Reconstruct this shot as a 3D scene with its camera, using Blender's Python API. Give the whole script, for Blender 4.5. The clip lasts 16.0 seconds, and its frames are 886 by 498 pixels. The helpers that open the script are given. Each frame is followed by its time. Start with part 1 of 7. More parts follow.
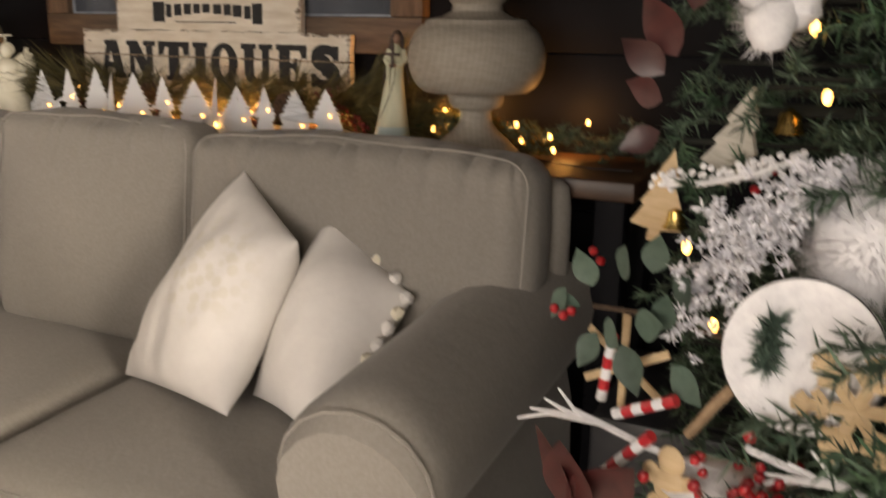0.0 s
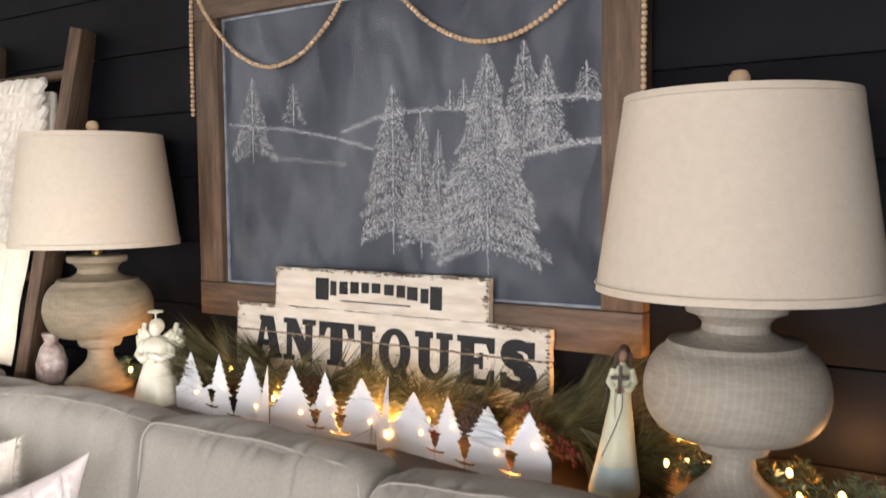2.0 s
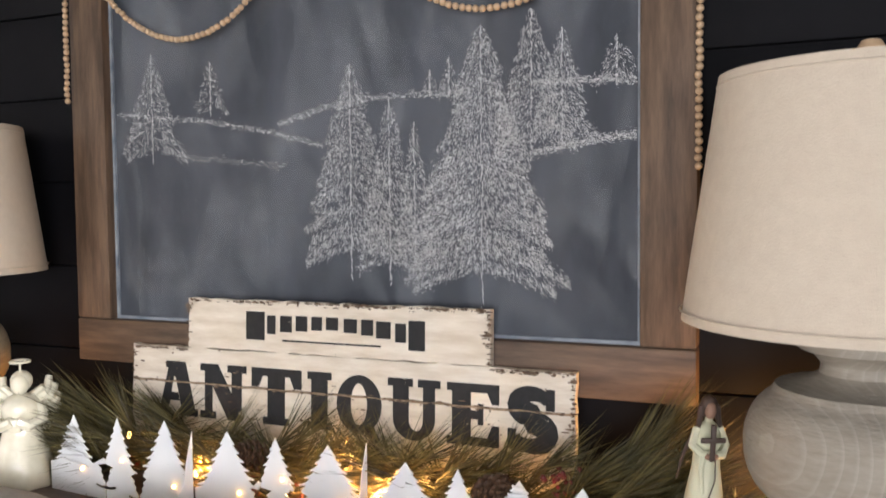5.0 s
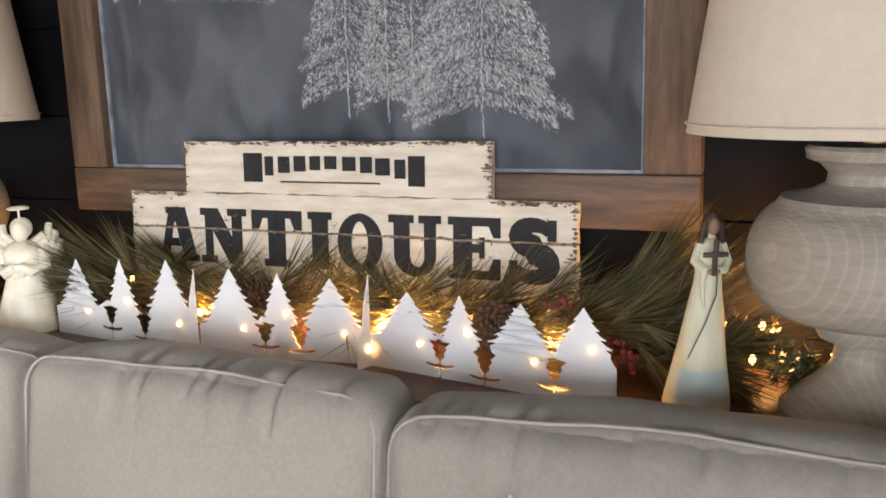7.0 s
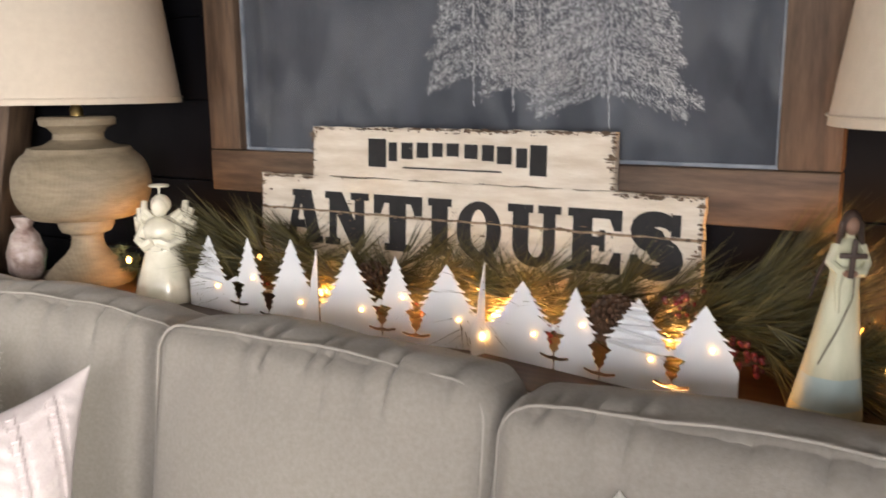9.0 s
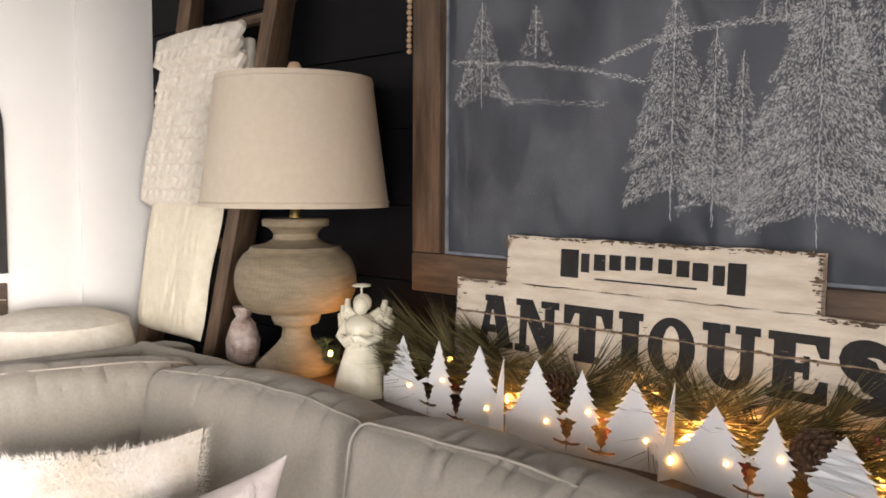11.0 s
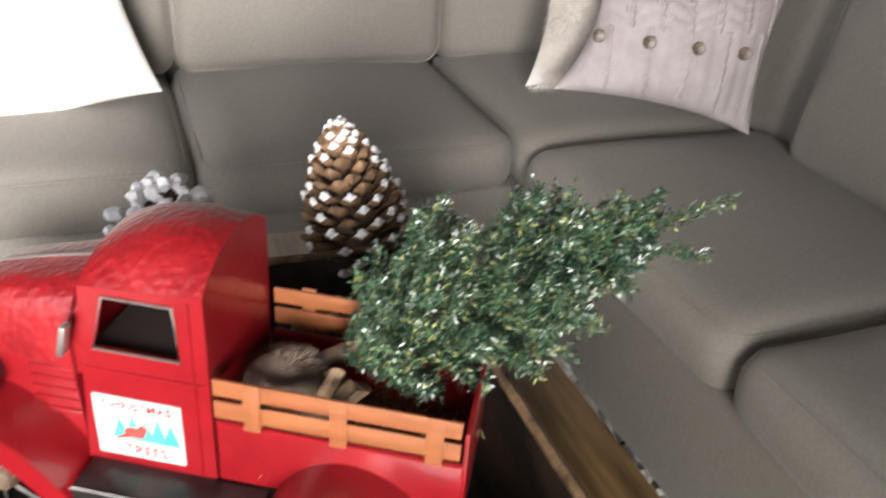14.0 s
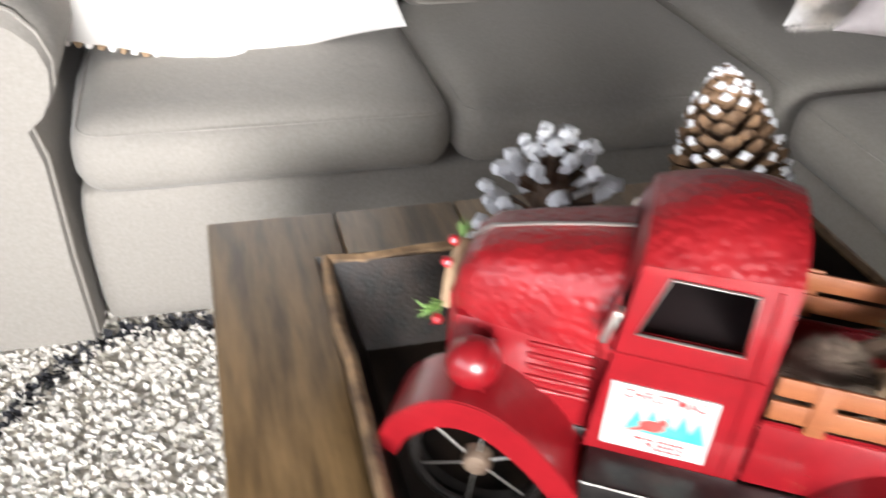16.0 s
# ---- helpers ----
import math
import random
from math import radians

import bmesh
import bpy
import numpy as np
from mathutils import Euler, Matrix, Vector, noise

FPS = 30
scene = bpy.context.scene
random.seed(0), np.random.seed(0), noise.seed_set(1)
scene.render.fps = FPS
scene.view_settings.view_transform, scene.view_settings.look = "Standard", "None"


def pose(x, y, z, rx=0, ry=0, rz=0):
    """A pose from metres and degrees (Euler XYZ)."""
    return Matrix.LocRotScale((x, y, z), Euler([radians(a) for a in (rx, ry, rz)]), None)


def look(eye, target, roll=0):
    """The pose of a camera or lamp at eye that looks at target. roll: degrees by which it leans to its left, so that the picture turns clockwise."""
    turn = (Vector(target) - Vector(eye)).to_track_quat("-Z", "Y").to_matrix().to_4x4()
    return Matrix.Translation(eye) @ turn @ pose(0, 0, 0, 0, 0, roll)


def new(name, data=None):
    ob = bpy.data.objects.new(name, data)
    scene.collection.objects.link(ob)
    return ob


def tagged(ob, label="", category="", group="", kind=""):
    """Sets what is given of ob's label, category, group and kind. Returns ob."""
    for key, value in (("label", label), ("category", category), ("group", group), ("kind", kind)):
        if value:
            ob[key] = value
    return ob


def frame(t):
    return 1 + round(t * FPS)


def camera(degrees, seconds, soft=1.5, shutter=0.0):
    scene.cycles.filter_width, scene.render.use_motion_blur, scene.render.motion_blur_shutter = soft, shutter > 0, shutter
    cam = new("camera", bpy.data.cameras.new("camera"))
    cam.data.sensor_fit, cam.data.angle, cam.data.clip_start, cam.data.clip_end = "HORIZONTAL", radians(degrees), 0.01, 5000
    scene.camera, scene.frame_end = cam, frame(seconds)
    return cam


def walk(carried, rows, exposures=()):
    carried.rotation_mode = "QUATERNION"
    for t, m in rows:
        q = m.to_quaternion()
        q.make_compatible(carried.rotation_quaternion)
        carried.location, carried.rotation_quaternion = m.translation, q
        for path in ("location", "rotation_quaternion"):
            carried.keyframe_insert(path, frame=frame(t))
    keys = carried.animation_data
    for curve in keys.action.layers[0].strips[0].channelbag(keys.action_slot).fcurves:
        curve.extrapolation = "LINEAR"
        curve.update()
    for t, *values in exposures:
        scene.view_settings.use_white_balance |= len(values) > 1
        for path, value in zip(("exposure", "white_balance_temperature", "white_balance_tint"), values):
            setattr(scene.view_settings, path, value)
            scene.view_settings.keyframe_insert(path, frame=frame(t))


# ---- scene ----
cam = camera(55.52, 16.0, soft=1.6, shutter=0.4)
PATH = [
    (0, (2.1087, -1.8782, 1.1706), (1.6971, -1.0066, 0.9044), 0.60),
    (0.5, (2.0645, -1.8297, 1.2431), (1.5741, -0.9827, 1.0378), 1.52),
    (1, (1.9864, -1.7242, 1.3302), (1.4332, -0.9068, 1.1690), 1.29),
    (1.5, (1.8558, -1.6606, 1.3836), (1.2952, -0.8401, 1.2718), 0.43),
    (2, (1.7350, -1.5881, 1.4082), (1.1887, -0.7533, 1.3401), -0.49),
    (2.5, (1.6345, -1.4749, 1.4536), (1.0880, -0.6379, 1.4250), -0.80),
    (3, (1.5488, -1.3812, 1.4941), (1.0005, -0.5451, 1.5090), -0.03),
    (3.2, (1.5181, -1.3706, 1.5068), (0.9825, -0.5265, 1.5289), 0.04),
    (5.3, (1.2935, -1.3697, 1.3735), (0.9208, -0.4445, 1.3024), -0.76),
    (5.5, (1.2936, -1.3630, 1.3604), (0.9189, -0.4397, 1.2761), -0.92),
    (6, (1.2866, -1.3608, 1.3355), (0.9079, -0.4427, 1.2189), -1.19),
    (6.5, (1.2929, -1.3562, 1.3169), (0.9081, -0.4461, 1.1632), -1.40),
    (7, (1.3010, -1.3540, 1.3057), (0.9209, -0.4477, 1.1210), -1.51),
    (7.5, (1.3167, -1.3487, 1.2946), (0.9409, -0.4465, 1.0829), -1.76),
    (8, (1.3244, -1.3520, 1.2880), (0.9288, -0.4609, 1.0659), -1.76),
    (8.5, (1.3184, -1.3511, 1.2894), (0.8750, -0.4804, 1.0766), -1.33),
    (9, (1.3026, -1.3511, 1.2934), (0.7961, -0.5094, 1.1061), -0.57),
    (9.5, (1.2823, -1.3603, 1.3090), (0.7175, -0.5463, 1.1728), 0.34),
    (9.7, (1.2745, -1.3670, 1.3218), (0.6883, -0.5644, 1.2106), 0.65),
    (11.8, (1.3937, -1.3441, 1.3196), (0.6448, -0.6910, 1.2078), 1.42),
    (12, (1.4163, -1.3646, 1.2815), (0.6726, -0.7151, 1.1230), 2.44),
    (12.5, (1.4720, -1.4322, 1.2001), (0.7225, -0.8247, 0.9372), 4.14),
    (13, (1.5051, -1.5977, 1.1886), (0.7181, -1.0832, 0.8482), 4.13),
    (13.5, (1.5442, -1.7858, 1.1329), (0.7357, -1.3713, 0.7150), 3.57),
    (14, (1.5640, -1.8870, 1.1314), (0.7652, -1.5513, 0.6322), 4.58),
    (14.5, (1.5646, -1.9372, 1.1051), (0.7835, -1.6398, 0.5560), 4.25),
    (15, (1.5279, -1.9863, 1.0926), (0.7627, -1.7070, 0.5125), 3.48),
    (15.5, (1.4626, -2.0524, 1.0986), (0.7001, -1.7911, 0.5067), 3.94),
    (16, (1.3703, -2.1928, 1.0897), (0.5851, -1.9502, 0.5199), 3.71),
]
walk(cam, [(t, look(eye, target, roll)) for t, eye, target, roll in PATH],
     exposures=[(0.0, 0.2, 7900, 12), (0.5, 0.6, 7400, 11), (1.0, 0.88, 6900, 10), (1.5, 1.15, 6600, 10), (3.0, 1.27, 6500, 10), (5.5, 1.1, 6400, 9), (7.0, 1.1, 6400, 9), (9.0, 1.0, 6700, 10), (9.7, 0.85, 6800, 10),
                (12.0, 0.5, 6900, 11), (13.0, -0.2, 6800, 11), (13.5, -0.3, 6600, 10), (14.0, -0.3, 6400, 10), (14.5, -0.15, 6200, 9), (15.5, -0.1, 6100, 8), (16.0, -0.3, 6100, 8)])

# ---- world and light ----
world = bpy.data.worlds.new("sky")
scene.world = world
world.use_nodes = True
wn = world.node_tree
sky = wn.nodes.new("ShaderNodeTexSky")
sky.sky_type, sky.sun_disc = "NISHITA", False
sky.sun_elevation, sky.sun_rotation = radians(35), radians(200)
wn.nodes["Background"].inputs[1].default_value = 0.12
wn.links.new(sky.outputs[0], wn.nodes["Background"].inputs[0])


def area(name, place, target, sx, sy, watts, color, spread=180):
    la = bpy.data.lights.new(name, "AREA")
    la.shape, la.size, la.size_y, la.energy, la.color = "RECTANGLE", sx, sy, watts, color
    la.spread = radians(spread)
    ob = new(name, la)
    ob.matrix_world = look(place, target)
    return ob


area("window_light_south", (1.95, -3.90, 1.25), (1.35, -0.3, 0.90), 2.1, 1.2, 50, (0.97, 0.95, 0.985))
area("window_light_east", (3.66, -2.70, 1.30), (-0.5, -2.15, 0.60), 1.2, 1.1, 52, (1.0, 0.945, 0.91), 56)


def bulb_lamp(place, watts):
    la = bpy.data.lights.new("fairy_light_glow", "POINT")
    la.energy, la.color, la.shadow_soft_size = watts * 1.5, (1.0, 0.46, 0.13), 0.012
    new("fairy_light_glow", la).location = place


for px_, py_, pz_, w_ in ((-0.13, -0.13, 0.935, 0.45), (0.34, -0.17, 0.935, 2.0), (0.60, -0.15, 0.93, 2.6), (0.69, -0.16, 0.925, 3.2),
                          (0.97, -0.15, 0.93, 1.2), (1.285, -0.06, 0.95, 1.3), (1.56, -0.06, 0.945, 0.4)):
    bulb_lamp((px_, py_, pz_), w_)

# ---- materials ----


def mat(name, a, b, rough=0.8, scale=8.0, bump=0.15, bscale=120.0, metal=0.0, stretch=(1, 1, 1), bstretch=None, coat=0.0, sheen=0.0, island=0.0, dist=0.002, lo=0.35, hi=0.65):
    m = bpy.data.materials.new(name)
    m.use_nodes = True
    nt = m.node_tree
    N, L = nt.nodes, nt.links
    p = N["Principled BSDF"]
    co = N.new("ShaderNodeTexCoord")

    def mapped(s):
        mp = N.new("ShaderNodeMapping")
        mp.inputs["Scale"].default_value = s
        L.new(co.outputs["Object"], mp.inputs["Vector"])
        return mp.outputs[0]

    n1 = N.new("ShaderNodeTexNoise")
    n1.inputs["Scale"].default_value, n1.inputs["Detail"].default_value, n1.inputs["Roughness"].default_value = scale, 6, 0.62
    L.new(mapped(stretch), n1.inputs["Vector"])
    ramp = N.new("ShaderNodeMapRange")
    ramp.inputs[1].default_value, ramp.inputs[2].default_value = lo, hi
    L.new(n1.outputs[0], ramp.inputs[0])
    mix = N.new("ShaderNodeMix")
    mix.data_type = "RGBA"
    mix.inputs[6].default_value, mix.inputs[7].default_value = (*a, 1), (*b, 1)
    L.new(ramp.outputs[0], mix.inputs[0])
    out = mix.outputs[2]
    if island:
        gi = N.new("ShaderNodeNewGeometry")
        oi = N.new("ShaderNodeObjectInfo")
        add = N.new("ShaderNodeMath")
        add.operation = "ADD"
        L.new(gi.outputs["Random Per Island"], add.inputs[0])
        L.new(oi.outputs["Random"], add.inputs[1])
        fr = N.new("ShaderNodeMath")
        fr.operation = "FRACT"
        L.new(add.outputs[0], fr.inputs[0])
        mr = N.new("ShaderNodeMapRange")
        mr.inputs[3].default_value, mr.inputs[4].default_value = 1 - island, 1 + island
        L.new(fr.outputs[0], mr.inputs[0])
        hs = N.new("ShaderNodeHueSaturation")
        L.new(mr.outputs[0], hs.inputs["Value"])
        L.new(out, hs.inputs["Color"])
        out = hs.outputs[0]
    L.new(out, p.inputs["Base Color"])
    p.inputs["Roughness"].default_value, p.inputs["Metallic"].default_value = rough, metal
    p.inputs["Coat Weight"].default_value = coat
    p.inputs["Sheen Weight"].default_value = sheen
    if bump:
        n2 = N.new("ShaderNodeTexNoise")
        n2.inputs["Scale"].default_value, n2.inputs["Detail"].default_value = bscale, 4
        L.new(mapped(bstretch or stretch), n2.inputs["Vector"])
        bp = N.new("ShaderNodeBump")
        bp.inputs["Strength"].default_value, bp.inputs["Distance"].default_value = bump, dist
        L.new(n2.outputs[0], bp.inputs["Height"])
        L.new(bp.outputs[0], p.inputs["Normal"])
    m["out"] = 1
    return m


def glow(name, color, strength):
    m = bpy.data.materials.new(name)
    m.use_nodes = True
    p = m.node_tree.nodes["Principled BSDF"]
    p.inputs["Base Color"].default_value = (*color, 1)
    p.inputs["Emission Color"].default_value = (*color, 1)
    p.inputs["Emission Strength"].default_value = strength
    return m


def weave(m, size=900.0, strength=0.25):
    """Adds a fine over-and-under weave to a cloth's relief and colour."""
    N, L = m.node_tree.nodes, m.node_tree.links
    co = N.new("ShaderNodeTexCoord")
    bumps = [n for n in N if n.type == "BUMP"]
    last = bumps[0].outputs[0] if bumps else None
    for sx, sy, sz in ((0.06, 1, 1), (1, 0.06, 1), (1, 1, 0.06)):
        mp = N.new("ShaderNodeMapping")
        mp.inputs["Scale"].default_value = (sx, sy, sz)
        L.new(co.outputs["Object"], mp.inputs["Vector"])
        n = N.new("ShaderNodeTexNoise")
        n.inputs["Scale"].default_value, n.inputs["Detail"].default_value = size, 1
        L.new(mp.outputs[0], n.inputs["Vector"])
        b = N.new("ShaderNodeBump")
        b.inputs["Strength"].default_value, b.inputs["Distance"].default_value = strength, 0.0006
        L.new(n.outputs[0], b.inputs["Height"])
        if last is not None:
            L.new(last, b.inputs["Normal"])
        last = b.outputs[0]
    L.new(last, N["Principled BSDF"].inputs["Normal"])
    return m


M_SOFA = weave(mat("sofa_linen", (0.247, 0.227, 0.200), (0.288, 0.266, 0.236), 0.92, 150, 0.32, 30, sheen=0.15, dist=0.006))
M_PIPE = weave(mat("sofa_piping_linen", (0.31, 0.288, 0.255), (0.37, 0.345, 0.31), 0.9, 12, 0.2, 300))
M_SHADE = weave(mat("lampshade_linen", (0.52, 0.455, 0.37), (0.555, 0.49, 0.40), 0.9, 60, 0.15, 300), 700, 0.4)
M_URN = mat("whitewashed_turned_wood", (0.25, 0.222, 0.182), (0.315, 0.283, 0.236), 0.65, 30, 0.45, 90, stretch=(1, 1, 4), dist=0.003)
M_URNL = mat("limed_tan_wood", (0.19, 0.15, 0.098), (0.265, 0.215, 0.145), 0.65, 26, 0.4, 80, stretch=(1, 1, 4), dist=0.003)


def ring_grain(m, pale, spacing, seed):
    """Pale wandering growth rings, as a plane cut through them shows."""
    N, L = m.node_tree.nodes, m.node_tree.links
    p = N["Principled BSDF"]
    co = N.new("ShaderNodeTexCoord")
    mp = N.new("ShaderNodeMapping")
    mp.inputs["Location"].default_value = (seed, 0.03, 0.0)
    mp.inputs["Scale"].default_value = (1.0, 1.0, 0.62)
    mp.inputs["Rotation"].default_value = (radians(24), 0, radians(52))
    L.new(co.outputs["Object"], mp.inputs[0])
    w = N.new("ShaderNodeTexWave")
    w.wave_type, w.bands_direction, w.wave_profile = "BANDS", "Y", "SAW"
    w.inputs["Scale"].default_value, w.inputs["Distortion"].default_value = 1.0 / spacing / 6.283 * 2, 5.5
    w.inputs["Detail"].default_value, w.inputs["Detail Scale"].default_value = 2.0, 0.22
    L.new(mp.outputs[0], w.inputs[0])
    r = N.new("ShaderNodeMapRange")
    r.inputs[1].default_value, r.inputs[2].default_value, r.inputs[4].default_value = 0.72, 1.0, 0.32
    L.new(w.outputs["Fac"], r.inputs[0])
    was = p.inputs["Base Color"].links[0].from_socket
    mix = N.new("ShaderNodeMix")
    mix.data_type = "RGBA"
    mix.inputs[7].default_value = (*pale, 1)
    L.new(r.outputs[0], mix.inputs[0])
    L.new(was, mix.inputs[6])
    L.new(mix.outputs[2], p.inputs["Base Color"])
    b = N.new("ShaderNodeBump")
    b.inputs["Strength"].default_value, b.inputs["Distance"].default_value = 0.5, 0.0015
    L.new(w.outputs["Fac"], b.inputs["Height"])
    L.new(p.inputs["Normal"].links[0].from_socket, b.inputs["Normal"])
    L.new(b.outputs[0], p.inputs["Normal"])


ring_grain(M_URN, (0.46, 0.42, 0.36), 0.011, 0.2)
ring_grain(M_URNL, (0.32, 0.275, 0.20), 0.007, 0.7)
M_BRASS = mat("brass", (0.55, 0.38, 0.14), (0.62, 0.45, 0.2), 0.35, 30, 0.05, 200, metal=1.0)
M_WOODBALL = mat("pale_beech", (0.48, 0.33, 0.2), (0.58, 0.42, 0.27), 0.55, 40, 0.1, 200, stretch=(1, 1, 4))
M_FRAME = mat("stained_pine_frame", (0.062, 0.038, 0.024), (0.155, 0.098, 0.06), 0.6, 7, 0.25, 60, stretch=(1, 8, 8), dist=0.002)
M_FRAMEV = mat("stained_pine_upright", (0.062, 0.038, 0.024), (0.155, 0.098, 0.06), 0.6, 7, 0.25, 60, stretch=(8, 8, 1), dist=0.002)
M_WALLDARK = mat("black_wall_paint", (0.0045, 0.0045, 0.006), (0.008, 0.008, 0.010), 0.62, 3, 0.12, 90)
M_WALLDARK.node_tree.nodes["Principled BSDF"].inputs["Specular IOR Level"].default_value = 0.10
# grey of the unseen east and south walls, kept dark to reduce fill light
M_WALLDIM = mat("fill_cutting_wall_grey", (0.085, 0.082, 0.08), (0.12, 0.115, 0.11), 0.75, 2, 0.08, 120)
M_WALLWHITE = mat("white_wall_paint", (0.72, 0.71, 0.70), (0.78, 0.77, 0.76), 0.75, 2, 0.08, 120)
# dark only to weaken light bounced off the unseen ceiling and window frames
M_DIMPAINT = mat("bounce_cutting_dark_paint", (0.13, 0.115, 0.10), (0.17, 0.155, 0.14), 0.85, 3, 0.1, 150)
M_FLOOR = mat("oak_floor", (0.16, 0.10, 0.06), (0.27, 0.18, 0.11), 0.45, 5, 0.15, 80, stretch=(1, 9, 1), island=0.15)
M_RUG = mat("cream_wool_pile", (0.70, 0.66, 0.59), (0.82, 0.78, 0.71), 0.95, 60, 0.2, 400, island=0.10)
M_RUGK = mat("black_wool_pile", (0.02, 0.02, 0.025), (0.05, 0.05, 0.055), 0.95, 60, 0.3, 400, island=0.3)
M_TABLE = mat("dark_oak_table", (0.085, 0.050, 0.018), (0.27, 0.165, 0.070), 0.36, 5, 0.2, 60, stretch=(1.0, 8, 8), island=0.12)
M_TRAY = mat("worn_black_wood", (0.008, 0.006, 0.005), (0.026, 0.016, 0.010), 0.5, 9, 0.3, 70, stretch=(1, 4, 4), dist=0.003)
M_TRAY.node_tree.nodes["Principled BSDF"].inputs["Specular IOR Level"].default_value = 0.28
M_TRAYRIM = mat("rubbed_tray_edge", (0.03, 0.018, 0.01), (0.30, 0.19, 0.10), 0.55, 25, 0.3, 90)
M_CONSOLE = mat("walnut_console", (0.035, 0.017, 0.009), (0.085, 0.043, 0.022), 0.45, 6, 0.12, 60, stretch=(1, 9, 9))
M_RED = mat("red_enamel", (0.17, 0.004, 0.007), (0.23, 0.006, 0.010), 0.36, 14, 0.3, 55, coat=0.4, dist=0.002)
M_REDH = mat("red_hammered_enamel", (0.17, 0.004, 0.007), (0.25, 0.007, 0.010), 0.42, 30, 0.9, 70, coat=0.1, dist=0.004)
vor = M_REDH.node_tree.nodes.new("ShaderNodeTexVoronoi")
vor.feature, vor.inputs["Scale"].default_value = "SMOOTH_F1", 150
tco = M_REDH.node_tree.nodes.new("ShaderNodeTexCoord")
M_REDH.node_tree.links.new(tco.outputs["Object"], vor.inputs["Vector"])
hb = next(n for n in M_REDH.node_tree.nodes if n.type == "BUMP")
M_REDH.node_tree.links.new(vor.outputs["Distance"], hb.inputs["Height"])
hb.inputs["Strength"].default_value, hb.inputs["Distance"].default_value = 0.5, 0.0032
M_BLACKMETAL = mat("black_metal", (0.012, 0.011, 0.011), (0.04, 0.034, 0.03), 0.35, 25, 0.2, 80, metal=0.3)
M_STEEL = mat("bare_wire", (0.5, 0.47, 0.43), (0.6, 0.57, 0.52), 0.35, 40, 0.1, 200, metal=0.9)
M_RUSTHUB = mat("rusty_hub", (0.12, 0.07, 0.045), (0.3, 0.22, 0.16), 0.5, 60, 0.4, 120, metal=0.5)
M_RACK = mat("orange_brown_slat", (0.20, 0.062, 0.02), (0.28, 0.095, 0.033), 0.55, 12, 0.15, 90, stretch=(1, 6, 6))
# near-black that puts the shade inside the truck's cab into colour
M_CABSHADE = mat("cab_shade_colour", (0.012, 0.006, 0.006), (0.02, 0.01, 0.01), 0.8, 20, 0.1, 90)
M_STICKER = mat("white_decal", (0.42, 0.48, 0.46), (0.49, 0.54, 0.52), 0.5, 25, 0.05, 90)
M_TEAL = mat("teal_print", (0.04, 0.27, 0.25), (0.08, 0.36, 0.33), 0.6, 40, 0, 90)
M_REDPRINT = mat("red_print", (0.34, 0.02, 0.02), (0.42, 0.05, 0.04), 0.6, 40, 0, 90)
M_SLATE = mat("chalkboard_slate", (0.028, 0.034, 0.045), (0.088, 0.099, 0.122), 0.8, 3.2, 0.12, 60, stretch=(1.6, 1, 0.55), lo=0.34, hi=0.74)
M_SIGN = mat("chipped_white_paint", (0.62, 0.54, 0.43), (0.80, 0.74, 0.64), 0.7, 9, 0.3, 60, stretch=(1, 1, 5), dist=0.002)


def flecks(m, color, scale, cut):
    """Small worn-through spots of another colour."""
    N, L = m.node_tree.nodes, m.node_tree.links
    p = N["Principled BSDF"]
    co = N.new("ShaderNodeTexCoord")
    n = N.new("ShaderNodeTexNoise")
    n.inputs["Scale"].default_value, n.inputs["Detail"].default_value, n.inputs["Roughness"].default_value = scale, 8, 0.7
    L.new(co.outputs["Object"], n.inputs["Vector"])
    r = N.new("ShaderNodeMapRange")
    r.inputs[1].default_value, r.inputs[2].default_value = cut, cut + 0.02
    L.new(n.outputs[0], r.inputs[0])
    mix = N.new("ShaderNodeMix")
    mix.data_type = "RGBA"
    mix.inputs[7].default_value = (*color, 1)
    L.new(r.outputs[0], mix.inputs[0])
    L.new(p.inputs["Base Color"].links[0].from_socket, mix.inputs[6])
    L.new(mix.outputs[2], p.inputs["Base Color"])


flecks(M_SIGN, (0.20, 0.14, 0.09), 34, 0.665)
M_CHIP = mat("bare_wood_chip", (0.07, 0.045, 0.03), (0.22, 0.15, 0.1), 0.8, 40, 0.3, 90)
M_INK = mat("worn_black_lettering", (0.006, 0.0065, 0.008), (0.014, 0.014, 0.016), 0.7, 60, 0.2, 120)
flecks(M_INK, (0.55, 0.50, 0.42), 55, 0.66)
M_WHITEMETAL = mat("white_enamel_sheet", (0.72, 0.745, 0.78), (0.77, 0.79, 0.81), 0.28, 6, 0.04, 60)
M_CERAMIC = mat("cream_glaze", (0.66, 0.63, 0.5), (0.78, 0.75, 0.62), 0.22, 25, 0.35, 90, coat=0.5, dist=0.003)
M_GOWN = mat("pale_green_cream_carving", (0.52, 0.53, 0.38), (0.66, 0.64, 0.48), 0.6, 12, 0.3, 60, stretch=(2, 2, 0.5))
M_GOWNB = mat("pale_blue_carving", (0.42, 0.53, 0.52), (0.52, 0.62, 0.60), 0.6, 12, 0.3, 60)
M_BROWN = mat("dark_brown_carving", (0.03, 0.018, 0.012), (0.06, 0.035, 0.025), 0.6, 30, 0.2, 90)
M_SKIN = mat("tan_carving", (0.2, 0.115, 0.08), (0.26, 0.15, 0.1), 0.6, 30, 0.1, 90)
M_PINE = mat("long_pine_needle", (0.040, 0.038, 0.012), (0.110, 0.090, 0.030), 0.55, 30, 0, 60, island=0.55)
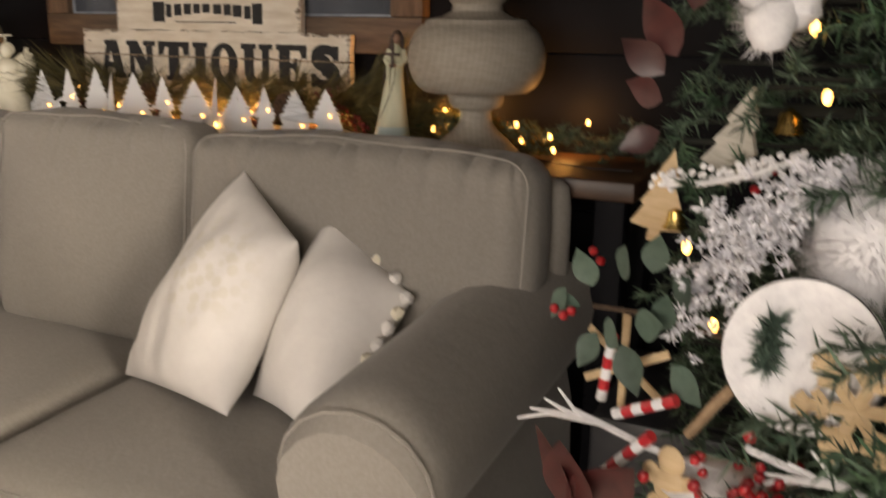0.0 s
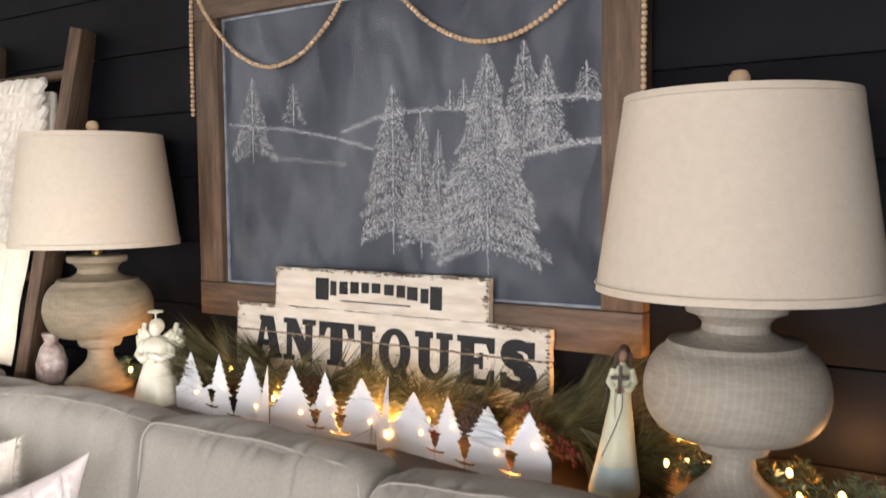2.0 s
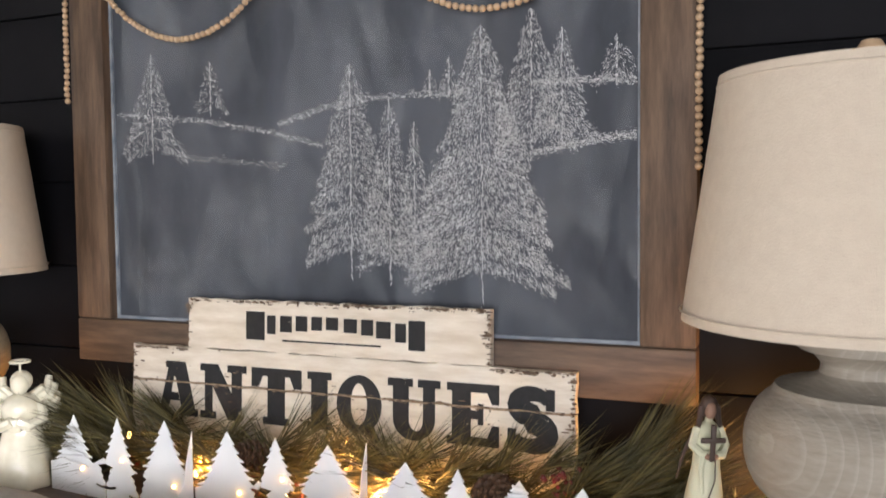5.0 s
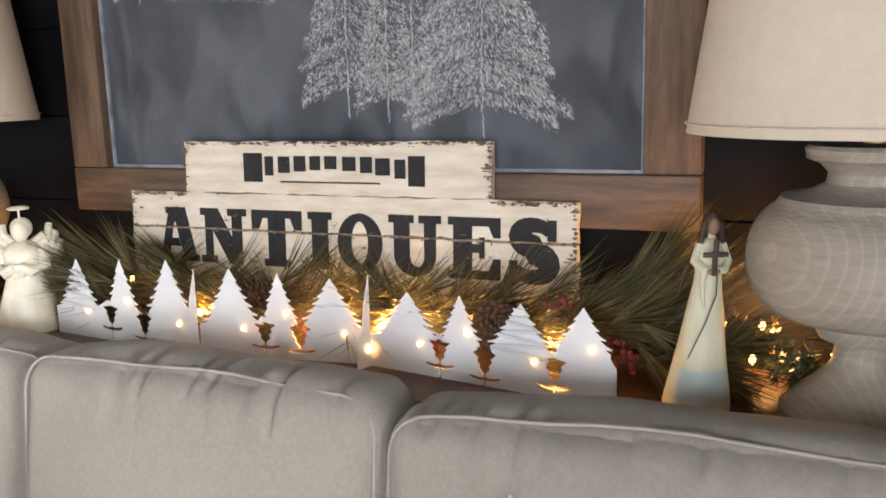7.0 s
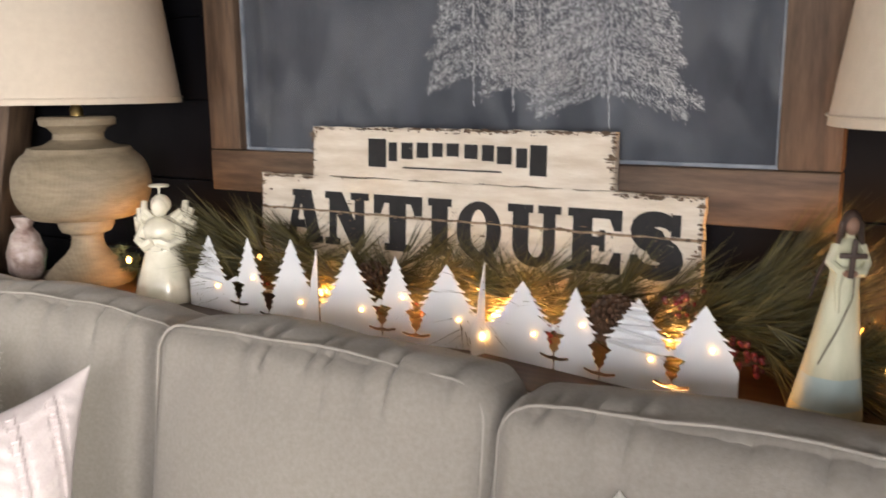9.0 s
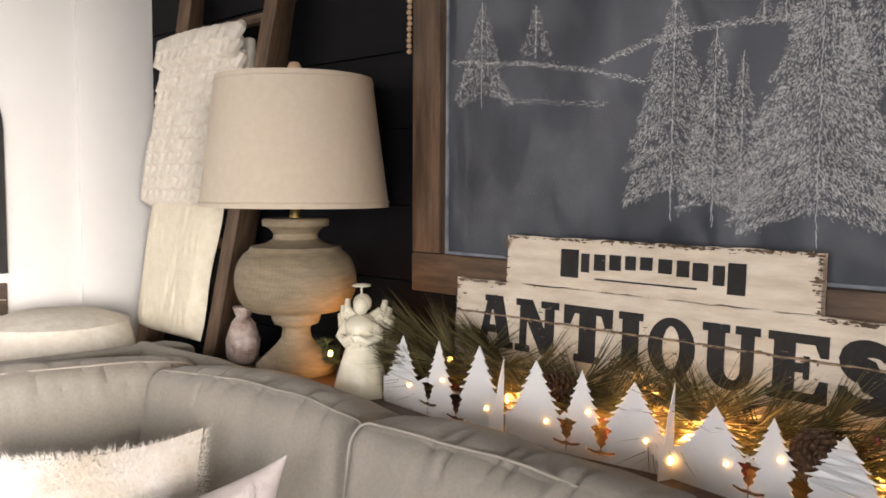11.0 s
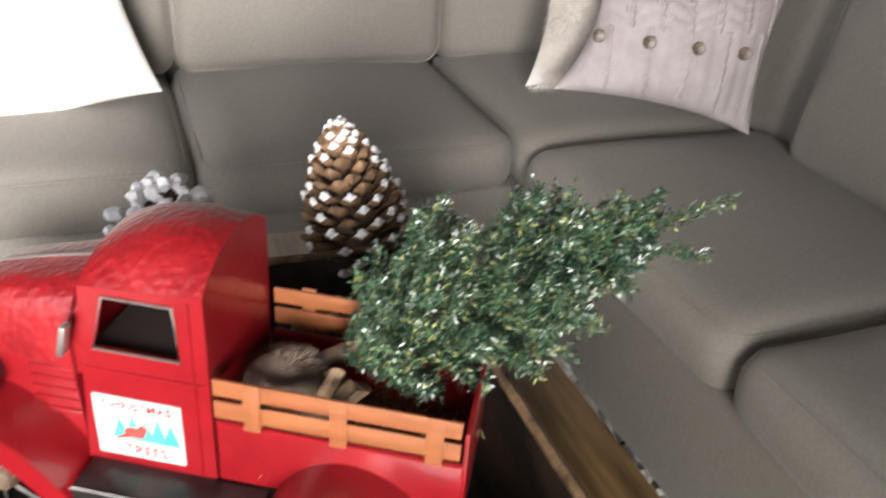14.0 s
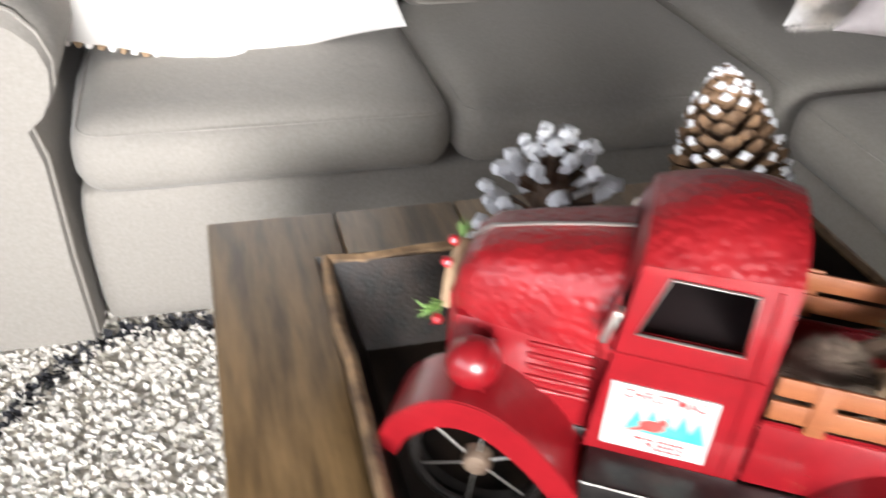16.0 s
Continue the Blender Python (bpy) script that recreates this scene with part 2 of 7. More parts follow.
M_FIR = mat("fir_needle", (0.030, 0.060, 0.038), (0.085, 0.130, 0.085), 0.6, 30, 0, 60, island=0.6)
M_FROSTFIR = mat("boxwood_needle", (0.018, 0.048, 0.026), (0.055, 0.11, 0.055), 0.5, 30, 0, 60, island=0.6)
M_FROST = mat("frost_tip", (0.42, 0.48, 0.44), (0.62, 0.67, 0.64), 0.6, 40, 0, 60, island=0.2)
M_YELLOWTIP = mat("yellow_green_tip", (0.17, 0.19, 0.06), (0.28, 0.28, 0.10), 0.6, 40, 0, 60, island=0.3)
M_BARK = mat("bark", (0.05, 0.032, 0.02), (0.11, 0.07, 0.045), 0.85, 30, 0.5, 60)
M_CONE = mat("pinecone_scale", (0.045, 0.025, 0.015), (0.12, 0.068, 0.038), 0.7, 60, 0.2, 120, island=0.35)
M_CONELIGHT = mat("tan_scale_edge", (0.14, 0.08, 0.042), (0.27, 0.16, 0.085), 0.7, 60, 0.2, 120, island=0.3)
M_SNOW = mat("flocked_snow", (0.74, 0.74, 0.76), (0.86, 0.86, 0.87), 0.9, 80, 0.4, 200)
M_BERRY = mat("red_berry", (0.3, 0.008, 0.015), (0.45, 0.015, 0.02), 0.3, 40, 0, 60, coat=0.3)
M_DULLBERRY = mat("burgundy_berry", (0.10, 0.008, 0.012), (0.2, 0.015, 0.02), 0.4, 40, 0, 60, island=0.4)
M_TINSEL = mat("gold_tinsel", (0.5, 0.34, 0.1), (0.65, 0.47, 0.18), 0.25, 40, 0, 60, metal=1.0, island=0.4)
M_WHITEPILLOW = weave(mat("white_cotton", (0.76, 0.73, 0.69), (0.83, 0.80, 0.76), 0.92, 9, 0.3, 18, sheen=0.1, dist=0.008))
M_PRINTED = weave(mat("printed_white_cotton", (0.76, 0.73, 0.69), (0.83, 0.80, 0.76), 0.92, 9, 0.3, 18, sheen=0.1, dist=0.008))


def leaf_print(m, centre, radius):
    """A faint gold leaf print in one round patch of the cloth."""
    N, L = m.node_tree.nodes, m.node_tree.links
    p = N["Principled BSDF"]
    was = p.inputs["Base Color"].links[0].from_socket
    co = N.new("ShaderNodeTexCoord")
    d = N.new("ShaderNodeVectorMath")
    d.operation = "DISTANCE"
    d.inputs[1].default_value = centre
    L.new(co.outputs["Object"], d.inputs[0])
    fall = N.new("ShaderNodeMapRange")
    fall.inputs[1].default_value, fall.inputs[2].default_value = radius, radius * 0.55
    L.new(d.outputs["Value"], fall.inputs[0])
    v = N.new("ShaderNodeTexVoronoi")
    v.inputs["Scale"].default_value = 42
    L.new(co.outputs["Object"], v.inputs["Vector"])
    r = N.new("ShaderNodeMapRange")
    r.inputs[1].default_value, r.inputs[2].default_value, r.inputs[4].default_value = 0.55, 0.35, 0.32
    L.new(v.outputs["Distance"], r.inputs[0])
    mul = N.new("ShaderNodeMath")
    mul.operation = "MULTIPLY"
    L.new(fall.outputs[0], mul.inputs[0])
    L.new(r.outputs[0], mul.inputs[1])
    mix = N.new("ShaderNodeMix")
    mix.data_type = "RGBA"
    mix.inputs[7].default_value = (0.62, 0.57, 0.40, 1)
    L.new(mul.outputs[0], mix.inputs[0])
    L.new(was, mix.inputs[6])
    L.new(mix.outputs[2], p.inputs["Base Color"])


leaf_print(M_PRINTED, (0.03, -0.09, 0.05), 0.13)
M_FUR = mat("cream_faux_fur", (0.74, 0.68, 0.60), (0.88, 0.86, 0.84), 0.95, 8, 0.6, 140, island=0.12, dist=0.004)
M_KNIT = mat("mauve_grey_knit", (0.46, 0.41, 0.405), (0.55, 0.50, 0.495), 0.95, 18, 0.4, 260)
M_BUTTON = mat("horn_button", (0.06, 0.04, 0.03), (0.22, 0.16, 0.11), 0.35, 90, 0, 60)
M_YARN = mat("chunky_cream_wool", (0.66, 0.61, 0.53), (0.78, 0.74, 0.67), 0.95, 40, 0.5, 200, dist=0.003)
M_CREAM = mat("cream_cable_wool", (0.72, 0.66, 0.52), (0.80, 0.75, 0.62), 0.95, 40, 0.5, 160, dist=0.003)
M_BLACK = mat("black_frame_paint", (0.012, 0.012, 0.013), (0.025, 0.025, 0.026), 0.5, 20, 0.1, 90)
M_PLAQUE = mat("dark_brown_plank", (0.06, 0.042, 0.032), (0.12, 0.085, 0.065), 0.6, 9, 0.2, 60, stretch=(1, 1, 7))
M_WHITEINK = mat("white_lettering", (0.7, 0.68, 0.65), (0.8, 0.78, 0.75), 0.7, 40, 0, 90)
M_LEAFGREEN = mat("eucalyptus_leaf", (0.05, 0.085, 0.062), (0.11, 0.165, 0.13), 0.55, 20, 0.1, 60, island=0.3)
M_MAGNOLIA = mat("burgundy_magnolia_leaf", (0.030, 0.007, 0.007), (0.085, 0.020, 0.018), 0.4, 12, 0.1, 60, island=0.3)
M_PLY = mat("pale_plywood", (0.5, 0.36, 0.2), (0.62, 0.47, 0.29), 0.65, 20, 0.1, 90, stretch=(1, 1, 5))
M_GREYPLY = mat("weathered_grey_wood", (0.34, 0.32, 0.27), (0.5, 0.48, 0.42), 0.7, 20, 0.1, 90, stretch=(1, 1, 5))
M_TWINE = mat("twine", (0.3, 0.2, 0.12), (0.4, 0.28, 0.17), 0.9, 60, 0.4, 300)
M_CHALK = mat("chalk", (0.42, 0.43, 0.45), (0.82, 0.83, 0.85), 0.95, 120, 0, 90)
M_PLASTIC = mat("dark_plastic", (0.02, 0.02, 0.022), (0.03, 0.03, 0.032), 0.4, 20, 0, 60)
M_BULB = glow("warm_bulb", (1.0, 0.50, 0.14), 6.5)
M_GREENLED = glow("green_led", (0.2, 1.0, 0.3), 6.0)
M_GLASS = bpy.data.materials.new("window_glass")
M_GLASS.use_nodes = True
M_GLASS.node_tree.nodes["Principled BSDF"].inputs["Transmission Weight"].default_value = 1.0
M_GLASS.node_tree.nodes["Principled BSDF"].inputs["Roughness"].default_value = 0.02

# ---- builders ----


class B:
    """Collects the faces of one mesh."""

    def __init__(self):
        self.v, self.f, self.m = [], [], []

    def add(self, verts, faces, m=0):
        k = len(self.v)
        self.v.extend(tuple(p) for p in verts)
        self.f.extend(tuple(i + k for i in q) for q in faces)
        self.m.extend([m] * len(faces))
        return self

    def bm(self, bm, m=0):
        bm.verts.ensure_lookup_table()
        self.add([v.co.copy() for v in bm.verts], [[v.index for v in q.verts] for q in bm.faces], m)
        bm.free()
        return self

    def box(self, c, s, bevel=0.0, rot=(0, 0, 0), m=0, seg=2):
        bm = bmesh.new()
        bmesh.ops.create_cube(bm, size=1.0)
        bmesh.ops.scale(bm, vec=s, verts=bm.verts)
        if bevel:
            bmesh.ops.bevel(bm, geom=bm.edges[:], offset=min(bevel, min(s) * 0.45), segments=seg, affect="EDGES", profile=0.5)
        bm.transform(pose(*c, *rot))
        bm.verts.index_update()
        return self.bm(bm, m)

    def lathe(self, profile, n=32, c=(0, 0, 0), m=0, wob=0.0, ring=None, caps=True):
        k = len(profile)
        verts, faces = [], []
        for i in range(n):
            a = 2 * math.pi * i / n
            for r, z in profile:
                rr = r * (1 + wob * math.sin(5 * a + 20 * z)) if ring is None else r * ring(a, z)
                verts.append((c[0] + rr * math.cos(a), c[1] + rr * math.sin(a), c[2] + z))
        for i in range(n):
            j = (i + 1) % n
            for q in range(k - 1):
                faces.append((i * k + q, j * k + q, j * k + q + 1, i * k + q + 1))
        if caps and profile[0][0] > 1e-5:
            faces.append(tuple(i * k for i in reversed(range(n))))
        if caps and profile[-1][0] > 1e-5:
            faces.append(tuple(i * k + k - 1 for i in range(n)))
        return self.add(verts, faces, m)

    def tube(self, path, r, n=6, closed=False, m=0):
        path = [Vector(p) for p in path]
        k = len(path)
        rad = r if callable(r) else (lambda s: r)
        verts, faces = [], []
        prev = None
        for i, p in enumerate(path):
            a = path[(i - 1) % k] if closed or i else p
            b = path[(i + 1) % k] if closed or i < k - 1 else p
            d = (b - a).normalized() if (b - a).length > 1e-9 else Vector((0, 0, 1))
            ref = prev if prev is not None else (Vector((0, 0, 1)) if abs(d.z) < 0.9 else Vector((1, 0, 0)))
            x = (ref - d * ref.dot(d)).normalized()
            prev = x
            y = d.cross(x)
            rr = rad(i / max(1, k - 1))
            for q in range(n):
                t = 2 * math.pi * q / n
                verts.append(p + x * rr * math.cos(t) + y * rr * math.sin(t))
        for i in range(k if closed else k - 1):
            j = (i + 1) % k
            for q in range(n):
                faces.append((i * n + q, i * n + (q + 1) % n, j * n + (q + 1) % n, j * n + q))
        if not closed:
            faces += [tuple(reversed(range(n))), tuple((k - 1) * n + q for q in range(n))]
        return self.add(verts, faces, m)

    def ball(self, c, r, n=12, m=0, s=(1, 1, 1), lump=0.0, seed=0.0):
        verts, faces = [], []
        h = max(4, n // 2)
        for i in range(h + 1):
            for j in range(n):
                p = Vector((math.sin(math.pi * i / h) * math.cos(2 * math.pi * j / n), math.sin(math.pi * i / h) * math.sin(2 * math.pi * j / n), math.cos(math.pi * i / h)))
                k = r * (1 + lump * noise.noise(p * 1.7 + Vector((seed, 0, 0))))
                verts.append((c[0] + p.x * k * s[0], c[1] + p.y * k * s[1], c[2] + p.z * k * s[2]))
        for i in range(h):
            for j in range(n):
                q = (j + 1) % n
                faces.append((i * n + j, (i + 1) * n + j, (i + 1) * n + q, i * n + q))
        return self.add(verts, faces, m)

    def plate(self, outline, y0, y1, m=0):
        """A flat sheet in the x-z plane, from its outline, between two depths."""
        bm = bmesh.new()
        vs = [bm.verts.new((x, y0, z)) for x, z in outline]
        face = bm.faces.new(vs)
        ext = bmesh.ops.extrude_face_region(bm, geom=[face])
        bmesh.ops.translate(bm, vec=(0, y1 - y0, 0), verts=[e for e in ext["geom"] if isinstance(e, bmesh.types.BMVert)])
        bmesh.ops.recalc_face_normals(bm, faces=bm.faces)
        bmesh.ops.triangulate(bm, faces=bm.faces[:])
        bm.verts.index_update()
        return self.bm(bm, m)

    def needles(self, a, d, n, length, width, spread, rng, m=0, droop=0.0):
        """A brush of thin needles round the twig from a along d."""
        a, d = Vector(a), Vector(d)
        dn = d.normalized()
        for _ in range(n):
            t = rng.random()
            p = a + d * t
            r = Vector((rng.gauss(0, 1), rng.gauss(0, 1), rng.gauss(0, 1))).normalized()
            w = (dn * (1 - spread) + r * spread).normalized()
            w.z -= droop
            e = p + w * length * rng.uniform(0.6, 1.15)
            s = w.cross(Vector((rng.gauss(0, 1), rng.gauss(0, 1), rng.gauss(0, 1)))).normalized() * width
            mid = (p + e) / 2 + Vector((0, 0, -droop * length * 0.1))
            self.add([p - s, p + s, mid + s, e, mid - s], [(0, 1, 2, 4), (4, 2, 3)], m)

    def moved(self, mx):
        self.v = [tuple(mx @ Vector(p)) for p in self.v]
        return self


def link(name, b, mats, parent=None, smooth=True, label=""):
    me = bpy.data.meshes.new(name)
    me.from_pydata(b.v, [], b.f)
    mats = mats if isinstance(mats, (list, tuple)) else [mats]
    for x in mats:
        me.materials.append(x)
    if len(mats) > 1:
        me.polygons.foreach_set("material_index", b.m)
    if smooth:
        me.polygons.foreach_set("use_smooth", [True] * len(me.polygons))
        me.set_sharp_from_angle(angle=radians(42))
    me.update()
    ob = new(name, me)
    if parent is not None:
        ob.parent = parent
    if label:
        ob["label"] = label
    return ob


def part(name, b, mats, parent, label="", smooth=True):
    return link(name, b, mats, parent, smooth, label)


def thing(name, m, label, category, group=""):
    ob = new(name)
    ob.matrix_world = m
    return tagged(ob, label, category, group)


def solid(name, b, mats, m, label, category, group="", kind="", smooth=True):
    ob = link(name, b, mats, None, smooth)
    ob.matrix_world = m
    return tagged(ob, label, category, group, kind)


def cushion(s, r, puff, seed=0, n=(18, 12, 8), wrinkle=0.004, sag=0.0, tuck=0.0):
    """A stuffed cushion of size s with rounded edges, bulging faces and soft creases."""
    hx, hy, hz = s[0] / 2, s[1] / 2, s[2] / 2
    b = B()
    off = Vector((seed * 3.7, seed * 1.3, 0))

    def place(u, v, w):
        p = Vector((u * hx, v * hy, w * hz))
        q = Vector((max(-hx + r, min(hx - r, p.x)), max(-hy + r, min(hy - r, p.y)), max(-hz + r, min(hz - r, p.z))))
        d = p - q
        if d.length > 1e-9:
            p = q + d.normalized() * r
        p.x += puff[0] * u * (1 - v * v) * (1 - w * w)
        p.y += puff[1] * v * (1 - u * u) * (1 - w * w)
        p.z += puff[2] * w * (1 - u * u) * (1 - v * v) - sag * (u * u) * (1 if w > 0 else 0)
        k = noise.noise(p * 5 + off) * 1.0 + 0.5 * noise.noise(Vector((p.x * 16, p.y * 16, p.z * 5)) + off)
        if tuck and v < -0.2:
            # short pulls running down from the welt
            g = noise.noise(Vector((p.x * 21 + 2.2 * p.z, seed * 9.1, p.z * 3)))
            fall = math.exp(-((hz - p.z) / (0.05 + 0.05 * noise.noise(Vector((p.x * 9, seed, 4))) ** 2 + 0.03)) ** 2)
            k -= tuck / max(wrinkle, 1e-6) * fall * max(0.0, 0.55 - abs(g) * 3.2)
            k += 0.8 * noise.noise(Vector((p.x * 3.2 + p.z * 4, seed * 2.0, p.z * 2)))
        nn = Vector((u ** 5, v ** 5, w ** 5))
        return p + (nn.normalized() if nn.length > 1e-6 else nn) * wrinkle * k

    N = n
    for ax in range(3):
        o1, o2 = [i for i in range(3) if i != ax]
        for sgn in (-1, 1):
            verts = []
            for i in range(N[o1] + 1):
                for j in range(N[o2] + 1):
                    c = [0, 0, 0]
                    # closer steps towards the edges
                    c[ax] = sgn
                    c[o1] = math.sin(math.pi / 2 * (2 * i / N[o1] - 1))
                    c[o2] = math.sin(math.pi / 2 * (2 * j / N[o2] - 1))
                    verts.append(place(*c))
            faces = []
            w = N[o2] + 1
            for i in range(N[o1]):
                for j in range(N[o2]):
                    q = (i * w + j, i * w + j + 1, (i + 1) * w + j + 1, (i + 1) * w + j)
                    faces.append(q if (sgn > 0) == (ax != 1) else q[::-1])
            b.add(verts, faces)
    bm = bmesh.new()
    vs = [bm.verts.new(p) for p in b.v]
    for q in b.f:
        bm.faces.new([vs[i] for i in q])
    bmesh.ops.remove_doubles(bm, verts=bm.verts, dist=1e-4)
    bm.verts.index_update()
    return B().bm(bm)


def loop_xz(hx, hz, r, y, n=6):
    """A rounded rectangle in the x-z plane."""
    pts = []
    for cx, cz, a0 in ((hx - r, hz - r, 0), (-hx + r, hz - r, 90), (-hx + r, -hz + r, 180), (hx - r, -hz + r, 270)):
        for i in range(n + 1):
            a = radians(a0 + 90 * i / n)
            pts.append((cx + r * math.cos(a), y, cz + r * math.sin(a)))
    out = []
    for i, p in enumerate(pts):
        q = pts[(i + 1) % len(pts)]
        k = max(1, int((Vector(q) - Vector(p)).length / 0.05))
        out += [Vector(p).lerp(Vector(q), j / k) for j in range(k)]
    return out


def pillow(w, h, t, seed=0, n=30, pinch=0.06, relief=None, wrinkle=0.005, corners=None, sharp=0.56):
    """A thrown cushion in the x-z plane, facing -y, with pulled-out corners."""
    b = B()
    off = Vector((seed * 5.1, 0, seed * 2.3))
    for sgn in (-1, 1):
        verts, faces = [], []
        for i in range(n + 1):
            for j in range(n + 1):
                u, v = math.sin(math.pi / 2 * (2 * i / n - 1)), math.sin(math.pi / 2 * (2 * j / n - 1))
                x = u * w / 2 * (1 - pinch * (1 - v * v))
                z = v * h / 2 * (1 - pinch * (1 - u * u))
                y0 = 0.0
                if corners:
                    # each corner pulled to its own place
                    fu, fv = 0.5 + x / w, 0.5 + z / h
                    tl, tr, br, bl = corners
                    q = (tl * (1 - fu) + tr * fu) * fv + (bl * (1 - fu) + br * fu) * (1 - fv)
                    x, y0, z = q
                e = max(0.0, (1 - u * u) * (1 - v * v))
                y = y0 + sgn * t / 2 * e ** sharp
                y += sgn * min(1, e * 6) * wrinkle * (noise.noise(Vector((x * 9, 0, z * 9)) + off) + 0.6 * noise.noise(Vector((x * 24, 3, z * 9)) + off))
                if relief and sgn < 0:
                    y -= relief(x, z) * min(1, e * 8)
                verts.append((x, y, z))
        k = n + 1
        for i in range(n):
            for j in range(n):
                q = (i * k + j, (i + 1) * k + j, (i + 1) * k + j + 1, i * k + j + 1)
                faces.append(q if sgn < 0 else q[::-1])
        b.add(verts, faces)
    return b


def letters(text, size, mats, parent, place, label="", offset=0.0, shear=0.0, name="letter", depth=0.0008, sx=1.0):
    cu = bpy.data.curves.new("letters", "FONT")
    cu.body, cu.size, cu.extrude, cu.offset, cu.shear = text, size, depth, offset, shear
    cu.align_x, cu.align_y = "CENTER", "CENTER"
    tmp = new("letters", cu)
    bpy.context.view_layer.update()
    me = bpy.data.meshes.new_from_object(tmp.evaluated_get(bpy.context.evaluated_depsgraph_get()))
    bpy.data.objects.remove(tmp)
    me.materials.clear()
    me.materials.append(mats)
    ob = new(name, me)
    ob.parent = parent
    ob.matrix_basis = place @ Matrix.Diagonal((sx, 1, 1, 1))
    if label:
        ob["label"] = label
    return ob


def pinecone(h, r, rng, snow=0.0, rows=15, per=9, light=True, spread=1.0, pieces=None):
    """Pointed woody scales set in spirals round a tapered core, tips flocked white. Slots: scale, edge, snow."""
    b = B()
    b.lathe([(0.001, 0), (r * 0.42, h * 0.08), (r * 0.46, h * 0.4), (r * 0.26, h * 0.8), (0.002, h * 0.96)], 10)
    core = b
    total = rows * per
    for i in range(total):
        if pieces is not None:
            b = B()
            pieces.append(b)
        t = (i + 0.5) / total
        a = i * 2.39996
        env = math.sin(math.pi * (0.20 + 0.78 * t) ** 0.9) ** 0.7
        rr = r * max(0.2, env)
        lift = radians(2 + 58 * t ** 1.3 + rng.uniform(-7, 7))
        ln, wd = (rr * 0.60 + 0.006) * spread, r * (0.27 if rows < 18 else 0.225) * (1.05 - 0.42 * t)
        out = Vector((math.cos(a), math.sin(a), 0))
        side = Vector((-math.sin(a), math.cos(a), 0))
        d = out * math.cos(lift) + Vector((0, 0, 1)) * math.sin(lift)
        up = side.cross(d) * -1
        if up.z < 0:
            up = -up
        base = out * (rr * 0.36) + Vector((0, 0, h * (0.03 + 0.9 * t)))
        th = r * 0.085
        rings = []
        # width, thickness and lift along the scale: narrow root, broad shoulder, hooked point
        for f, ww, tt, uu in ((0.0, 0.35, 0.6, 0.0), (0.5, 0.80, 0.7, 0.0), (0.78, 1.0, 1.0, 0.10), (0.92, 0.70, 0.9, 0.30), (1.03, 0.12, 0.35, 0.65)):
            c = base + d * ln * f + up * th * uu
            rings.append((c - side * wd * ww, c + up * th * tt, c + side * wd * ww, c - up * th * tt))
        white = rng.random() < snow
        v = [p for ring in rings for p in ring]
        for k in range(4):
            fs = [(4 * k + j, 4 * k + (j + 1) % 4, 4 * k + 4 + (j + 1) % 4, 4 * k + 4 + j) for j in range(4)]
            b.add(v, fs, 2 if white and k >= (3 if snow < 0.95 else 1) else (1 if light and k >= 1 else 0))
        b.add(v, [(16, 17, 18, 19)], 2 if white else 0)
        if white:
            # a clinging lump of flock on the point
            c = base + d * ln * 0.96 + up * th * 0.7
            b.ball(c, wd * rng.uniform(0.30, 0.46) * (2.2 if snow > 0.95 else 1.0), 5, 2, (1, 1, 0.8), 0.4, i)
    return core


def berry_cluster(c, n, spread, r, rng, m=0, b=None):
    b = b or B()
    for _ in range(n):
        p = (c[0] + rng.gauss(0, spread), c[1] + rng.gauss(0, spread), c[2] + rng.gauss(0, spread * 0.6))
        b.ball(p, r * rng.uniform(0.7, 1.1), 8, m)
    return b


# ---- room ----
WEST, EAST, SOUTH, NORTH, TOP = -1.45, 3.7, -3.95, 0.03, 2.55


def wall(name, boxes, material, label):
    b = B()
    for c, s in boxes:
        b.box(c, s)
    return solid(name, b, material, Matrix(), label, "wall", kind="structure", smooth=False)


def slab(x0, x1, y0, y1, z0, z1):
    return ((x0 + x1) / 2, (y0 + y1) / 2, (z0 + z1) / 2), (x1 - x0, y1 - y0, z1 - z0)


solid("floor", B().box(*slab(WEST, EAST, SOUTH, NORTH, -0.1, -0.012)), M_FLOOR, Matrix(), "dark oak board floor under the rug", "floor", kind="structure", smooth=False)
# the ceiling is out of view; its dark colour keeps the seats dim
solid("ceiling", B().box(*slab(WEST, EAST, SOUTH, NORTH, TOP, TOP + 0.1)), M_DIMPAINT, Matrix(), "unseen ceiling, coloured dark to cut bounced light", "ceiling", kind="structure", smooth=False)
wall_north = wall("wall_north", [slab(WEST - 0.1, EAST + 0.1, NORTH + 0.014, NORTH + 0.15, -0.1, TOP + 0.1)], M_WALLDARK, "black painted shiplap wall behind the console")
# closes the room out of view; darkened so it returns little light
wall("wall_east", [slab(EAST, EAST + 0.15, -2.00, NORTH, -0.1, TOP + 0.1), slab(EAST, EAST + 0.15, SOUTH, -3.40, -0.1, TOP + 0.1),
                   slab(EAST, EAST + 0.15, -3.40, -2.00, -0.1, 0.64), slab(EAST, EAST + 0.15, -3.40, -2.00, 1.96, TOP + 0.1)], M_WALLDIM, "unseen wall with a low window, dark grey to cut fill light")
wall("wall_west", [slab(WEST - 0.15, WEST, SOUTH, NORTH, -0.1, TOP + 0.1)], M_WALLWHITE, "white painted wall with a black arched frame")
solid("trim", B().box(*slab(WEST, WEST + 0.016, -0.228, NORTH, 0.0, TOP), 0.004), M_WALLWHITE, Matrix(), "white painted flat casing in the corner", "trim", kind="structure")
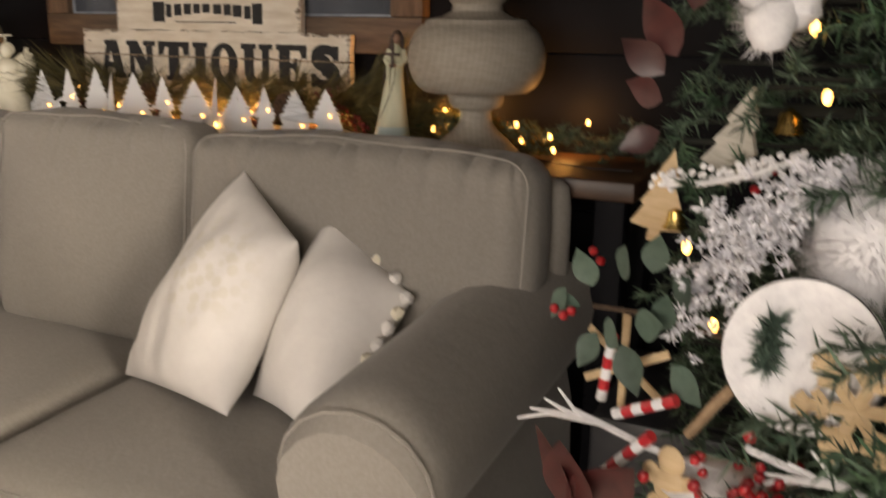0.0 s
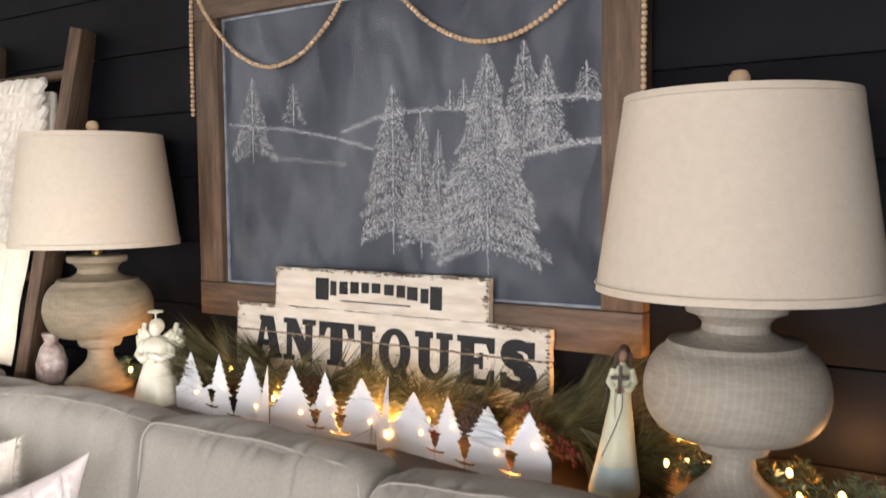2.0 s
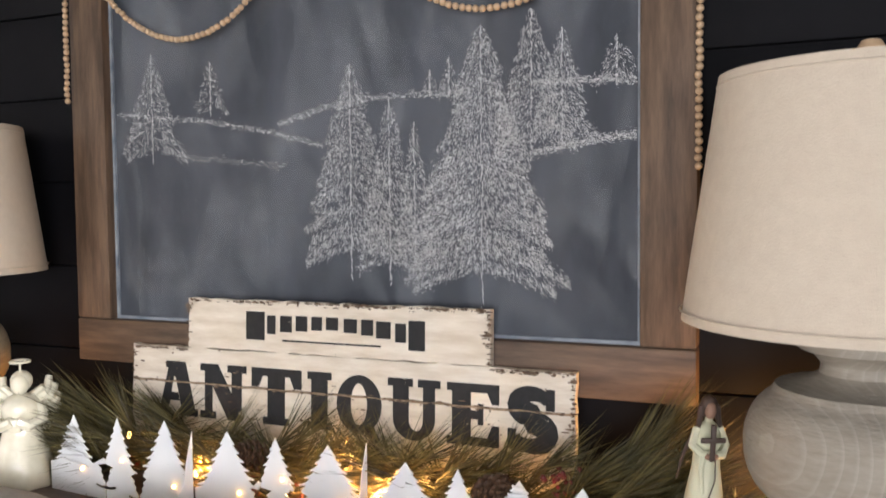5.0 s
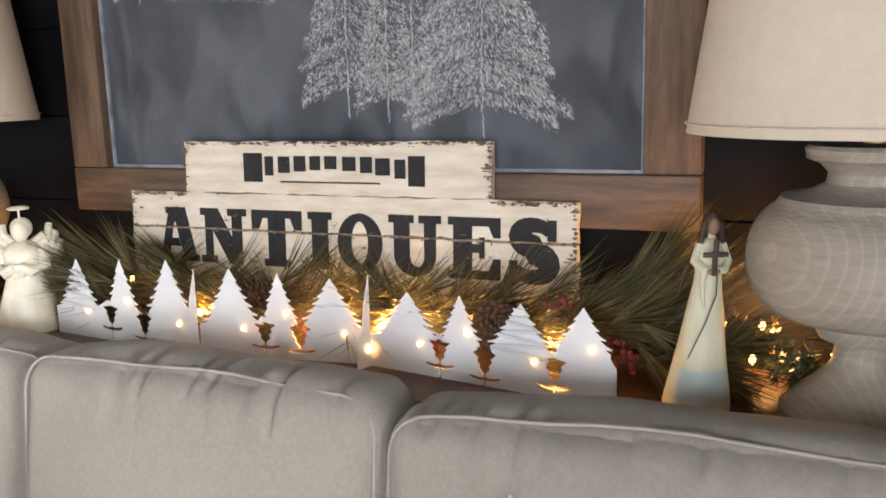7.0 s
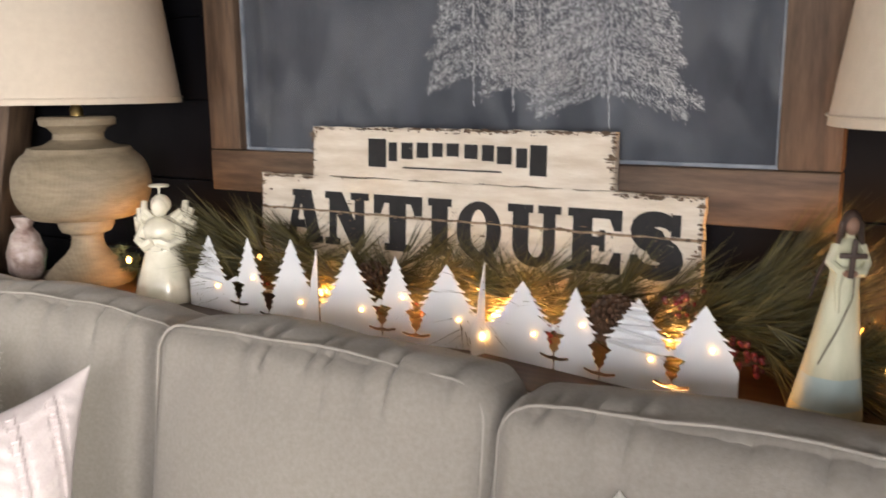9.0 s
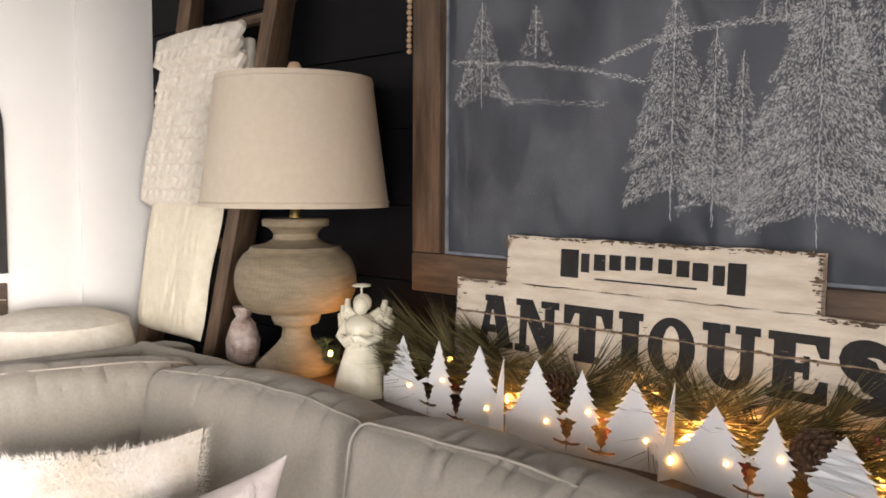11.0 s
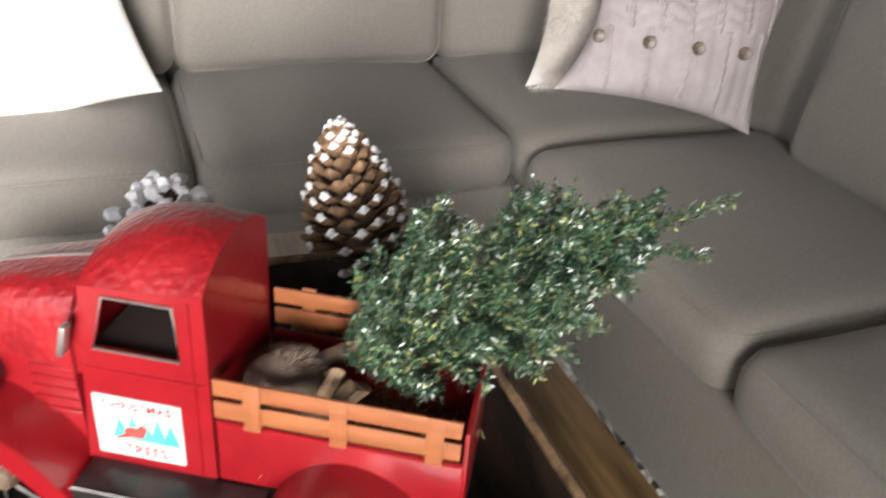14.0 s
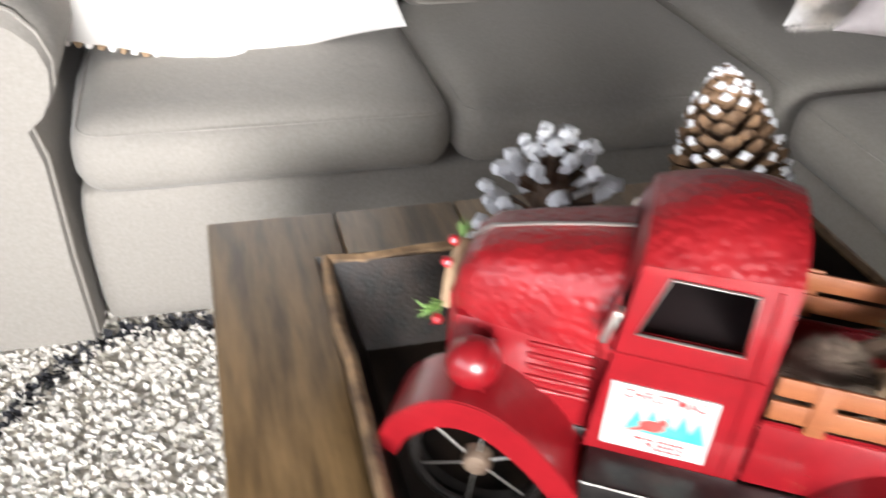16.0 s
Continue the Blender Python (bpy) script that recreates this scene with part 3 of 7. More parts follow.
# also out of view and darkened against fill light
wall("wall_south", [slab(WEST - 0.1, 0.85, SOUTH - 0.15, SOUTH, -0.1, TOP + 0.1), slab(3.05, EAST + 0.1, SOUTH - 0.15, SOUTH, -0.1, TOP + 0.1),
                    slab(0.85, 3.05, SOUTH - 0.15, SOUTH, -0.1, 0.58), slab(0.85, 3.05, SOUTH - 0.15, SOUTH, 1.92, TOP + 0.1)], M_WALLDIM, "unseen wall with a wide window, dark grey to cut fill light")


def window(name, m, w, h):
    root = thing(name, m, "unseen window letting in daylight, its frame dark like the ceiling", "window")
    root["kind"] = "structure"
    b = B()
    for c, s in (((0, 0, h / 2 - 0.03), (w, 0.06, 0.06)), ((0, 0, -h / 2 + 0.03), (w, 0.06, 0.06)), ((-w / 2 + 0.03, 0, 0), (0.06, 0.06, h - 0.12)),
                 ((w / 2 - 0.03, 0, 0), (0.06, 0.06, h - 0.12)), ((0, 0, 0), (0.05, 0.05, h - 0.12))):
        b.box(c, s, 0.006)
    # the unseen frame takes the ceiling's light-absorbing colour
    part("window_frame", b, M_DIMPAINT, root)
    for sx in (-1, 1):
        pane = part("pane", B().box((sx * (w / 4 - 0.005), 0, 0), (w / 2 - 0.09, 0.006, h - 0.12)), M_GLASS, root)
        pane.visible_shadow = False


window("window_1", pose(1.95, SOUTH - 0.1, 1.25), 2.2, 1.34)
window("window_2", pose(EAST + 0.1, -2.70, 1.30, 0, 0, 90), 1.4, 1.32)

# ---- rug ----
rng = random.Random(4)
rug = thing("rug", pose(0.75, -2.45, 0), "shaggy cream wool rug with black line pattern", "rug")
part("backing", B().box((0, 0, -0.004), (2.6, 2.9, 0.012), 0.004), M_RUG, rug)


RUG_LINE = [(-0.10, 0.40), (-0.51, -0.14), (-0.58, -0.09), (-0.65, -0.04), (-0.708, 0.033), (-0.717, 0.158), (-0.69, 0.215), (-0.62, 0.40), (-0.9, 0.9), (-0.4, 1.2), (-0.13, 1.42)]
RUG_LINE2 = [(-0.30, -0.30), (-0.51, -0.14), (-0.1, -0.6), (0.2, -1.1)]


def on_line(x, y):
    p = Vector((x, y))
    for path in (RUG_LINE[1:], RUG_LINE2):
        for a_, c_ in zip(path, path[1:]):
            a_, c_ = Vector(a_), Vector(c_)
            d_ = c_ - a_
            t_ = max(0.0, min(1.0, (p - a_).dot(d_) / d_.length_squared))
            if (a_ + d_ * t_ - p).length < 0.017:
                return True
    return False


pile = B()
for _ in range(52000):
    x, y = rng.uniform(-1.29, 0.1), rng.uniform(-1.3, 1.4)
    if x > -0.25 and rng.random() < 0.6:
        continue
    a = rng.uniform(0, 6.283)
    ln = rng.uniform(0.02, 0.04)
    dx, dy = math.cos(a), math.sin(a)
    w = 0.0042
    pile.add([(x - dy * w, y + dx * w, 0.002), (x + dy * w, y - dx * w, 0.002), (x + dx * ln * 0.7 + dy * w * 1.2, y + dy * ln * 0.7 - dx * w * 1.2, 0.016),
              (x + dx * ln * 0.7 - dy * w * 1.2, y + dy * ln * 0.7 + dx * w * 1.2, 0.018)], [(0, 1, 2, 3)], 1 if on_line(x, y) else 0)
tagged(part("pile", pile, [M_RUG, M_RUGK], rug, smooth=False), kind="stuff")

# ---- sectional sofa ----
sofa = thing("sectional_sofa", pose(0, 0, 0), "grey-beige linen slipcovered corner sofa with loose cushions", "sofa")
SEAT_Z = 0.44


def seat_cushion(x0, x1, y0, y1, seed, z0=0.30, z1=SEAT_Z):
    s = (x1 - x0, y1 - y0, z1 - z0)
    ob = part("seat_cushion", cushion(s, 0.055, (0.012, 0.012, 0.022), seed, wrinkle=0.004), M_SOFA, sofa)
    ob.location = ((x0 + x1) / 2, (y0 + y1) / 2, (z0 + z1) / 2)
    hx, hy = s[0] / 2 - 0.012, s[1] / 2 - 0.012
    pts = [(p.x, p.z, s[2] / 2 - 0.018) for p in loop_xz(hx, hy, 0.05, 0)]
    part("piping", B().tube(pts, 0.0022, 5, True), M_SOFA, ob)
    return ob


def back_cushion(m, w, h, d, seed, puff=0.05, sag=0.01):
    ob = part("back_cushion", cushion((w, d, h), 0.045, (0.012, puff, 0.008), seed, (96, 8, 44), wrinkle=0.007, sag=sag, tuck=0.020), M_SOFA, sofa)
    ob.matrix_basis = m
    pts = loop_xz(w / 2 - 0.008, h / 2 - 0.006, 0.05, -d / 2 + 0.014)
    part("piping", B().tube([(p.x, p.y, p.z - sag * (p.x / (w / 2)) ** 2 * (p.z > 0) + 0.006 * noise.noise(Vector((p.x * 9, seed, p.z * 9)))) for p in pts], 0.0022, 6, True), M_PIPE, ob)
    return ob


# bases, boxed and covered to the floor
def base(x0, x1, y0, y1, z1, seed, r=0.03):
    ob = part("base", cushion((x1 - x0, y1 - y0, z1 - 0.008), r, (0.004, 0.004, 0.004), seed, (16, 10, 8), wrinkle=0.006), M_SOFA, sofa)
    ob.location = ((x0 + x1) / 2, (y0 + y1) / 2, (z1 + 0.008) / 2)


base(0.06, 1.50, -1.06, -0.36, 0.31, 1)
base(-0.80, 0.055, -1.06, -0.36, 0.31, 2)
base(-0.80, 0.015, -2.44, -1.065, 0.31, 3)
# frame backs
for c, s, seed in (((0.815, -0.357, 0.450), (1.68, 0.06, 0.85), 4), ((-0.45, -0.325, 0.46), (0.80, 0.07, 0.88), 5), ((-0.80, -1.35, 0.455), (0.12, 2.3, 0.87), 6)):
    ob = part("back_frame", cushion(s, 0.035, (0, 0.004, 0.006), seed, (18, 10, 12), wrinkle=0.004), M_SOFA, sofa)
    ob.location = c
seat_cushion(0.075, 0.795, -1.10, -0.44, 1)
seat_cushion(0.80, 1.455, -1.10, -0.44, 2)
seat_cushion(-0.62, 0.068, -1.075, -0.44, 3)
seat_cushion(-0.60, 0.045, -1.765, -1.083, 4)
seat_cushion(-0.60, 0.045, -2.435, -1.772, 5)
back_cushion(pose(0.548, -0.450, 0.682, -7), 0.60, 0.525, 0.155, 11, 0.05, 0.012)
back_cushion(pose(1.240, -0.453, 0.680, -7), 0.775, 0.52, 0.15, 12, 0.05, 0.02)
back_cushion(pose(-0.110, -0.425, 0.675, -9, 0, 6), 0.70, 0.51, 0.15, 13, 0.035, 0.03)
back_cushion(pose(-0.56, -0.70, 0.675, -8, 0, 80), 0.74, 0.50, 0.16, 14, 0.035, 0.025)
back_cushion(pose(-0.58, -1.42, 0.68, -8, 0, 90), 0.68, 0.50, 0.18, 15)
back_cushion(pose(-0.58, -2.09, 0.68, -8, 0, 90), 0.66, 0.50, 0.18, 16)


def rolled_arm(name, length, seed):
    """A rolled arm along +y, its round front face at y = 0."""
    prof = []
    for i in range(15):
        a = radians(-55 + 290 * i / 14)
        prof.append((0.13 * math.cos(a), 0.56 + 0.118 * math.sin(a)))
    left = [(-0.10, 0.40), (-0.095, 0.2), (-0.105, 0.012)]
    right = [(0.105, 0.012), (0.095, 0.2), (0.09, 0.40)]
    prof = right + prof + left
    b = B()
    ys = [0.0, 0.012, 0.03, 0.08, 0.16, 0.28, 0.4, 0.55, 0.7, length]
    k = len(prof)
    verts, faces = [], []
    for y in ys:
        sc = 0.90 if y == 0 else (0.97 if y < 0.02 else 1.0)
        for x, z in prof:
            q = 0.006 * noise.noise(Vector((x * 9, y * 6, z * 9 + seed)))
            verts.append((x * sc + q, y - (0.012 if y == 0 else 0), 0.32 + (z - 0.32) * (sc + 0.12 * y / length if z > 0.3 else 1) + q))
    for i in range(len(ys) - 1):
        for j in range(k):
            faces.append((i * k + j, i * k + (j + 1) % k, (i + 1) * k + (j + 1) % k, (i + 1) * k + j))
    faces += [tuple(reversed(range(k))), tuple((len(ys) - 1) * k + j for j in range(k))]
    b.add(verts, faces)
    ob = part(name, b, M_SOFA, sofa)
    pts = [(x * 0.95, 0.004, 0.32 + (z - 0.32) * 0.97) for x, z in prof]
    part("piping", B().tube(pts, 0.0035, 5), M_SOFA, ob)
    return ob


arm = rolled_arm("arm", 0.72, 1)
arm.matrix_basis = pose(1.572, -1.02, 0)
arm = rolled_arm("arm", 0.84, 2)
arm.matrix_basis = pose(0.045, -2.55, 0, 0, 0, 90)

# ---- coffee table ----
table = thing("coffee_table", pose(1.0, -1.82, 0), "low dark-stained wooden plank coffee table", "table")
for i in range(5):
    part("plank", B().box((0, -0.32 + 0.16 * i, 0.483), (1.10, 0.158, 0.036), 0.004), M_TABLE, table)
part("apron", B().box((0, 0, 0.43), (0.98, 0.68, 0.066), 0.004), M_TABLE, table)
for sx in (-1, 1):
    for sy in (-1, 1):
        part("leg", B().box((sx * 0.47, sy * 0.325, 0.204), (0.085, 0.085, 0.385), 0.006), M_TABLE, table)
        # feet rest in the pile


# ---- tray ----
def tray_mesh():
    b = B()
    rx0, rx1, ry0, ry1, rz = -0.250, 0.250, -0.266, 0.266, 0.095
    fx0, fx1, fy0, fy1 = -0.208, 0.208, -0.238, 0.238
    t = 0.014
    outer_low = [(fx0 - t, fy0 - t * 0.5, 0), (fx1 + t, fy0 - t * 0.5, 0), (fx1 + t, fy1 + t * 0.5, 0), (fx0 - t, fy1 + t * 0.5, 0)]
    outer_top = [(rx0 - t, ry0 - t, rz), (rx1 + t, ry0 - t, rz), (rx1 + t, ry1 + t, rz), (rx0 - t, ry1 + t, rz)]
    inner_top = [(rx0, ry0, rz), (rx1, ry0, rz), (rx1, ry1, rz), (rx0, ry1, rz)]
    inner_low = [(fx0, fy0, 0.012), (fx1, fy0, 0.012), (fx1, fy1, 0.012), (fx0, fy1, 0.012)]
    v = outer_low + outer_top + inner_top + inner_low
    f = [(3, 2, 1, 0), (12, 13, 14, 15)]
    for i in range(4):
        j = (i + 1) % 4
        f += [(i, j, 4 + j, 4 + i), (8 + i, 8 + j, 12 + j, 12 + i)]
    b.add(v, f, 0)
    return b, [(Vector(outer_top[i]) + Vector(inner_top[i])) / 2 for i in range(4)]


tb, rim = tray_mesh()
tray = thing("wooden_tray", pose(0.945, -1.833, 0.5015), "worn black wooden tray with sloping sides", "tray")
part("tray_body", tb, M_TRAY, tray, smooth=False)
rngt = random.Random(8)
pts = []
for i in range(4):
    a, c = rim[i], rim[(i + 1) % 4]
    for j in range(14):
        p = a.lerp(c, j / 14)
        pts.append((p.x + rngt.gauss(0, 0.0012), p.y + rngt.gauss(0, 0.0012), p.z - 0.001 + rngt.gauss(0, 0.0012)))
part("rim", B().tube(pts, 0.0068, 6, True), M_TRAYRIM, tray, "rubbed bare wood rim")

# ---- console table behind the sofa ----
CZ = 0.872
console = thing("console_table", pose(0.61, -0.165, 0), "long dark walnut console table behind the sofa", "table")
part("tabletop", B().box((0, 0, CZ - 0.02), (2.32, 0.31, 0.04), 0.006), M_CONSOLE, console)
for sx in (-1, 1):
    for sy in (-1, 1):
        part("leg", B().box((sx * 1.11, sy * 0.11, (CZ - 0.04) / 2 - 0.006), (0.06, 0.06, CZ - 0.028), 0.005), M_WALLDARK, console)


# ---- table lamps ----
def lamp_urn():
    prof = [(0.092, 0.0), (0.096, 0.006), (0.096, 0.018), (0.088, 0.026), (0.070, 0.045), (0.050, 0.062), (0.036, 0.080), (0.033, 0.100), (0.036, 0.108),
            (0.052, 0.113), (0.058, 0.124), (0.060, 0.136), (0.057, 0.142), (0.066, 0.146)]
    for i in range(15):
        a = radians(-62 + 124 * i / 14)
        prof.append((0.058 + 0.087 * math.cos(a) ** 0.66, 0.215 + 0.078 * math.sin(a)))
    prof += [(0.110, 0.286), (0.106, 0.293), (0.075, 0.298), (0.054, 0.310), (0.052, 0.322), (0.062, 0.334), (0.078, 0.340), (0.080, 0.352), (0.076, 0.357), (0.02, 0.358)]
    return B().lathe(prof, 56)


def table_lamp(place, urn_material, label, z0, rise=0.0):
    root = thing("table_lamp", place, label, "lamp", "pair of lamps on the console")
    part("urn_base", lamp_urn().moved(Matrix.Diagonal((1, 1, 1 + 2.5 * rise, 1))), urn_material, root)
    part("stem", B().lathe([(0.006, 0.355), (0.006, 0.70 + rise)], 10).lathe([(0.014, 0.355), (0.014, 0.372 + rise), (0.008, 0.38 + rise)], 12), M_BRASS, root, "brass stem")
    r0, r1, z1 = 0.223, 0.178 + 0.4 * rise, 0.685 + rise
    shade = part("shade", B().lathe([(r0, z0), (r1, z1), (r1 - 0.004, z1), (r0 - 0.004, z0), (r0, z0)], 64), M_SHADE, root, "oatmeal linen drum shade")
    for r, z in ((r0 + 0.001, z0 + 0.012), (r1 + 0.0015, z1 - 0.012)):
        part("hem", B().tube([(r * math.cos(radians(5 * i)), r * math.sin(radians(5 * i)), z) for i in range(72)], 0.0016, 4, True), M_SHADE, shade)
    sp = B()
    for k in range(3):
        a = radians(120 * k + 20)
        sp.tube([(0.006 * math.cos(a), 0.006 * math.sin(a), z1 - 0.002), (r1 * math.cos(a), r1 * math.sin(a), z1 - 0.002)], 0.002, 5)
    part("spider", sp, M_BRASS, shade)
    part("finial", B().lathe([(0.005, 0.688), (0.005, 0.694), (0.012, 0.697), (0.0165, 0.706), (0.0165, 0.713), (0.011, 0.722), (0.001, 0.7245)], 18, (0, 0, rise)), M_WOODBALL, root, "turned pale wood finial")
    return root


table_lamp(pose(1.393, -0.206, CZ), M_URN, "large whitewashed turned-wood urn lamp with linen shade", 0.374)
table_lamp(pose(-0.340, -0.167, CZ, 0, 0, 40), M_URNL, "large limed tan wood urn lamp with linen shade", 0.397, 0.014)

# ---- chalkboard ----
board = thing("chalkboard", pose(0, 0, 0), "large framed chalkboard with a chalk drawing of fir trees", "chalkboard")
X0, X1, ZB, ZT, FW = 0.0, 1.084, 1.168, 1.870, 0.088
part("slate", B().box(((X0 + X1) / 2, 0.008, (ZB + ZT) / 2), (X1 - X0 + 0.03, 0.012, ZT - ZB + 0.03)), M_SLATE, board, smooth=False)
for z in (ZB - FW / 2, ZT + FW / 2):
    part("rail", B().box(((X0 + X1) / 2, -0.001, z), (X1 - X0 + 2 * FW, 0.046, FW), 0.004), M_FRAME, board)
for x in (X0 - FW / 2, X1 + FW / 2):
    part("stile", B().box((x, -0.001, (ZB + ZT) / 2), (FW, 0.044, ZT - ZB - 0.001), 0.004), M_FRAMEV, board)
edge = B()
for c, s in ((((X0 + X1) / 2, 0.0, ZB + 0.003), (X1 - X0, 0.006, 0.006)), (((X0 + X1) / 2, 0.0, ZT - 0.003), (X1 - X0, 0.006, 0.006)),
             ((X0 + 0.003, 0.0, (ZB + ZT) / 2), (0.006, 0.006, ZT - ZB - 0.012)), ((X1 - 0.003, 0.0, (ZB + ZT) / 2), (0.006, 0.006, ZT - ZB - 0.012))):
    edge.box(c, s)
M_BEADING = mat("chalky_blue_grey_edge", (0.16, 0.19, 0.23), (0.34, 0.37, 0.41), 0.8, 20, 0.2, 90)
part("beading", edge, M_BEADING, board, "chalk-dusted inner edge", smooth=False)

rng = random.Random(21)
ch = B()
YC = 0.0006


def stroke(x0, z0, x1, z1, w):
    d = Vector((x1 - x0, 0, z1 - z0))
    if d.length < 1e-5:
        return
    s = Vector((-d.z, 0, d.x)).normalized() * w / 2
    xs = [max(X0 + 0.008, min(X1 - 0.008, q)) for q in (x0 - s.x, x0 + s.x, x1 + s.x, x1 - s.x)]
    zs = [z0 - s.z, z0 + s.z, z1 + s.z, z1 - s.z]
    ch.add([(xs[k], YC, zs[k]) for k in range(4)], [(0, 1, 2, 3)])


def chalk_tree(x, top, bottom, half, dens):
    """Short dashes of chalk filling a fir's outline, thicker along its drooping boughs."""
    h = top - bottom
    z = top
    while z > bottom:
        z2 = z - h / 34
        stroke(x + rng.gauss(0, 0.0010), z + rng.gauss(0, 0.002), x + rng.gauss(0, 0.0010), z2, 0.0013)
        if rng.random() < 0.5:
            stroke(x + rng.gauss(0, 0.0016), z, x + rng.gauss(0, 0.0016), z2, 0.0011)
        z = z2
    rows = max(6, int(h / 0.021))
    tips = [[0.84 + 0.26 * rng.random() for _ in range(rows + 1)] for _ in (0, 1)]
    for _ in range(dens):
        t = rng.random() ** 0.60
        sd = rng.choice((-1, 1))
        row = int(t * rows)
        along = rng.random() < 0.38
        reach = half * (0.05 + 0.95 * t ** 0.92) * tips[sd > 0][row]
        u = rng.random() ** (0.75 if along else 0.95)
        if along:
            t = (row + 0.75) / rows + rng.gauss(0, 0.007)
        xa = x + sd * reach * u
        # boughs leave the stem level and sweep down towards their ends
        za = top - h * t * 0.93 + reach * (0.20 - 0.34 * u ** 1.4) + rng.gauss(0, 0.0045)
        za = min(za, top - 0.3 * abs(xa - x) * h / half)
        ln = rng.uniform(0.002, 0.0075) * (0.55 + 0.55 * t)
        a = radians(rng.gauss(64 - 20 * u, 22))
        stroke(xa, za, xa + sd * ln * math.cos(a), za - ln * math.sin(a), rng.uniform(0.0003, 0.0008))


def chalk_line(pts, w, dens):
    for a, c in zip(pts, pts[1:]):
        k = max(2, int((Vector(c) - Vector(a)).length / 0.006))
        for i in range(k):
            for _ in range(dens):
                t = (i + rng.random()) / k
                x, z = a[0] + (c[0] - a[0]) * t, a[1] + (c[1] - a[1]) * t
                z += rng.gauss(0, w)
                stroke(x, z, x + rng.uniform(0.001, 0.005), z + rng.gauss(0, 0.001), rng.uniform(0.0004, 0.0010))


def curve(fn, x0, x1, n=26):
    return [(x0 + (x1 - x0) * i / n, fn(x0 + (x1 - x0) * i / n)) for i in range(n + 1)]


chalk_tree(0.103, 1.706, 1.487, 0.080, 1500)
chalk_tree(0.248, 1.683, 1.580, 0.042, 260)
chalk_tree(0.557, 1.657, 1.272, 0.112, 4600)
chalk_tree(0.636, 1.590, 1.262, 0.072, 2300)
chalk_tree(0.685, 1.545, 1.290, 0.045, 1200)
chalk_tree(0.812, 1.704, 1.226, 0.152, 10500)
chalk_tree(0.901, 1.724, 1.480, 0.078, 2000)
chalk_tree(0.954, 1.687, 1.495, 0.056, 1200)
chalk_tree(1.044, 1.667, 1.590, 0.040, 240)
chalk_tree(0.717, 1.632, 1.588, 0.017, 60)
chalk_tree(0.753, 1.655, 1.585, 0.022, 110)
chalk_line(curve(lambda x: 1.592 - 0.10 * x - 0.22 * max(0, x - 0.2) ** 1.6, 0.011, 0.50), 0.0028, 9)
chalk_line(curve(lambda x: 1.553 + 0.04 * math.sin(min(1.57, (x - 0.40) * 7.5)), 0.40, 0.79), 0.0035, 12)
chalk_line(curve(lambda x: 1.487 + 0.022 * math.sin((x - 0.92) * 9), 0.90, 1.075), 0.004, 12)
chalk_line(curve(lambda x: 1.597 + 0.004 * math.sin(x * 9), 0.90, 1.075), 0.004, 9)
chalk_line(curve(lambda x: 1.50 - 0.09 * (x - 0.15), 0.16, 0.42), 0.004, 3)
tagged(part("chalk_drawing", ch, M_CHALK, board, "white chalk drawing of snowy fir trees", smooth=False), kind="stuff")
# wiped clouds of chalk dust over the board
M_DUST = mat("chalk_dust", (0.34, 0.37, 0.42), (0.48, 0.52, 0.57), 0.95, 9, 0, 90)
N_, L_ = M_DUST.node_tree.nodes, M_DUST.node_tree.links
co_ = N_.new("ShaderNodeTexCoord")
mp_ = N_.new("ShaderNodeMapping")
mp_.inputs["Scale"].default_value = (2.2, 1, 1.0)
mp_.inputs["Rotation"].default_value = (0, radians(28), 0)
L_.new(co_.outputs["Object"], mp_.inputs[0])
nz_ = N_.new("ShaderNodeTexNoise")
nz_.inputs["Scale"].default_value, nz_.inputs["Detail"].default_value, nz_.inputs["Distortion"].default_value = 4.0, 9, 1.2
L_.new(mp_.outputs[0], nz_.inputs["Vector"])
mr_ = N_.new("ShaderNodeMapRange")
mr_.inputs[1].default_value, mr_.inputs[2].default_value, mr_.inputs[4].default_value = 0.42, 0.78, 0.36
L_.new(nz_.outputs[0], mr_.inputs[0])
L_.new(mr_.outputs[0], N_["Principled BSDF"].inputs["Alpha"])
part("chalk_dust", B().add([(X0 + 0.006, 0.0014, ZB + 0.006), (X1 - 0.006, 0.0014, ZB + 0.006), (X1 - 0.006, 0.0014, ZT - 0.006), (X0 + 0.006, 0.0014, ZT - 0.006)], [(0, 1, 2, 3)]), M_DUST, board, "wiped grey chalk dust", smooth=False)

# ---- bead garland over the chalkboard ----
garland = thing("bead_garland", pose(0, 0, 0), "string of pale wooden beads looped over the chalkboard", "garland")
bead_mesh = None


def swag(a, c, dip, n=60):
    return [(a[0] + (c[0] - a[0]) * t, -0.036, a[1] + (c[1] - a[1]) * t - dip * 4 * t * (1 - t)) for t in (i / n for i in range(n + 1))]


def even(path, step):
    out, acc = [Vector(path[0])], 0.0
    for a, c in zip(path, path[1:]):
        a, c = Vector(a), Vector(c)
        d = (c - a).length
        while acc + d >= step:
            a = a.lerp(c, (step - acc) / d)
            d = (c - a).length
            acc = 0.0
            out.append(a)
        acc += d
    return out


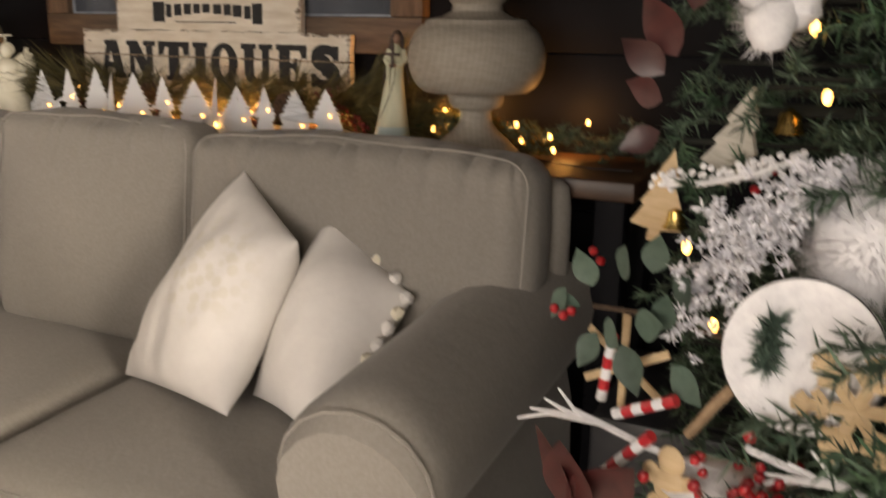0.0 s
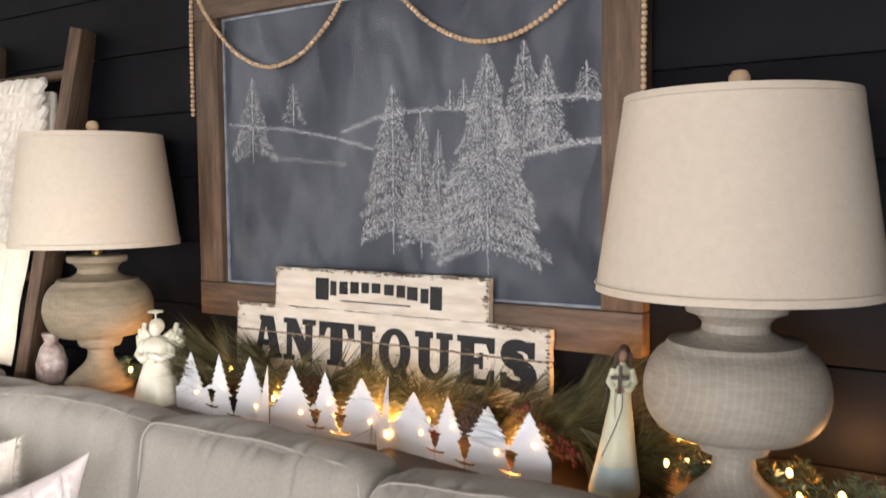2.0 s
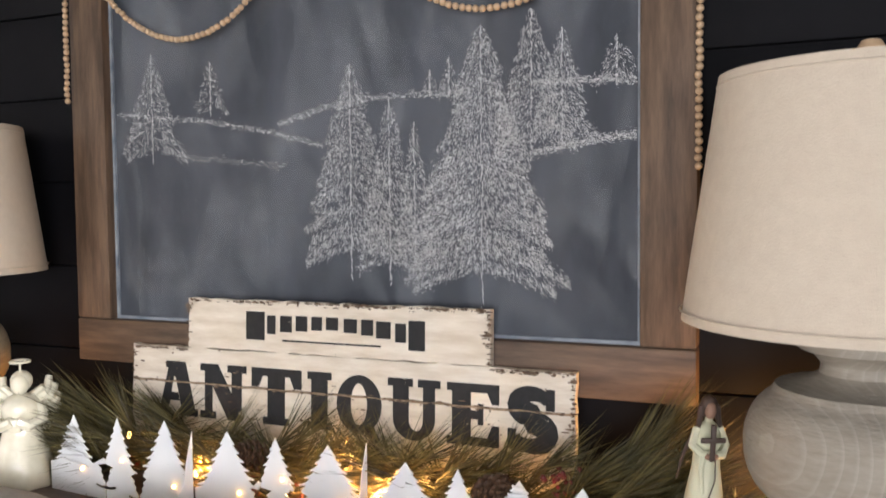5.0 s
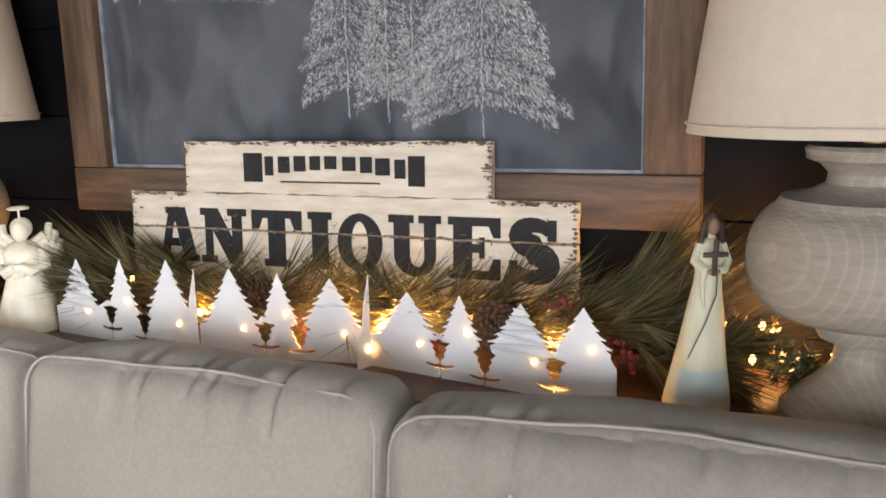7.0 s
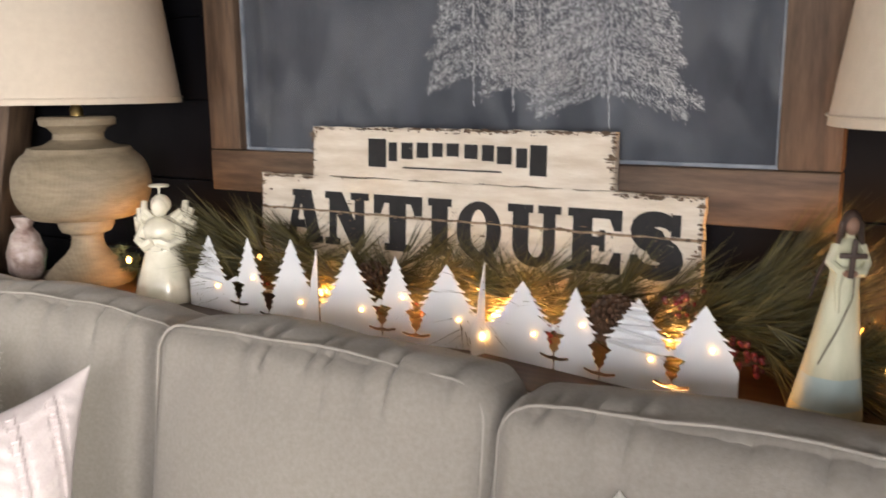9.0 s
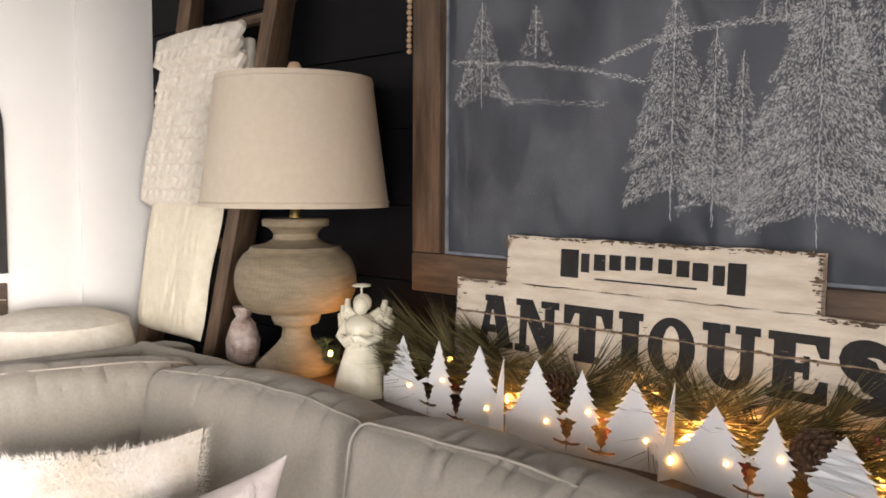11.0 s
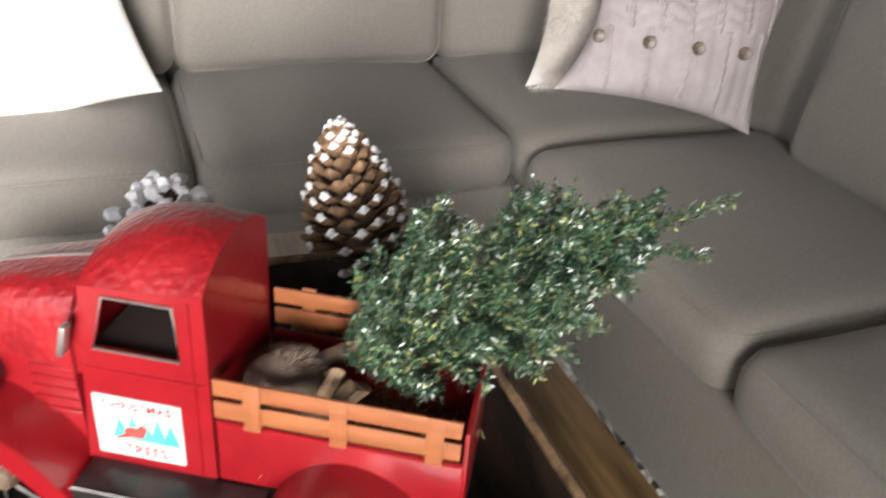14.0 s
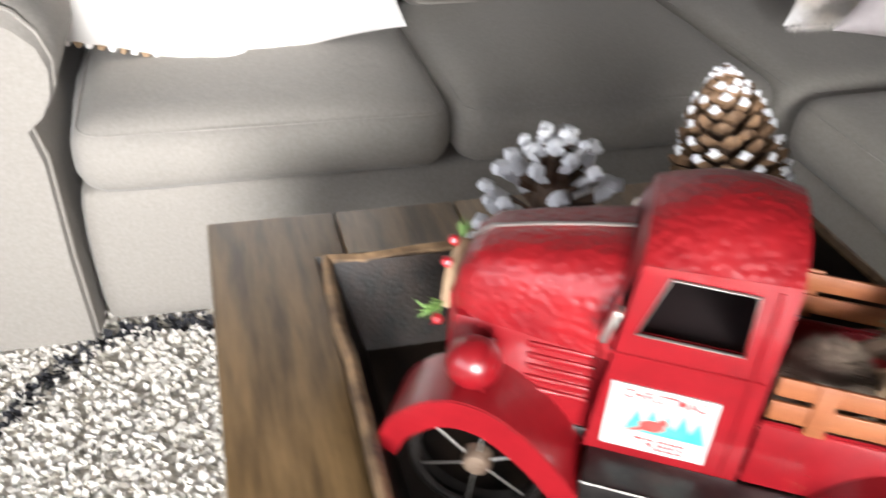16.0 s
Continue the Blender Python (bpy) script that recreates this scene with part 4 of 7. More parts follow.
strands = [swag((-0.074, 1.956), (0.518, 1.966), 0.238), swag((0.518, 1.966), (1.168, 1.962), 0.242),
           [(-0.078, -0.036, 1.956), (-0.082, -0.036, 1.80), (-0.083, -0.036, 1.62)], [(1.172, -0.036, 1.962), (1.176, -0.036, 1.75), (1.174, -0.036, 1.45)]]
rngb = random.Random(5)
for path in strands:
    part("string", B().tube(path, 0.0012, 4), M_TWINE, garland)
    for p in even(path, 0.0124):
        if bead_mesh is None:
            bead = part("bead", B().ball((0, 0, 0), 0.0061, 10), M_WOODBALL, garland)
            bead_mesh = bead.data
        else:
            bead = new("bead", bead_mesh)
            bead.parent = garland
        bead.location = p + Vector((rngb.gauss(0, 0.0006), -0.001, rngb.gauss(0, 0.0004)))
part("hook", B().box((0.518, -0.03, 1.962), (0.012, 0.02, 0.026), 0.003), M_STEEL, garland)

# ---- antique shop sign ----
SIGN_TILT = 2.5
sign = thing("shop_sign", pose(0.5365, -0.062, CZ, -SIGN_TILT), "distressed white wooden sign with black lettering, leaning on the frame", "sign")


def sx_(x):
    return (x - 0.523) * 0.9815


def ragged(x0, x1, z0, z1, rng_, step=0.02, amp=0.0016):
    pts_ = []
    for a, c in (((x0, z0), (x1, z0)), ((x1, z0), (x1, z1)), ((x1, z1), (x0, z1)), ((x0, z1), (x0, z0))):
        n = max(2, int((Vector(c) - Vector(a)).length / step))
        for i in range(n):
            t = i / n
            pts_.append((a[0] + (c[0] - a[0]) * t + rng_.uniform(-amp, amp), a[1] + (c[1] - a[1]) * t + rng_.uniform(-amp, amp)))
    return pts_


rngs = random.Random(12)
zs = lambda z: (z - CZ) / math.cos(radians(SIGN_TILT))
for x0, x1, z0, z1 in ((0.202, 0.836, 1.1275, 1.222), (0.063, 0.983, 1.0595, 1.1260), (0.063, 0.983, 0.962, 1.0565), (0.063, 0.983, 0.874, 0.960)):
    part("plank", B().plate(ragged(sx_(x0), sx_(x1), zs(z0), zs(z1), rngs), 0.0, 0.018), M_SIGN, sign, smooth=False)
part("batten", B().box((0, 0.0245, 0.12), (0.7, 0.012, 0.05)), M_CHIP, sign)


def bowl(cx, cz, rx, rz, a0, a1, n=14):
    """Points on an ellipse, angles in degrees."""
    return [(cx + rx * math.cos(radians(a0 + (a1 - a0) * i / n)), cz + rz * math.sin(radians(a0 + (a1 - a0) * i / n))) for i in range(n + 1)]


def quad(x0, z0, x1, z1):
    return [(x0, z0), (x1, z0), (x1, z1), (x0, z1)]


# fat slab-serif capitals in a unit square: each a few outlines that meet edge to edge
S_SPINE = bowl(0.5, 0.745, 0.30, 0.165, 20, 262, 12) + bowl(0.47, 0.27, 0.33, 0.185, 78, -160, 12)
GLYPH = {
    "A": [[(0.02, 0), (0.36, 0), (0.36, 0.13), (0.29, 0.13), (0.33, 0.27), (0.56, 0.27), (0.52, 0.42), (0.36, 0.42), (0.42, 0.72), (0.47, 0.72), (0.62, 0.13), (0.55, 0.13), (0.55, 0), (1.0, 0), (1.0, 0.13), (0.93, 0.13), (0.70, 1.0), (0.24, 1.0), (0.24, 0.88), (0.30, 0.88), (0.10, 0.13), (0.02, 0.13)]],
    "N": [[(0, 0), (0.34, 0), (0.34, 0.13), (0.26, 0.13), (0.26, 0.62), (0.62, 0), (0.90, 0), (0.90, 0.87), (1, 0.87), (1, 1), (0.60, 1), (0.60, 0.87), (0.69, 0.87), (0.69, 0.46), (0.38, 1), (0, 1), (0, 0.87), (0.10, 0.87), (0.10, 0.13), (0, 0.13)]],
    "T": [[(0.24, 0), (0.76, 0), (0.76, 0.13), (0.67, 0.13), (0.67, 0.86), (0.78, 0.86), (0.86, 0.66), (1, 0.66), (1, 1), (0, 1), (0, 0.66), (0.14, 0.66), (0.22, 0.86), (0.33, 0.86), (0.33, 0.13), (0.24, 0.13)]],
    "I": [[(0, 0), (1, 0), (1, 0.13), (0.84, 0.13), (0.84, 0.87), (1, 0.87), (1, 1), (0, 1), (0, 0.87), (0.16, 0.87), (0.16, 0.13), (0, 0.13)]],
    "Q": [bowl(0.5, 0.5, 0.5, 0.5, 90, 270) + bowl(0.5, 0.5, 0.19, 0.36, 270, 90), bowl(0.5, 0.5, 0.5, 0.5, -90, 90) + bowl(0.5, 0.5, 0.19, 0.36, 90, -90), [(0.50, 0.10), (0.70, -0.02), (0.86, -0.17), (0.98, -0.08), (0.84, 0.10), (0.66, 0.24)]],
    "U": [[(0.10, 0.87), (0.10, 0.38)] + bowl(0.50, 0.34, 0.40, 0.36, 180, 360) + [(0.90, 0.87), (1, 0.87), (1, 1), (0.58, 1), (0.58, 0.87), (0.68, 0.87), (0.68, 0.36)] + bowl(0.54, 0.32, 0.14, 0.18, 0, -180) + [(0.40, 0.87), (0.48, 0.87), (0.48, 1), (0, 1), (0, 0.87)]],
    "E": [[(0, 0), (1, 0), (1, 0.34), (0.87, 0.34), (0.78, 0.14), (0.46, 0.14), (0.46, 0.43), (0.60, 0.43), (0.60, 0.34), (0.70, 0.34), (0.70, 0.68), (0.60, 0.68), (0.60, 0.57), (0.46, 0.57), (0.46, 0.86), (0.78, 0.86), (0.87, 0.68), (1, 0.68), (1, 1), (0, 1), (0, 0.87), (0.10, 0.87), (0.10, 0.13), (0, 0.13)]],
}


def ribbon(path, w):
    """A band of changing half width along a path in the unit square."""
    left, right = [], []
    for i, p in enumerate(path):
        a, c = Vector(path[max(0, i - 1)]), Vector(path[min(len(path) - 1, i + 1)])
        d = (c - a).normalized()
        hw = w(i / (len(path) - 1))
        left.append((p[0] - d.y * hw, p[1] + d.x * hw))
        right.append((p[0] + d.y * hw, p[1] - d.x * hw))
    return left + right[::-1]


GLYPH["S"] = [ribbon(S_SPINE, lambda q: 0.10 + 0.10 * math.sin(math.pi * q) ** 2), quad(0.74, 0.66, 0.90, 0.99), quad(0.04, 0.02, 0.19, 0.34)]
SPOTS = (("A", 0.124, 0.226), ("N", 0.233, 0.340), ("T", 0.353, 0.463), ("I", 0.477, 0.527), ("Q", 0.539, 0.630), ("U", 0.643, 0.744), ("E", 0.757, 0.852), ("S", 0.864, 0.958))
LB, LT = 0.9925, 1.0970
for ch_, x0, x1 in SPOTS:
    b = B()
    for k, poly in enumerate(GLYPH[ch_]):
        b.plate([(sx_(x0 + (x1 - x0) * u), zs(LB + (LT - LB) * v)) for u, v in poly], -0.0022 - 0.0004 * k, 0.0002)
    part("letter", b, M_INK, sign, smooth=False)
# small heading: one dark bar for each character, and the rule under it
HEAD = ((0.339, 0.382, 1.202, 1.149), (0.387, 0.406, 1.196, 1.161), (0.416, 0.442, 1.196, 1.166), (0.450, 0.476, 1.197, 1.169), (0.484, 0.507, 1.197, 1.172), (0.515, 0.541, 1.197, 1.174),
        (0.552, 0.580, 1.196, 1.171), (0.588, 0.613, 1.196, 1.168), (0.618, 0.648, 1.194, 1.164), (0.656, 0.678, 1.192, 1.159), (0.682, 0.715, 1.198, 1.146))
for x0, x1, z1, z0 in HEAD:
    part("bar", B().box((sx_((x0 + x1) / 2), -0.0012, zs((z0 + z1) / 2)), ((x1 - x0) * 0.94, 0.0024, z1 - z0), 0.0008), M_INK, sign, smooth=False)
part("rule", B().box((sx_(0.524), -0.001, zs(1.150)), (0.203, 0.002, 0.0028)), M_INK, sign, smooth=False)
for i in range(7):
    part("bar", B().box((sx_(0.30 + 0.075 * i), -0.001, zs(0.925)), (0.045, 0.002, 0.048)), M_INK, sign, smooth=False)
# the worn joint between the boards
M_JOINT = mat("rubbed_raw_edge", (0.22, 0.15, 0.09), (0.42, 0.32, 0.22), 0.8, 60, 0.3, 90)
part("worn_joint", B().tube([(sx_(0.066 + 0.9145 * i / 60), -0.0012 + rngs.gauss(0, 0.0004), zs(1.058) + rngs.gauss(0, 0.0006)) for i in range(61)], lambda q: 0.0023, 5), M_JOINT, sign, "raw wood showing along the joint")
# chips along the edges and cracks, down to bare wood
chips = B()
for _ in range(520):
    kind_ = rngs.random()
    if kind_ < 0.30:
        x, z = rngs.uniform(0.205, 0.833), 1.2215 - abs(rngs.gauss(0, 0.003))
    elif kind_ < 0.45:
        x, z = rngs.choice((0.203, 0.835)) + rngs.gauss(0, 0.004), rngs.uniform(1.13, 1.22)
    elif kind_ < 0.62:
        x, z = rngs.choice((rngs.uniform(0.065, 0.2), rngs.uniform(0.84, 0.98))), 1.1245 - abs(rngs.gauss(0, 0.003))
    elif kind_ < 0.78:
        x, z = rngs.uniform(0.065, 0.98), 1.058 + rngs.gauss(0, 0.0022)
    elif kind_ < 0.9:
        x, z = rngs.choice((0.066, 0.98)) + rngs.gauss(0, 0.006), rngs.uniform(0.93, 1.12)
    else:
        x, z = rngs.uniform(0.08, 0.97), rngs.uniform(0.93, 1.11)
    x = max(0.065, min(0.981, x))
    if z > 1.1255:
        x = max(0.204, min(0.834, x))
    w, h = rngs.uniform(0.0015, 0.008) * rngs.choice((0.6, 1, 1.4)), rngs.uniform(0.0006, 0.0032)
    n = 7
    out = [(sx_(x) + w * math.cos(6.283 * i / n) * rngs.uniform(0.5, 1.1), -0.0036, zs(z) + h * math.sin(6.283 * i / n) * rngs.uniform(0.5, 1.1)) for i in range(n)]
    chips.add(out, [tuple(range(n))])
tagged(part("chipped_paint", chips, M_CHIP, sign, "bare brown wood showing through chipped paint", smooth=False), kind="stuff")


# ---- standing row of sheet-metal trees ----
def fir_side(h, foot, half, n):
    """The jagged right side of a cut-out tree, from tip to foot: short hooked boughs on a flaring spire."""
    pts_ = [(0.0, h)]
    for i in range(1, n + 1):
        t = (i + 0.6) / (n + 0.6)
        x = half * 1.16 * t ** 1.12
        z = h - (h - foot) * t
        q = (h - foot) / n
        pts_ += [(x * 0.80, z + q * 0.42), (x + 0.0022, z + q * 0.10), (x * 1.02 + 0.0005, z), (x * 0.78, z + q * 0.03)]
    return pts_


def tree_panel(trees, x1, gaps):
    """One sheet: trees rising from a common foot, with fir-shaped gaps, stems and upswept boughs sawn out between them."""
    def notch(gx, zt, wide, slot):
        """Right-to-left mirrored pairs of points down one side of a sawn gap."""
        return [(slot, zt + 0.004), (wide, zt), (wide * 0.52, zt - 0.008), (wide * 0.66, zt - 0.012), (wide * 0.36, zt - 0.019), (wide * 0.48, zt - 0.023),
                (0.0016, zt - 0.031), (0.0016, zt - 0.036), (0.010, zt - 0.0375), (0.026, zt - 0.0345), (0.0262, zt - 0.0385), (0.012, zt - 0.0425), (0.0018, zt - 0.0425), (0.0010, zt - 0.055), (0.004, zt - 0.0585)]
    top = []
    for k, (x, h, half) in enumerate(trees):
        foot = 0.058
        side = fir_side(h, foot, half, 6)
        lo = gaps[k - 1][0] if k else 0.0
        hi = gaps[k][0] if k < len(gaps) else x1
        left = [(x - px, pz) for px, pz in reversed(side) if x - px > lo + 0.001]
        right = [(x + px, pz) for px, pz in side[1:] if x + px < hi - 0.001]
        if k == 0:
            top += [(0.0, 0.0), (0.0, left[0][1] - 0.006)]
        top += left + right
        if k < len(gaps):
            gx, zt, bridged = gaps[k]
            cut = notch(gx, zt, 0.020, 0.0005 if bridged else 0.012)
            zj = max(zt + 0.014, foot + 0.004) if bridged else zt + 0.010
            top += [(gx - cut[0][0] - (0.004 if bridged else 0.003), zj)] + [(gx - cut[0][0], zj - 0.002)] + [(gx - dx, z) for dx, z in cut]
            top += [(gx + dx, z) for dx, z in reversed(cut)] + [(gx + cut[0][0], zj - 0.002)] + [(gx + cut[0][0] + (0.004 if bridged else 0.003), zj)]
    top += [(x1, 0.056), (x1, 0.0)]
    clean = [top[0]]
    for p in top[1:]:
        if (Vector(p) - Vector(clean[-1])).length > 4e-4:
            clean.append(p)
    return B().plate(clean[::-1], 0.0, 0.0016)


screen = thing("metal_tree_row", pose(0, 0, CZ), "folding row of white sheet-metal fir trees with tiny lights", "decoration")
PANELS = [((0.020, -0.204), (0.372, -0.237), ((0.066, 0.147, 0.046), (0.179, 0.153, 0.038), (0.294, 0.161, 0.054)), ((0.146, 0.062, True), (0.229, 0.052, False))),
          ((0.376, -0.232), (0.682, -0.194), ((0.062, 0.152, 0.048), (0.150, 0.147, 0.034), (0.243, 0.141, 0.052)), ((0.122, 0.058, True), (0.186, 0.054, False))),
          ((0.686, -0.198), (1.093, -0.263), ((0.073, 0.130, 0.056), (0.167, 0.134, 0.036), (0.268, 0.133, 0.054), (0.364, 0.138, 0.052)), ((0.130, 0.058, True), (0.208, 0.050, False), (0.320, 0.056, True)))]
for (ax, ay), (bx, by), trees, gaps in PANELS:
    w = math.hypot(bx - ax, by - ay)
    mx = pose(ax, ay, 0, 0, 0, math.degrees(math.atan2(by - ay, bx - ax)))
    tp = part("tree_panel", tree_panel(trees, w, gaps).moved(mx), M_WHITEMETAL, screen, smooth=False)
    for k, (x, h, half) in enumerate(trees):
        p = (x + (0.022 if k % 2 == 0 else 0.013), -0.003, 0.050 if k % 2 == 0 else 0.079)
        part("bulb", B().ball(p, 0.0035, 10).moved(mx), M_BULB, tp, "lit warm bulb")
        if (ax < 0.1 and k == 0) or (len(trees) == 4 and k == 2):
            for q in range(7):
                zz = 0.060 + 0.0105 * q
                hw = half * (1 - (zz - 0.050) / (h - 0.045)) * 0.95
                part("louvre", B().box((x, -0.004, zz), (2 * hw, 0.0012, 0.0085), 0, (38, 6 * (-1) ** q, 0)).moved(mx), M_WHITEMETAL, tp, smooth=False)
# hinge tabs seen edge on
for x, y in ((0.375, -0.236), (0.685, -0.197)):
    part("hinge_tab", B().plate([(-0.030, 0), (0.0, 0), (0.0, 0.150), (-0.012, 0.10), (-0.018, 0.06), (-0.03, 0.045)], -0.0008, 0.0008).moved(pose(x, y, 0, 0, 0, 72)), M_WHITEMETAL, screen, smooth=False)


# ---- figurines: each one plain mesh ----
def white_angel():
    b = B()
    b.lathe([(0.058, 0.0), (0.060, 0.01), (0.050, 0.05), (0.036, 0.095), (0.030, 0.118), (0.034, 0.135), (0.036, 0.150), (0.026, 0.165), (0.012, 0.172)], 36, ring=lambda a, z: 1 + 0.05 * math.sin(9 * a) * max(0, 1 - z / 0.1))
    b.ball((0, -0.004, 0.190), 0.0185, 16, s=(0.9, 0.95, 1.1))
    b.ball((0, 0.006, 0.195), 0.0205, 14)
    for s in (-1, 1):
        b.tube([(s * 0.032, -0.002, 0.152), (s * 0.042, -0.014, 0.125), (s * 0.022, -0.038, 0.118), (s * 0.004, -0.042, 0.128)], 0.011, 8)
        # a paddle of overlapping feathers, the lower tier behind the upper
        for x1, z0, z1, r in ((0.050, 0.098, 0.104, 0.010), (0.060, 0.110, 0.122, 0.011), (0.066, 0.122, 0.141, 0.0115), (0.067, 0.134, 0.161, 0.0115),
                              (0.061, 0.146, 0.179, 0.011), (0.050, 0.156, 0.194, 0.0105)):
            b.tube([(s * 0.020, 0.020, z0 + 0.004), (s * (0.3 * 0.020 + 0.7 * x1), 0.026, z0 + 0.45 * (z1 - z0)), (s * (x1 - 0.008), 0.034, z1 + 0.004)], lambda q: r * (0.85 + 0.3 * q if q < 0.5 else 1.35 - 0.75 * q), 8)
            b.tube([(s * 0.016, 0.016, z0 + 0.006), (s * (0.012 + 0.5 * x1), 0.016, z0 + 0.55 * (z1 - z0) + 0.004)], lambda q: r * (1 - 0.35 * q), 7)
    b.box((0, -0.040, 0.120), (0.022, 0.012, 0.026), 0.003)
    b.tube([(0, 0.0, 0.212), (0, 0.0, 0.232)], 0.002, 5)
    b.tube([(0.018 * math.cos(radians(20 * i)), 0.018 * math.sin(radians(20 * i)), 0.233) for i in range(18)], 0.0024, 5, True)
    return b


solid("angel_figurine", white_angel(), M_CERAMIC, pose(-0.056, -0.200, CZ, 0, 0, 32) @ Matrix.Scale(1.01, 4), "glossy cream ceramic angel holding a harp", "figurine")


def tall_angel():
    b = B()
    ring = lambda a, z: 1 + 0.03 * math.sin(7 * a + 10 * z) * max(0.0, 1 - z / 0.2)
    b.lathe([(0.001, 0.0), (0.036, 0.0), (0.043, 0.003), (0.0445, 0.010), (0.043, 0.022)], 32, ring=ring)
    b.lathe([(0.043, 0.022), (0.0385, 0.048), (0.0358, 0.062)], 32, m=1, ring=ring)
    b.lathe([(0.0358, 0.062), (0.0305, 0.094), (0.0235, 0.142), (0.0185, 0.173), (0.0175, 0.190), (0.0185, 0.208), (0.017, 0.221),
             (0.011, 0.231), (0.0052, 0.236), (0.0045, 0.245)], 32, ring=ring)
    b.ball((0, -0.004, 0.2505), 0.0098, 14, 3, (0.80, 0.9, 1.2))
    b.ball((0, 0.003, 0.2545), 0.0135, 14, 2, (0.88, 0.85, 1.15))
    for s in (-1, 1):
        # hair to the shoulders, wide sleeves, joined fingers
        b.tube([(s * 0.0095, 0.001, 0.256), (s * 0.012, 0.0, 0.240), (s * 0.0155, -0.004, 0.222)], lambda q: 0.0052 * (1 - 0.45 * q), 7, m=2)
        b.tube([(s * 0.013, 0.0, 0.226), (s * 0.0205, -0.006, 0.205), (s * 0.012, -0.022, 0.196), (s * 0.001, -0.026, 0.197)], lambda q: 0.0075 - 0.0015 * q, 8)
        b.ball((s * 0.003 - 0.003, -0.030, 0.196), 0.0052, 8, 3, (1.2, 0.9, 0.9))
    b.tube([(-0.012, -0.022, 0.196), (-0.0135, -0.022, 0.178), (-0.009, -0.023, 0.145)], lambda q: 0.0068 * (1 - 0.75 * q), 8)
    for s in (-1, 1):
        b.tube([(s * 0.012, 0.022, 0.215), (s * 0.024, 0.028, 0.18), (s * 0.030, 0.028, 0.150)], lambda q: 0.0035 * (1 - 0.6 * q), 6, m=2)
    b.box((-0.004, -0.035, 0.2155), (0.0065, 0.005, 0.048), 0.0012, m=2)
    b.box((-0.004, -0.0352, 0.219), (0.032, 0.005, 0.0065), 0.0012, m=2)
    b.tube([(0.002, -0.030, 0.193), (0.003, -0.031, 0.165), (-0.008, -0.032, 0.128), (-0.026, -0.030, 0.080)], 0.0009, 5, m=2)
    # the whole figure leans a little
    return b.moved(Matrix(((1, 0, 0.060, -0.014), (0, 1, 0, 0), (0, 0, 1, 0), (0, 0, 0, 1))))


solid("angel_figurine", tall_angel(), [M_GOWN, M_GOWNB, M_BROWN, M_SKIN], pose(1.206, -0.215, CZ, 0, 0, 22), "slim carved angel in a pale green gown holding a cross", "figurine")

# ---- evergreen garland along the console ----
rng = random.Random(31)
pg = thing("pine_garland", pose(0, 0, CZ), "long-needled pine garland with berries, cones and fairy lights", "garland")
pn = B()
spine = [(0.02 + 1.16 * i / 30, -0.145 + 0.012 * math.sin(i * 1.3), 0.030 + 0.018 * math.sin(i * 0.9 + 1) ** 2) for i in range(31)]
part("stem", B().tube(spine, 0.006, 6), M_BARK, pg)
for i in range(165):
    p = Vector(rng.choice(spine)) + Vector((rng.gauss(0, 0.02), rng.gauss(0, 0.015), rng.uniform(-0.01, 0.065)))
    dx = rng.choice((-1, 1)) * rng.uniform(0.3, 1)
    if p.x < 0.25 and rng.random() < 0.75:
        dx = -abs(dx)
    if p.x > 0.75 and rng.random() < 0.8:
        dx = abs(dx)
    d = Vector((dx, rng.uniform(-0.28, 0.30), rng.uniform(-0.25, 0.75))).normalized() * rng.uniform(0.02, 0.05)
    pn.needles(p, d, 36, 0.125, 0.0009, 0.27, rng, 0, 0.05)
for (x, y, z), (dx, dz) in (((1.06, -0.14, 0.06), (1, 0.2)), ((1.10, -0.13, 0.08), (0.9, 0.75)), ((1.13, -0.15, 0.04), (1, -0.25)), ((1.08, -0.12, 0.10), (0.7, 0.9)), ((0.10, -0.13, 0.07), (-1, 0.45)),
                           ((0.05, -0.12, 0.06), (-1, 0.2)), ((0.12, -0.13, 0.08), (-0.8, 0.5)), ((1.14, -0.14, 0.06), (1, 0.05)), ((0.30, -0.13, 0.10), (-1, 0.4)), ((1.0, -0.14, 0.09), (0.9, 0.5))):
    for _ in range(4):
        pn.needles((x + rng.gauss(0, 0.02), y, z + rng.gauss(0, 0.012)), (dx * 0.05, rng.uniform(-0.02, 0.02), dz * 0.05), 60, 0.16, 0.0009, 0.19, rng, 0, 0.06)
tagged(part("needles", pn, M_PINE, pg, "olive-green long pine needles", smooth=False), kind="stuff")
for x, z in ((0.17, 0.06), (0.245, 0.04), (0.77, 0.035), (0.80, 0.045), (0.73, 0.05), (1.02, 0.085), (0.985, 0.115), (1.06, 0.06), (1.09, 0.045), (0.56, 0.04), (0.44, 0.05)):
    tagged(part("berry_spray", berry_cluster((x, -0.165, z), 22, 0.013, 0.0045, rng), M_DULLBERRY, pg, "burgundy berries"), kind="stuff")
ob = part("pinecone", pinecone(0.075, 0.036, rng, 0.0, 11, 8), [M_CONE, M_CONE, M_SNOW], pg, "brown pinecone")
ob.matrix_basis = pose(0.885, -0.165, 0.075, 75, 0, 30)
ob = part("pinecone", pinecone(0.06, 0.028, rng, 0.0, 10, 8), [M_CONE, M_CONE, M_SNOW], pg, "brown pinecone")
ob.matrix_basis = pose(0.455, -0.150, 0.085, 70, 0, -20)
